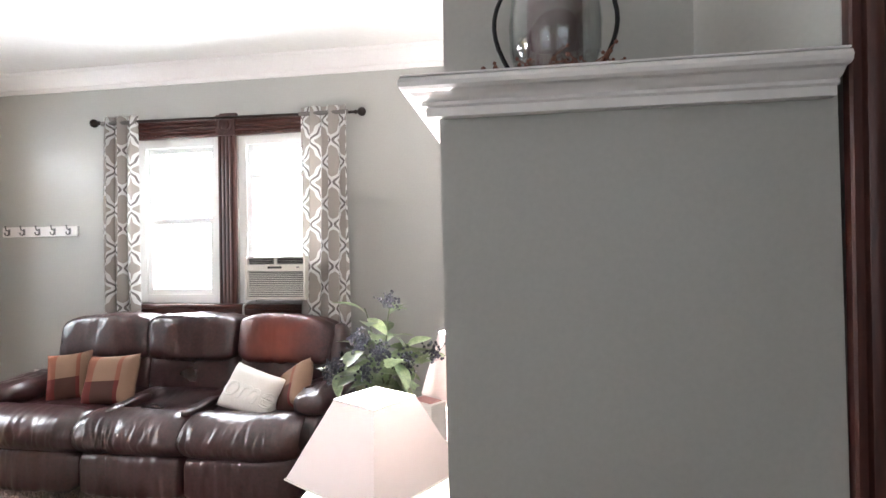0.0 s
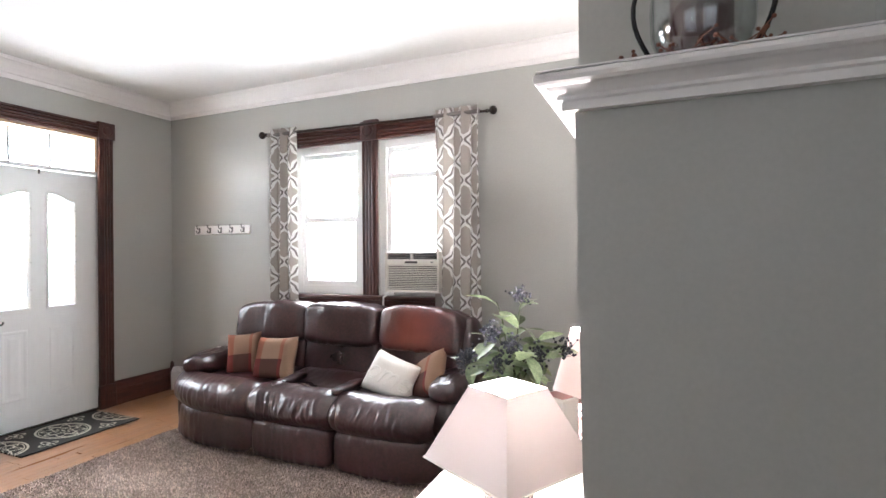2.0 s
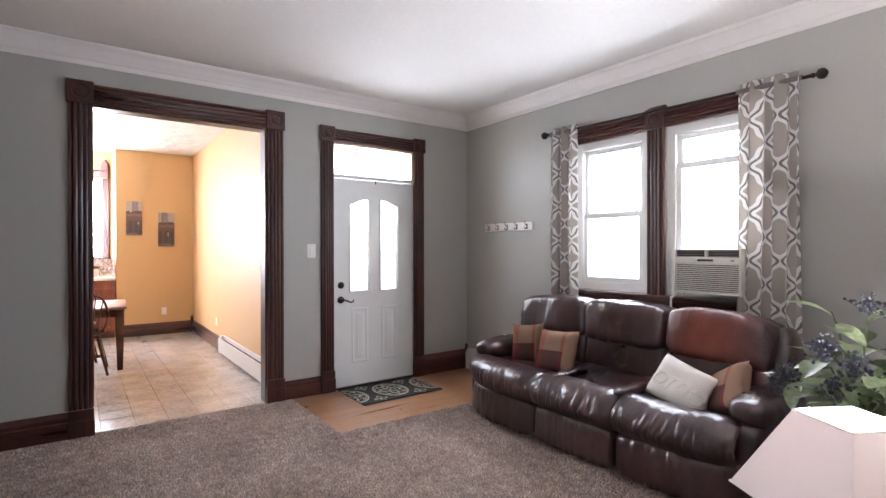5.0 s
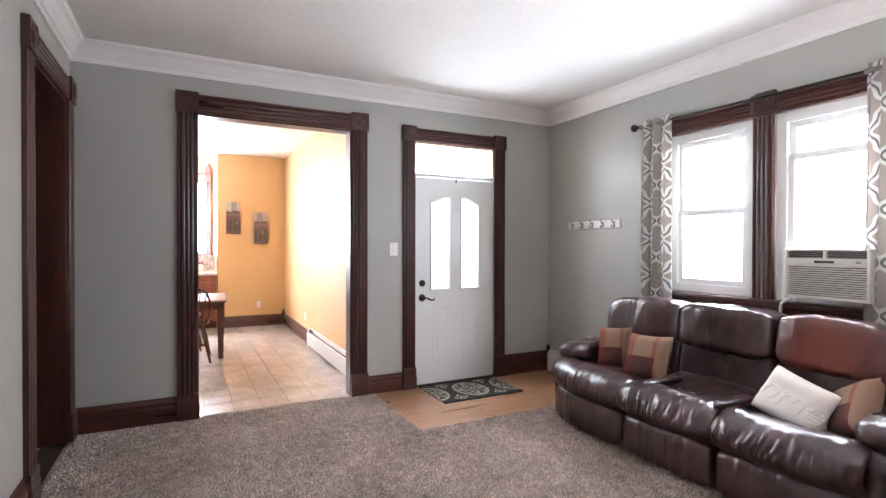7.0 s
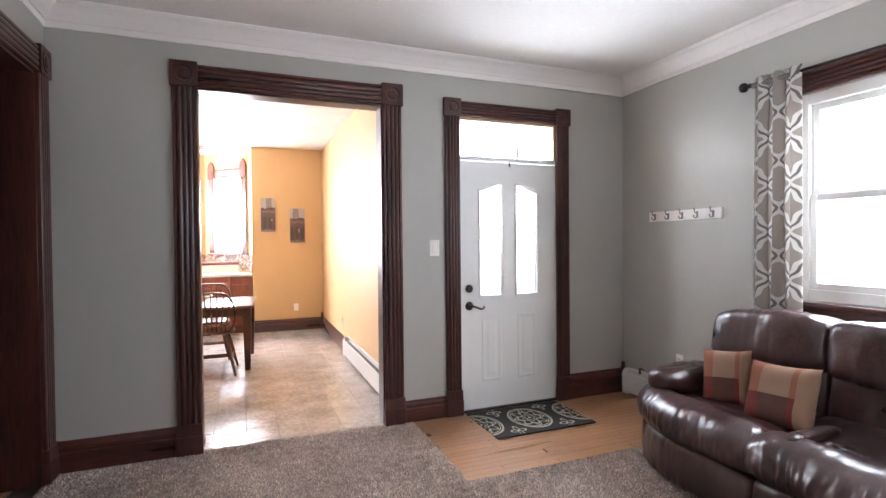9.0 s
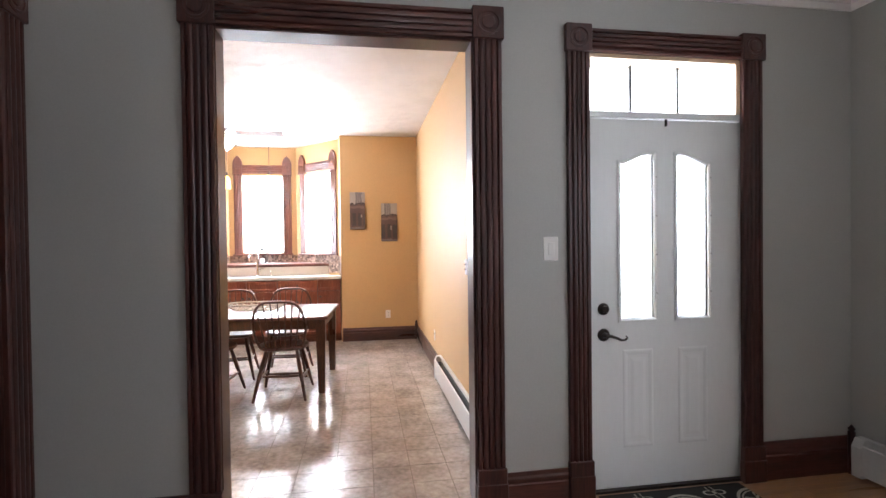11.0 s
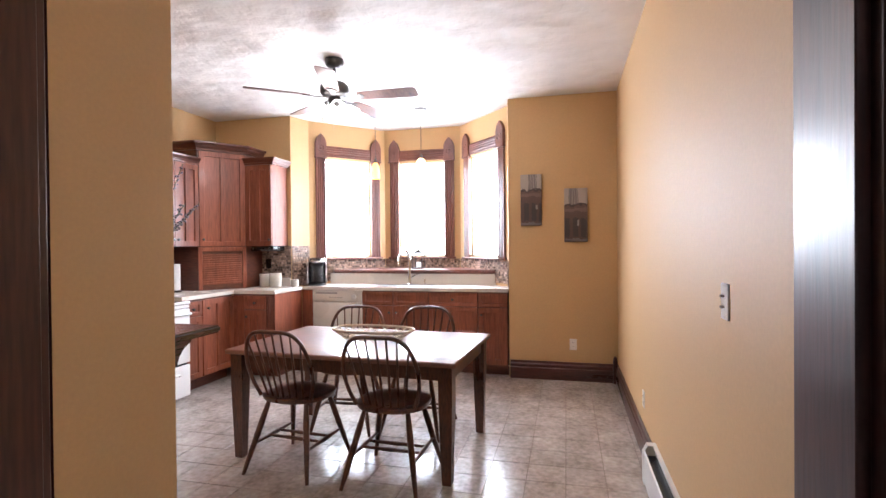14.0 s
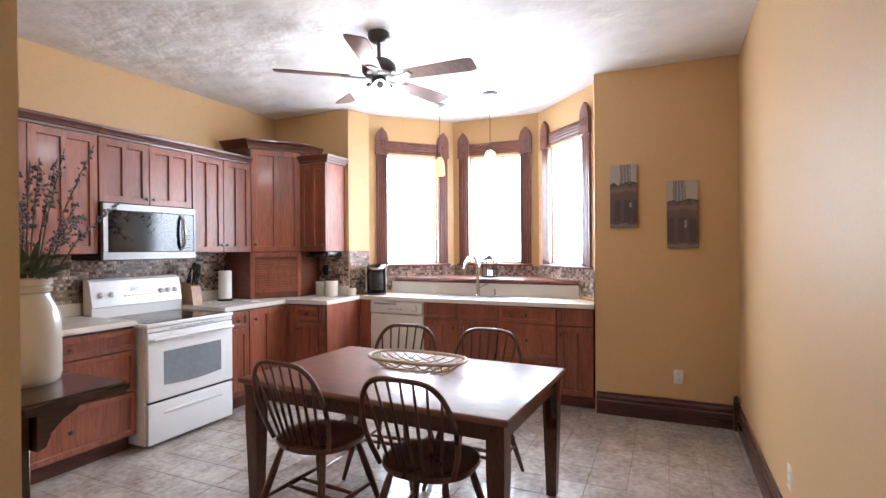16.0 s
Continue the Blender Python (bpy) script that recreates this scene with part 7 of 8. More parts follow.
def sill_lantern():
    x, y, z = -9.95, -0.80, 1.12
    t = thing("small_lantern", x, y, z, "small dark metal lantern with a white candle on the ledge", "lantern")
    w = 0.062
    bm = B()
    box(bm, (x - w - 0.008, y - w - 0.008, z), (x + w + 0.008, y + w + 0.008, z + 0.014), bev=0.002)
    part("base", bm, dark_nickel, t)
    for a in (-1, 1):
        for b in (-1, 1):
            bm = B()
            box(bm, (x + a * w - 0.005, y + b * w - 0.005, z + 0.014), (x + a * w + 0.005, y + b * w + 0.005, z + 0.19))
            part("post", bm, dark_nickel, t)
    bm = B()
    rings(bm, [[(x + a * s, y + b * s, zz) for a, b in ((-1, -1), (1, -1), (1, 1), (-1, 1))] for s, zz in ((w + 0.012, z + 0.19), (w + 0.012, z + 0.198), (0.022, z + 0.235), (0.018, z + 0.245), (0.001, z + 0.25))])
    part("roof", bm, dark_nickel, t)
    bm = B()
    tube(bm, [(x, y + 0.02 * math.cos(k * math.pi / 8), z + 0.26 + 0.02 * math.sin(k * math.pi / 8)) for k in range(16)], 0.003, 6)
    part("ring", bm, dark_nickel, t)
    bm = B()
    lathe(bm, [(0.032, 0.014), (0.032, 0.08), (0.001, 0.082)], (x, y, z), 16)
    part("candle", bm, paper, t, "white candle")


sill_lantern()


# ---- table and chairs ----
TC = (-7.135, -0.356)
TROT = -3.2
TH = 0.737


def dining_table():
    t = thing("dining_table", 0, 0, 0, "reddish-brown wooden dining table with square tapered legs", "table")
    hx, hy = 0.505, 0.797
    bm = B()
    box(bm, (-hx, -hy, TH - 0.032), (hx, hy, TH), bev=0.010, seg=3)
    part("tabletop", bm, table_wood, t)
    for nm, a, b in (("apron", (-hx + 0.07, -hy + 0.05, TH - 0.125), (-hx + 0.09, hy - 0.05, TH - 0.033)), ("apron", (hx - 0.09, -hy + 0.05, TH - 0.125), (hx - 0.07, hy - 0.05, TH - 0.033)),
                     ("apron", (-hx + 0.07, -hy + 0.05, TH - 0.125), (hx - 0.07, -hy + 0.07, TH - 0.033)), ("apron", (-hx + 0.07, hy - 0.07, TH - 0.125), (hx - 0.07, hy - 0.05, TH - 0.033))):
        bm = B()
        box(bm, a, b)
        part(nm, bm, chair_wood, t)
    for sx in (-1, 1):
        for sy in (-1, 1):
            bm = B()
            x, y = sx * (hx - 0.07), sy * (hy - 0.07)
            rings(bm, [[(x + a * s, y + b * s, z) for a, b in ((-1, -1), (1, -1), (1, 1), (-1, 1))] for s, z in ((0.026, 0.004), (0.028, 0.01), (0.042, 0.50), (0.042, TH - 0.033))])
            part("leg", bm, chair_wood, t)
    t.matrix_basis = pose(TC[0], TC[1], 0, 0, 0, TROT)
    return t


dining_table()


def windsor_chair():
    """Hoop-back chair at the origin; the back stands at +x."""
    t = thing("windsor_chair", 0, 0, 0, "dark brown wooden hoop-back spindle chair at the dining table", "chair", "chairs round the dining table")
    sz = 0.44
    bm = B()
    n = 40

    def outline(s, z, dish=0.0):
        lp = []
        for k in range(n):
            a = 2 * math.pi * k / n
            cx, sy = math.cos(a), math.sin(a)
            rx = 0.205 if cx > 0 else 0.215
            ry = 0.225 - 0.03 * max(0, cx) ** 2
            lp.append((s * rx * math.copysign(abs(cx) ** 0.75, cx), s * ry * math.copysign(abs(sy) ** 0.8, sy), z - dish * (1 - s)))
        return lp
    rings(bm, [outline(0.86, sz - 0.004), outline(0.97, sz + 0.004), outline(1.0, sz + 0.018), outline(0.985, sz + 0.032), outline(0.93, sz + 0.036), outline(0.6, sz + 0.030), outline(0.25, sz + 0.024), outline(0.02, sz + 0.023)])
    part("seat", bm, chair_wood, t)
    feet = {}
    for sx in (-1, 1):
        for sy in (-1, 1):
            top = Vector((sx * 0.125, sy * 0.135, sz + 0.004))
            foot = Vector((sx * (0.265 if sx > 0 else 0.245), sy * 0.23, 0.002))
            feet[sx, sy] = (top, foot)
            bm = B()
            prof = [(0, 0.013), (0.10, 0.016), (0.32, 0.020), (0.45, 0.0185), (0.48, 0.021), (0.51, 0.0185), (0.75, 0.016), (1, 0.0115)]
            tube(bm, [top.lerp(foot, f) for f, _ in prof], [r for _, r in prof], 10)
            part("leg", bm, chair_wood, t)
    mids = {}
    for sy in (-1, 1):
        a, b = feet[-1, sy], feet[1, sy]
        p, q = a[0].lerp(a[1], 0.60), b[0].lerp(b[1], 0.60)
        bm = B()
        tube(bm, [p, p.lerp(q, 0.3), p.lerp(q, 0.5), p.lerp(q, 0.7), q], [0.008, 0.011, 0.015, 0.011, 0.008], 8)
        part("side_stretcher", bm, chair_wood, t)
        mids[sy] = (p.lerp(q, 0.38), p.lerp(q, 0.62))
    for k in (0, 1):
        bm = B()
        p, q = mids[-1][k], mids[1][k]
        tube(bm, [p, p.lerp(q, 0.3), p.lerp(q, 0.5), p.lerp(q, 0.7), q], [0.008, 0.011, 0.013, 0.011, 0.008], 8)
        part("cross_stretcher", bm, chair_wood, t)
    H = 0.432

    def hoop(a):
        """Point of the bow, a from 0 to pi."""
        s, c = math.sin(a), math.cos(a)
        z = H * s ** 0.72
        k = min(1.0, z / H / 0.6)
        y = 0.243 * math.copysign(abs(c) ** 0.48, c) * (0.76 + 0.24 * k * (2 - k))
        return Vector((0.145 + 0.135 * z / H, y, sz + 0.03 + z))
    bm = B()
    tube(bm, [hoop(math.pi * k / 32) for k in range(33)], 0.0125, 10)
    part("bow", bm, chair_wood, t)
    for k in range(7):
        y = (k - 3) / 3 * 0.142
        best = min((hoop(math.pi * j / 200) for j in range(1, 200)), key=lambda p: abs(p.y - y * 1.34) + (0 if p.z > sz + 0.2 else 1))
        foot = Vector((0.165 - 0.02 * abs(k - 3) / 3, y * 0.92, sz + 0.03))
        bm = B()
        tube(bm, [foot, foot.lerp(best, 0.35), best], [0.0065, 0.0085, 0.0055], 8)
        part("spindle", bm, chair_wood, t)
    return t


ch = windsor_chair()
ch.matrix_basis = pose(-6.75, -0.672, 0, 0, 0, -5)
copy_thing(ch, pose(-6.71, -0.003, 0, 0, 0, -2))
copy_thing(ch, pose(-7.47, -0.645, 0, 0, 0, 186))
copy_thing(ch, pose(-7.51, -0.085, 0, 0, 0, 178))


def bread_basket():
    t = thing("bread_basket", -7.27, -0.36, TH, "shallow oval woven cane basket on the table", "basket")
    rx, ry = 0.155, 0.31
    M = Matrix.Translation((-7.27, -0.36, TH)) @ pose(0, 0, 0, 0, 0, TROT)
    bm = B()

    def ring(s, z, n=44):
        return [M @ Vector((rx * s * math.copysign(abs(math.cos(2 * math.pi * k / n)) ** 0.75, math.cos(2 * math.pi * k / n)),
                            ry * s * math.copysign(abs(math.sin(2 * math.pi * k / n)) ** 0.75, math.sin(2 * math.pi * k / n)), z)) for k in range(n)]
    r = ring(1.0, 0.062)
    tube(bm, r + [r[0]], 0.010, 8)
    part("rim", bm, basket_cane, t)
    bm = B()
    for s, z in ((0.70, 0.006), (0.5, 0.004), (0.3, 0.004)):
        r = ring(s, z)
        tube(bm, r + [r[0]], 0.004, 6)
    for k in range(8):
        y = -0.2 + k * 0.057
        box(bm, (-0.10, y, 0.001), (0.10, y + 0.03, 0.004), M)
    part("floor_weave", bm, basket_cane, t)
    lo, hi = ring(0.72, 0.006), ring(1.0, 0.060)
    for k in range(44):
        a, b = lo[k], hi[(k + 3 * (1 if k % 2 else -1)) % 44]
        bm = B()
        tube(bm, [a, a.lerp(b, 0.5) + Vector((0, 0, -0.008)), b], 0.0038, 5)
        part("stave", bm, basket_cane, t)


bread_basket()


# ---- ceiling fan and pendants ----
def ceiling_fan():
    cx, cy = -7.63, -0.825
    t = thing("ceiling_fan", cx, cy, KZ, "five-blade ceiling fan with brown blades and a lit lamp cluster", "ceiling fan")
    bm = B()
    lathe(bm, [(0.075, 0.0), (0.078, -0.02), (0.07, -0.05), (0.045, -0.068), (0.014, -0.072), (0.014, -0.18), (0.03, -0.185)], (cx, cy, KZ), 24)
    part("canopy", bm, dark_nickel, t, "dark pewter canopy and rod")
    bm = B()
    lathe(bm, [(0.03, -0.15), (0.085, -0.165), (0.115, -0.19), (0.120, -0.215), (0.118, -0.25), (0.095, -0.275), (0.05, -0.285)], (cx, cy, KZ - 0.03), 28)
    part("motor", bm, dark_nickel, t, "pewter motor housing")
    bm = B()
    lathe(bm, [(0.05, -0.283), (0.055, -0.31), (0.048, -0.34), (0.02, -0.355), (0.001, -0.357)], (cx, cy, KZ - 0.03), 20)
    part("light_hub", bm, dark_nickel, t)
    for k in range(5):
        a = radians(20 + 72 * k)
        M = Matrix.Translation((cx, cy, KZ - 0.315)) @ pose(0, 0, 0, 0, 0, math.degrees(a)) @ pose(0, 0, 0, -12, 0, 0)
        bm = B()
        pts = [(0.20, -0.058), (0.30, -0.064), (0.62, -0.075), (0.665, -0.070), (0.68, -0.050), (0.68, 0.050), (0.665, 0.070), (0.62, 0.075), (0.30, 0.064), (0.20, 0.058)]
        prism(bm, [(x, y, -0.003) for x, y in pts], (0, 0, 0.006), M @ Matrix.Diagonal((1.04, 1, 1, 1)))
        part("blade", bm, fan_blade, t, "brown wood blade")
        bm = B()
        prism(bm, [(0.09, -0.016, -0.010), (0.17, -0.020, -0.010), (0.24, -0.045, -0.009), (0.26, 0.0, -0.009), (0.24, 0.045, -0.009), (0.17, 0.020, -0.010), (0.09, 0.016, -0.010)], (0, 0, 0.006), M)
        part("blade_iron", bm, dark_nickel, t)
    for k in range(4):
        a = radians(35 + 90 * k)
        R = Matrix.Translation((cx + 0.075 * math.cos(a), cy + 0.075 * math.sin(a), KZ - 0.375)) @ pose(0, 0, 0, 0, 0, math.degrees(a)) @ pose(0, 0, 0, 0, 130, 0)
        bm = B()
        lathe(bm, [(0.018, -0.02), (0.018, 0.02), (0.028, 0.028)], (0, 0, 0), 14, R)
        arm = part("lamp_arm", bm, dark_nickel, t)
        bm = B()
        prof = [(0.026, 0.02), (0.045, 0.045), (0.055, 0.08), (0.066, 0.115)]
        rings(bm, [[R @ Vector((r * math.cos(j * math.pi / 10), r * math.sin(j * math.pi / 10), z)) for j in range(20)] for r, z in prof], cap=False)
        sh = part("glass_shade", bm, frosted, arm, "glowing frosted glass shade")
        sh.visible_shadow = False
    bm = B()
    tube(bm, [(cx + 0.02, cy, KZ - 0.38), (cx + 0.02, cy, KZ - 0.58)], 0.0015, 5)
    part("pull_chain", bm, chrome, t)
    bulb(cx, cy, KZ - 0.50, FAN_W, 0.08, (1.0, 0.96, 0.91))


fan_blade = pm("fan_blade", (0.09, 0.036, 0.024), 0.3, 0.3, 3, 24, 0.05, stretch=(0.6, 4, 4), col2=(0.14, 0.06, 0.04))
ceiling_fan()


def pendant(x, y, z_shade, h, r, material, watts, label):
    t = thing("pendant_lamp", x, y, KZ, label, "pendant lamp", "pendant lamps over the sink")
    bm = B()
    lathe(bm, [(0.075, 0), (0.076, -0.008), (0.06, -0.018), (0.035, -0.024), (0.010, -0.030)], (x, y, KZ), 24)
    part("canopy", bm, dark_nickel, t, "dark pewter canopy")
    bm = B()
    tube(bm, [(x, y, KZ - 0.02), (x, y, z_shade + h + 0.05)], 0.0035, 6)
    part("cord", bm, dark_nickel, t)
    bm = B()
    lathe(bm, [(0.016, h - 0.005), (0.020, h + 0.01), (0.014, h + 0.05), (0.006, h + 0.06)], (x, y, z_shade), 14)
    part("socket", bm, dark_nickel, t)
    bm = B()
    prof = [(r, 0), (r * 1.0, h * 0.4), (r * 0.92, h * 0.75), (r * 0.6, h * 0.92), (0.018, h)]
    rings(bm, [[(x + q * math.cos(j * math.pi / 12), y + q * math.sin(j * math.pi / 12), z_shade + z) for j in range(24)] for q, z in prof], cap=False)
    s = part("glass_shade", bm, material, t, "glowing amber glass shade")
    s.visible_shadow = False
    bulb(x, y, z_shade + h * 0.5, watts, 0.02, (1.0, 0.78, 0.45))


pendant(-9.42, -1.17, 2.215, 0.19, 0.048, amber, 1.2, "pendant lamp with a lit amber glass cylinder")
pendant(-9.27, -0.56, 2.275, 0.13, 0.055, amber_pale, 1.2, "pendant lamp with a lit pale amber bell glass")


# ---- pictures and plates ----
def painting(u0, u1, z0, z1, label):
    t = thing("painting", KW_X, (u0 + u1) / 2, z0, label, "painting", "pair of paintings")
    bm = B()
    box(bm, (u0, z0, 0.001), (u1, z1, 0.035), MKW, bev=0.003)
    ob = part("canvas", bm, painted_canvas, t)
    uv_box(ob.data, lambda p: ((p.y + (u1 - u0) / 2) / (u1 - u0), p.z / (z1 - z0)))


painting(0.572, 0.79, 1.612, 2.15, "tall narrow canvas of a grey and brown street front")
painting(1.018, 1.25, 1.438, 1.99, "tall narrow canvas of a grey and dull red street front")
wall_plate("light_switch", MKN, -5.60, 1.225, "cream double switch plate on the kitchen wall", "toggle", w=0.075, h=0.12)
wall_plate("outlet", frame_on((0, KS_Y + 0.008, 0), (-1, 0, 0), (0, 1, 0)), 8.068, 1.243, "black wall outlet on the mosaic behind the stove", "outlet", "backsplash outlets", finish=black_plastic)
wall_plate("outlet", frame_on((KW_X + 0.008, 0, 0), (0, 1, 0), (1, 0, 0)), -2.44, 1.213, "black wall outlet on the mosaic beside the bay", "outlet", "backsplash outlets", finish=black_plastic)
wall_plate("outlet", MKW, 1.10, 0.375, "cream wall outlet on the kitchen wall", "outlet", "kitchen outlets")
wall_plate("outlet", MKN, -7.40, 0.365, "cream wall outlet above the baseboard heater", "outlet", "kitchen outlets")
def under_cabinet_unit():
    # Dark box of unknown use; its display and dials are invented.
    t = thing("under_cabinet_radio", -9.0, -2.35, UZ0, "slim black unit mounted under the narrow cabinet", "radio")
    bm = B()
    box(bm, (-9.12, -2.50, UZ0 - 0.058), (-8.88, -2.21, UZ0 - 0.001), bev=0.008, seg=2)
    part("body", bm, black_plastic, t)
    bm = B()
    box(bm, (-8.881, -2.42, UZ0 - 0.040), (-8.877, -2.32, UZ0 - 0.020), bev=0.001)
    part("display", bm, black_glass, t)
    for y in (-2.47, -2.25):
        bm = B()
        lathe(bm, [(0.013, 0), (0.013, 0.010), (0.010, 0.014), (0.001, 0.015)], (0, 0, 0), 14, Matrix.Translation((-8.88, y, UZ0 - 0.03)) @ pose(0, 0, 0, 0, 90, 0))
        part("dial", bm, dark_nickel, t)


under_cabinet_unit()


def heater_valve():
    x, y, z = -4.10, 3.585, 0.2355
    t = thing("heater_valve", x, y, z, "small brass-grey shut-off valve with a lever on the heater's end", "valve")
    bm = B()
    lathe(bm, [(0.014, 0), (0.014, 0.012), (0.010, 0.016), (0.010, 0.034), (0.015, 0.036), (0.015, 0.048), (0.001, 0.050)], (x, y, z), 14)
    part("stem", bm, dark_nickel, t)
    bm = B()
    tube(bm, [(x, y, z + 0.052), (x + 0.03, y - 0.012, z + 0.056), (x + 0.065, y - 0.02, z + 0.052)], [0.006, 0.0055, 0.005], 8)
    part("lever", bm, bronze, t)


heater_valve()
bm = B()
tube(bm, [(-5.12, KN_Y, 0.36), (-5.12, KN_Y - 0.05, 0.36)], 0.008, 8)
lathe(bm, [(0.016, 0), (0.018, 0.006), (0.010, 0.012), (0.009, 0.02)], (0, 0, 0), 12, Matrix.Translation((-5.12, KN_Y, 0.36)) @ pose(0, 0, 0, 90, 0, 0))
single("valve", bm, chrome, "small chrome pipe valve on the wall", "valve", base=(-5.12, KN_Y, 0.36))


# ---- bar shelf with a crock of lavender ----
def bar_shelf():
    t = thing("bar_shelf", -5.33, -0.5, 0, "dark wooden narrow bar-height shelf table at the wall's end", "shelf")
    bm = B()
    prof = [(-5.435, -0.238), (-5.193, -0.238), (-5.193, -0.80), (-5.435, -0.80)]
    prism(bm, [(x, y, 1.095) for x, y in prof], (0, 0, 0.028))
    bmesh.ops.bevel(bm, geom=list(bm.edges), offset=0.008, segments=3, affect="EDGES")
    part("tabletop", bm, console_wood, t)
    bm = B()
    prism(bm, [(-5.25, -0.29, 1.094), (-5.345, -0.29, 1.094), (-5.335, -0.29, 1.075), (-5.305, -0.29, 1.06), (-5.28, -0.29, 1.035), (-5.268, -0.29, 1.005), (-5.25, -0.29, 1.0)], (0, -0.03, 0))
    part("bracket", bm, console_wood, t, "curved bracket")
    for y in (-0.335, -0.76):
        bm = B()
        box(bm, (-5.25, y - 0.02, 0), (-5.208, y + 0.02, 1.094), bev=0.003)
        part("post", bm, console_wood, t)


bar_shelf()


def lavender_crock():
    cx, cy, z = -5.315, -0.472, 1.123
    t = thing("lavender_crock", cx, cy, z, "cream glazed milk-can crock filled with dried lavender", "vase")
    bm = B()
    lathe(bm, [(0.070, 0), (0.076, 0.006), (0.078, 0.02), (0.078, 0.15), (0.072, 0.185), (0.056, 0.215), (0.054, 0.225), (0.060, 0.230), (0.060, 0.240), (0.055, 0.243), (0.060, 0.248), (0.061, 0.262), (0.056, 0.266), (0.050, 0.262), (0.050, 0.2)], (cx, cy, z), 32)
    part("crock", bm, ceramic, t)
    rng = random.Random(11)
    for k in range(17):
        an = rng.uniform(0, 2 * math.pi)
        lean = rng.uniform(0.05, 0.20)
        h = rng.uniform(0.36, 0.60)
        p = Vector((cx + 0.02 * math.cos(an), cy + 0.02 * math.sin(an), z + 0.2))
        q = p + Vector((lean * math.cos(an), lean * math.sin(an), h - 0.16))
        m = p.lerp(q, 0.5) + Vector((0, 0, 0.03))
        bm = B()
        tube(bm, [p, m, q], [0.0022, 0.002, 0.0015], 5)
        st = part("stalk", bm, dry_green, t)
        bm = B()
        for j in range(12):
            f = 0.45 + 0.55 * j / 12
            c = (m.lerp(q, (f - 0.5) * 2) if f > 0.5 else p.lerp(m, f * 2))
            for s in range(3):
                bmesh.ops.create_icosphere(bm, subdivisions=1, radius=rng.uniform(0.003, 0.0055), matrix=Matrix.Translation(c + Vector((rng.gauss(0, 0.0055), rng.gauss(0, 0.0055), rng.gauss(0, 0.003)))))
        part("flower_spike", bm, lavender, st, "dried purple buds")
    me = None
    for k in range(46):
        an, r = rng.uniform(0, 2 * math.pi), rng.uniform(0.0, 0.035)
        if me is None:
            bm = B()
            vs = [bm.verts.new(p) for p in ((0, 0, 0), (0.3, 0.10, 0.05), (0.7, 0.08, 0.02), (1, 0, -0.08), (0.7, -0.08, 0.02), (0.3, -0.10, 0.05))]
            bm.faces.new(vs)
            me = bpy.data.meshes.new("leaf")
            bm.to_mesh(me)
            bm.free()
            me.materials.append(dry_green)
        ob = new("leaf", me)
        ob.parent = t
        s = rng.uniform(0.05, 0.10)
        ob.matrix_basis = Matrix.LocRotScale(Vector((r * math.cos(an), r * math.sin(an), 0.24 + rng.uniform(0, 0.06))), Euler((rng.uniform(-1, 1), rng.uniform(-1.3, -0.1), an + rng.uniform(-0.6, 0.6))), (s, s, s))


lavender_crock()


# ---- mosaic, tiles and boards ----
def mosaic_field(name, M, u0, u1, z0, z1, label, p=0.0265):
    """Small glass tiles laid in offset courses, proud of the grout."""
    bm = B()
    box(bm, (u0, z0, 0.0005), (u1, z1, 0.004), M)
    t = single(name, bm, grout, label, "backsplash", "structure", smooth=0)
    rng = random.Random(int(u0 * 1000) + 7)
    verts, faces = [], []
    row = 0
    z = z0 + 0.002
    while z < z1 - 0.004:
        h = min(0.0225, z1 - 0.002 - z)
        u = u0 - (row % 3) * 0.013
        while u < u1:
            w = rng.choice((p, p, p * 1.6)) - 0.004
            a, b = max(u, u0 + 0.001), min(u + w, u1 - 0.001)
            if b - a > 0.004:
                k = len(verts)
                for q in ((a, z, 0.004), (b, z, 0.004), (b, z + h, 0.004), (a, z + h, 0.004), (a + 0.001, z + 0.001, 0.0075), (b - 0.001, z + 0.001, 0.0075), (b - 0.001, z + h - 0.001, 0.0075), (a + 0.001, z + h - 0.001, 0.0075)):
                    verts.append(M @ Vector(q))
                faces += [(k + 4, k + 5, k + 6, k + 7), (k, k + 1, k + 5, k + 4), (k + 1, k + 2, k + 6, k + 5), (k + 2, k + 3, k + 7, k + 6), (k + 3, k, k + 4, k + 7)]
            u += w + 0.004
        z += 0.0265
        row += 1
    me = bpy.data.meshes.new("mosaic_tiles")
    me.from_pydata([tuple(v) for v in verts], [], faces)
    me.materials.append(mosaic)
    ob = new("mosaic_tiles", me)
    ob.parent = t
    tagged(ob, "brown, tan and cream glass mosaic", kind="stuff")


mosaic_field("backsplash", frame_on((0, KS_Y, 0), (-1, 0, 0), (0, 1, 0)), 6.2, 8.50, CT + 0.10, UZ0, "brown glass mosaic backsplash behind the stove")
mosaic_field("backsplash", MKW, -2.53, -2.145, CT + 0.10, UZ0, "brown glass mosaic backsplash beside the bay")
for i in range(5):
    (x0, y0), (x1, y1) = BAY[i], BAY[i + 1]
    d = Vector((x1 - x0, y1 - y0, 0))
    out = Vector((0, 0, 1)).cross(d)
    out = out if out.x > 0 else -out
    zt = BAYZ[0] - 0.036
    if i == 4:
        zt = UZ0
    mosaic_field("backsplash", frame_on((x0, y0, 0), d, out), 0.006, d.length - 0.006, CT + (0.0 if i in (0, 4) else 0.03), zt, "brown and cream glass mosaic in the bay")


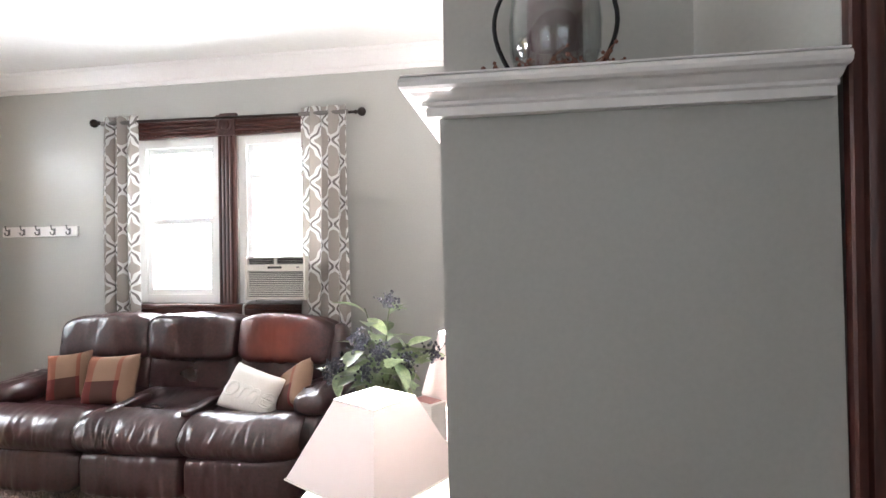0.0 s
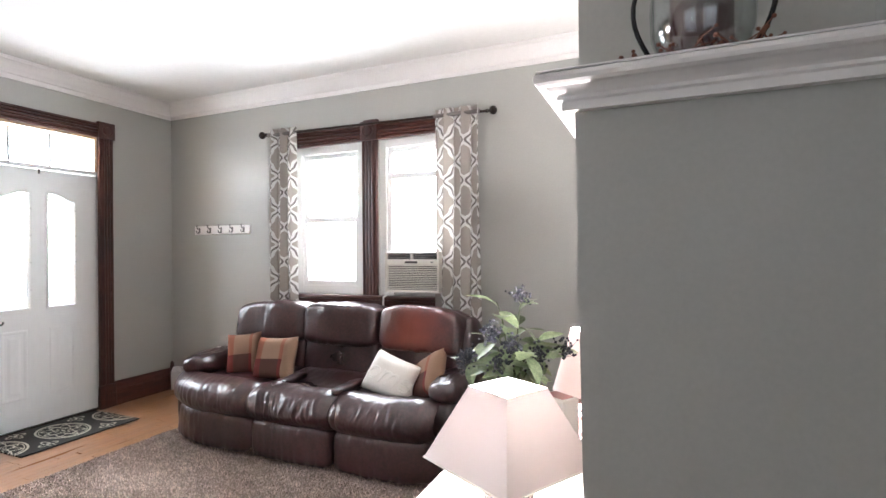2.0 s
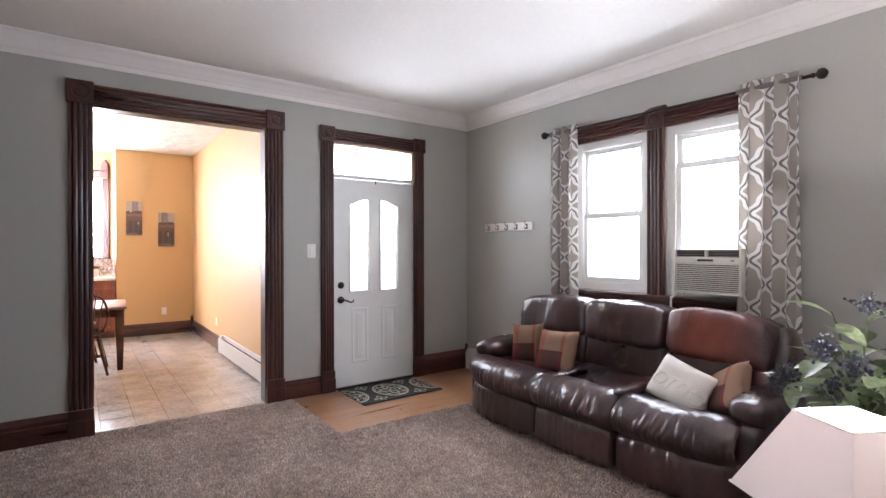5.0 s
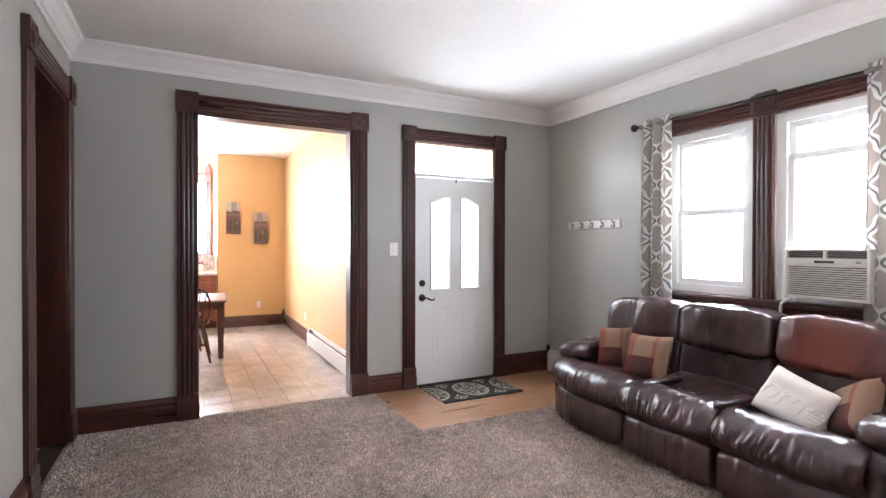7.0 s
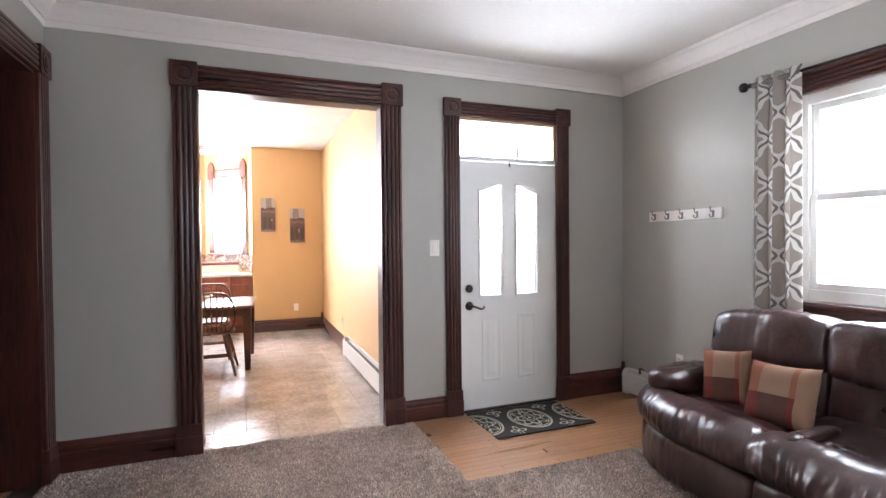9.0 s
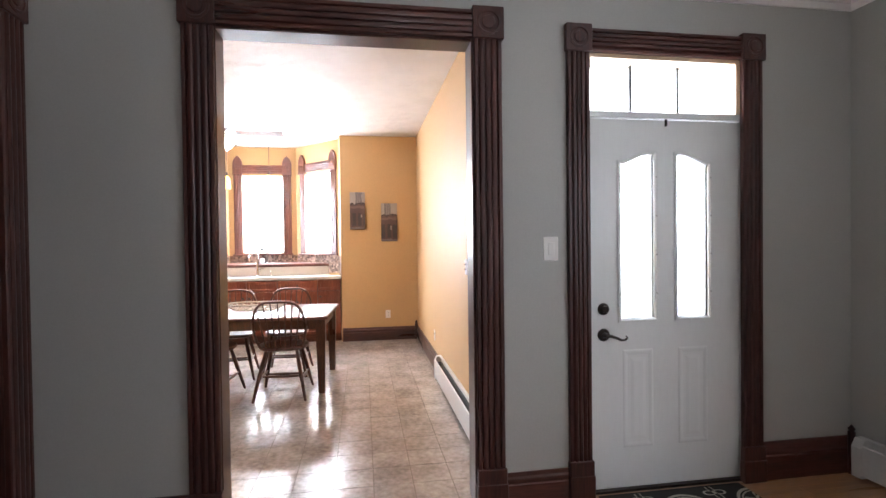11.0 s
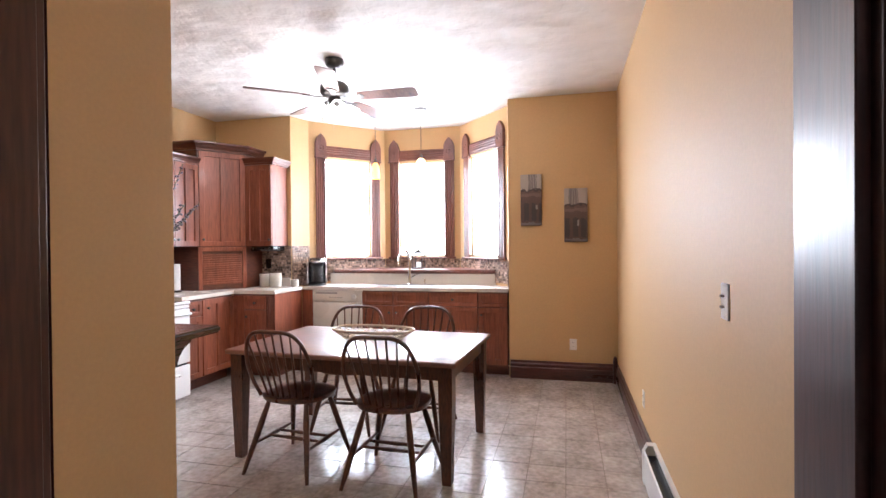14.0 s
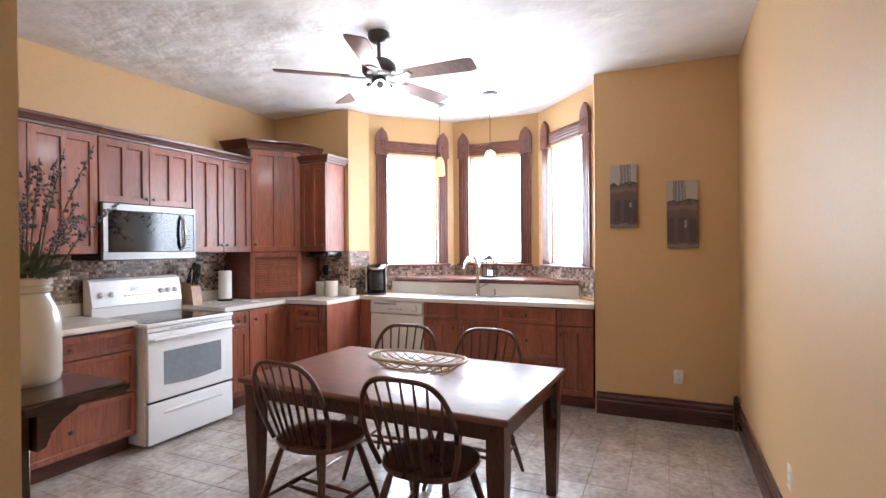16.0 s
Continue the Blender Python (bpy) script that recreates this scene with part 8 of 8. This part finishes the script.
def tiles():
    p = 0.2325
    g = 0.0035
    shapes = {}

    def piece(w, h):
        key = (round(w, 3), round(h, 3))
        if key not in shapes:
            bm = B()
            box(bm, (-w / 2, -h / 2, -0.008), (w / 2, h / 2, 0.0), bev=0.0018)
            me = bpy.data.meshes.new("tile")
            bm.to_mesh(me)
            bm.free()
            me.materials.append(floor_tile)
            shapes[key] = me
        return shapes[key]
    rest = B()
    count = 0
    rng = random.Random(21)
    y = 0.092 - 20 * p
    while y < KN_Y:
        a, b = max(y, KS_Y), min(y + p, KN_Y)
        x = -10.25 + 0.1725 - p
        if b - a > 0.03:
            while x < W_X - 0.03:
                c, d = max(x, -10.25), min(x + p, W_X - 0.03)
                if d - c > 0.03:
                    w, h = d - c - g, b - a - g
                    cx, cy = (c + d) / 2, (a + b) / 2
                    near = cy > -1.55 and cx > -9.2
                    if near and count < 300:
                        ob = new("tile", piece(w, h))
                        ob.parent = tile_floor
                        ob.location = (cx, cy, rng.uniform(-0.0004, 0.0004))
                        count += 1
                    elif cx > -9.3 and cy > -2.66 and not (cx < -8.5 and cy < -2.1):
                        box(rest, (cx - w / 2, cy - h / 2, -0.008), (cx + w / 2, cy + h / 2, 0.0))
                x += p
        y += p
    me = bpy.data.meshes.new("far_tiles")
    rest.to_mesh(me)
    rest.free()
    me.materials.append(floor_tile)
    ob = new("far_tiles", me)
    ob.parent = tile_floor
    tagged(ob, "brown-grey tiles beyond the table", kind="stuff")


def boards():
    rng = random.Random(4)
    w = 0.057
    x = WOOD[0]
    shared = {}
    while x < WOOD[1] - 0.01:
        y = WOOD[2] - rng.uniform(0, 0.7)
        while y < WOOD[3]:
            n = rng.choice((0.6, 0.8, 1.0))
            a, b = max(y, WOOD[2]), min(y + n, WOOD[3])
            if b - a > 0.04:
                key = (round(b - a, 2), round(min(w, WOOD[1] - x), 3))
                if key not in shared:
                    bm = B()
                    box(bm, (0, 0, -0.008), (key[1] - 0.001, b - a - 0.001, 0.0), bev=0.0012)
                    me = bpy.data.meshes.new("plank")
                    bm.to_mesh(me)
                    bm.free()
                    me.materials.append(oak_strip)
                    shared[key] = me
                ob = new("plank", shared[key])
                ob.parent = oak_floor
                ob.location = (x, a, 0)
            y += n
        x += w


tiles()
boards()


def carpet_tufts():
    """Short leaning yarn tufts over the part of the carpet that is walked past."""
    rng = np.random.default_rng(8)
    step = 0.0085
    xs, ys = np.arange(W_X + 0.03, 0.25, step), np.arange(S_Y + 0.03, 2.75, step)
    gx, gy = np.meshgrid(xs, ys)
    gx, gy = gx.ravel(), gy.ravel()
    keep = ~((gx < WOOD[1] + 0.01) & (gy > WOOD[2] - 0.01))
    keep &= ~((gx < W_X + 0.05) & ((gy < OP[0] + 0.02) | (gy > OP[1] - 0.02)))
    gx, gy = gx[keep], gy[keep]
    n = len(gx)
    gx = gx + rng.uniform(-0.004, 0.004, n)
    gy = gy + rng.uniform(-0.004, 0.004, n)
    a, lean, h = rng.uniform(0, 2 * np.pi, n), rng.uniform(0.0, 0.009, n), rng.uniform(0.006, 0.013, n)
    b = rng.uniform(0, 2 * np.pi, n)
    w = rng.uniform(0.0022, 0.0036, n)
    co = np.zeros((n, 4, 3))
    dx, dy = np.cos(a) * w, np.sin(a) * w
    lx, ly = np.cos(b) * lean, np.sin(b) * lean
    for k, (s, t, q) in enumerate(((-1, 0, 0), (1, 0, 0), (0.8, 1, 1), (-0.8, 1, 1))):
        co[:, k, 0], co[:, k, 1], co[:, k, 2] = gx + s * dx + t * lx, gy + s * dy + t * ly, 0.003 + q * h
    me = bpy.data.meshes.new("carpet_tufts")
    me.vertices.add(4 * n)
    me.vertices.foreach_set("co", co.ravel())
    me.loops.add(4 * n)
    me.loops.foreach_set("vertex_index", np.arange(4 * n))
    me.polygons.add(n)
    me.polygons.foreach_set("loop_start", np.arange(n) * 4)
    me.update(calc_edges=True)
    me.materials.append(tuft_yarn)
    ob = new("carpet_tufts", me)
    ob.parent = bpy.data.objects["carpet"]
    tagged(ob, "flecked taupe yarn tufts", kind="stuff")


tuft_yarn = pm("tuft_yarn", (0.46, 0.37, 0.32), 0.95, 0.2, 1.6, 12, 0, col2=(0.66, 0.56, 0.50), spec=0.1, island=0.45)
carpet_tufts()
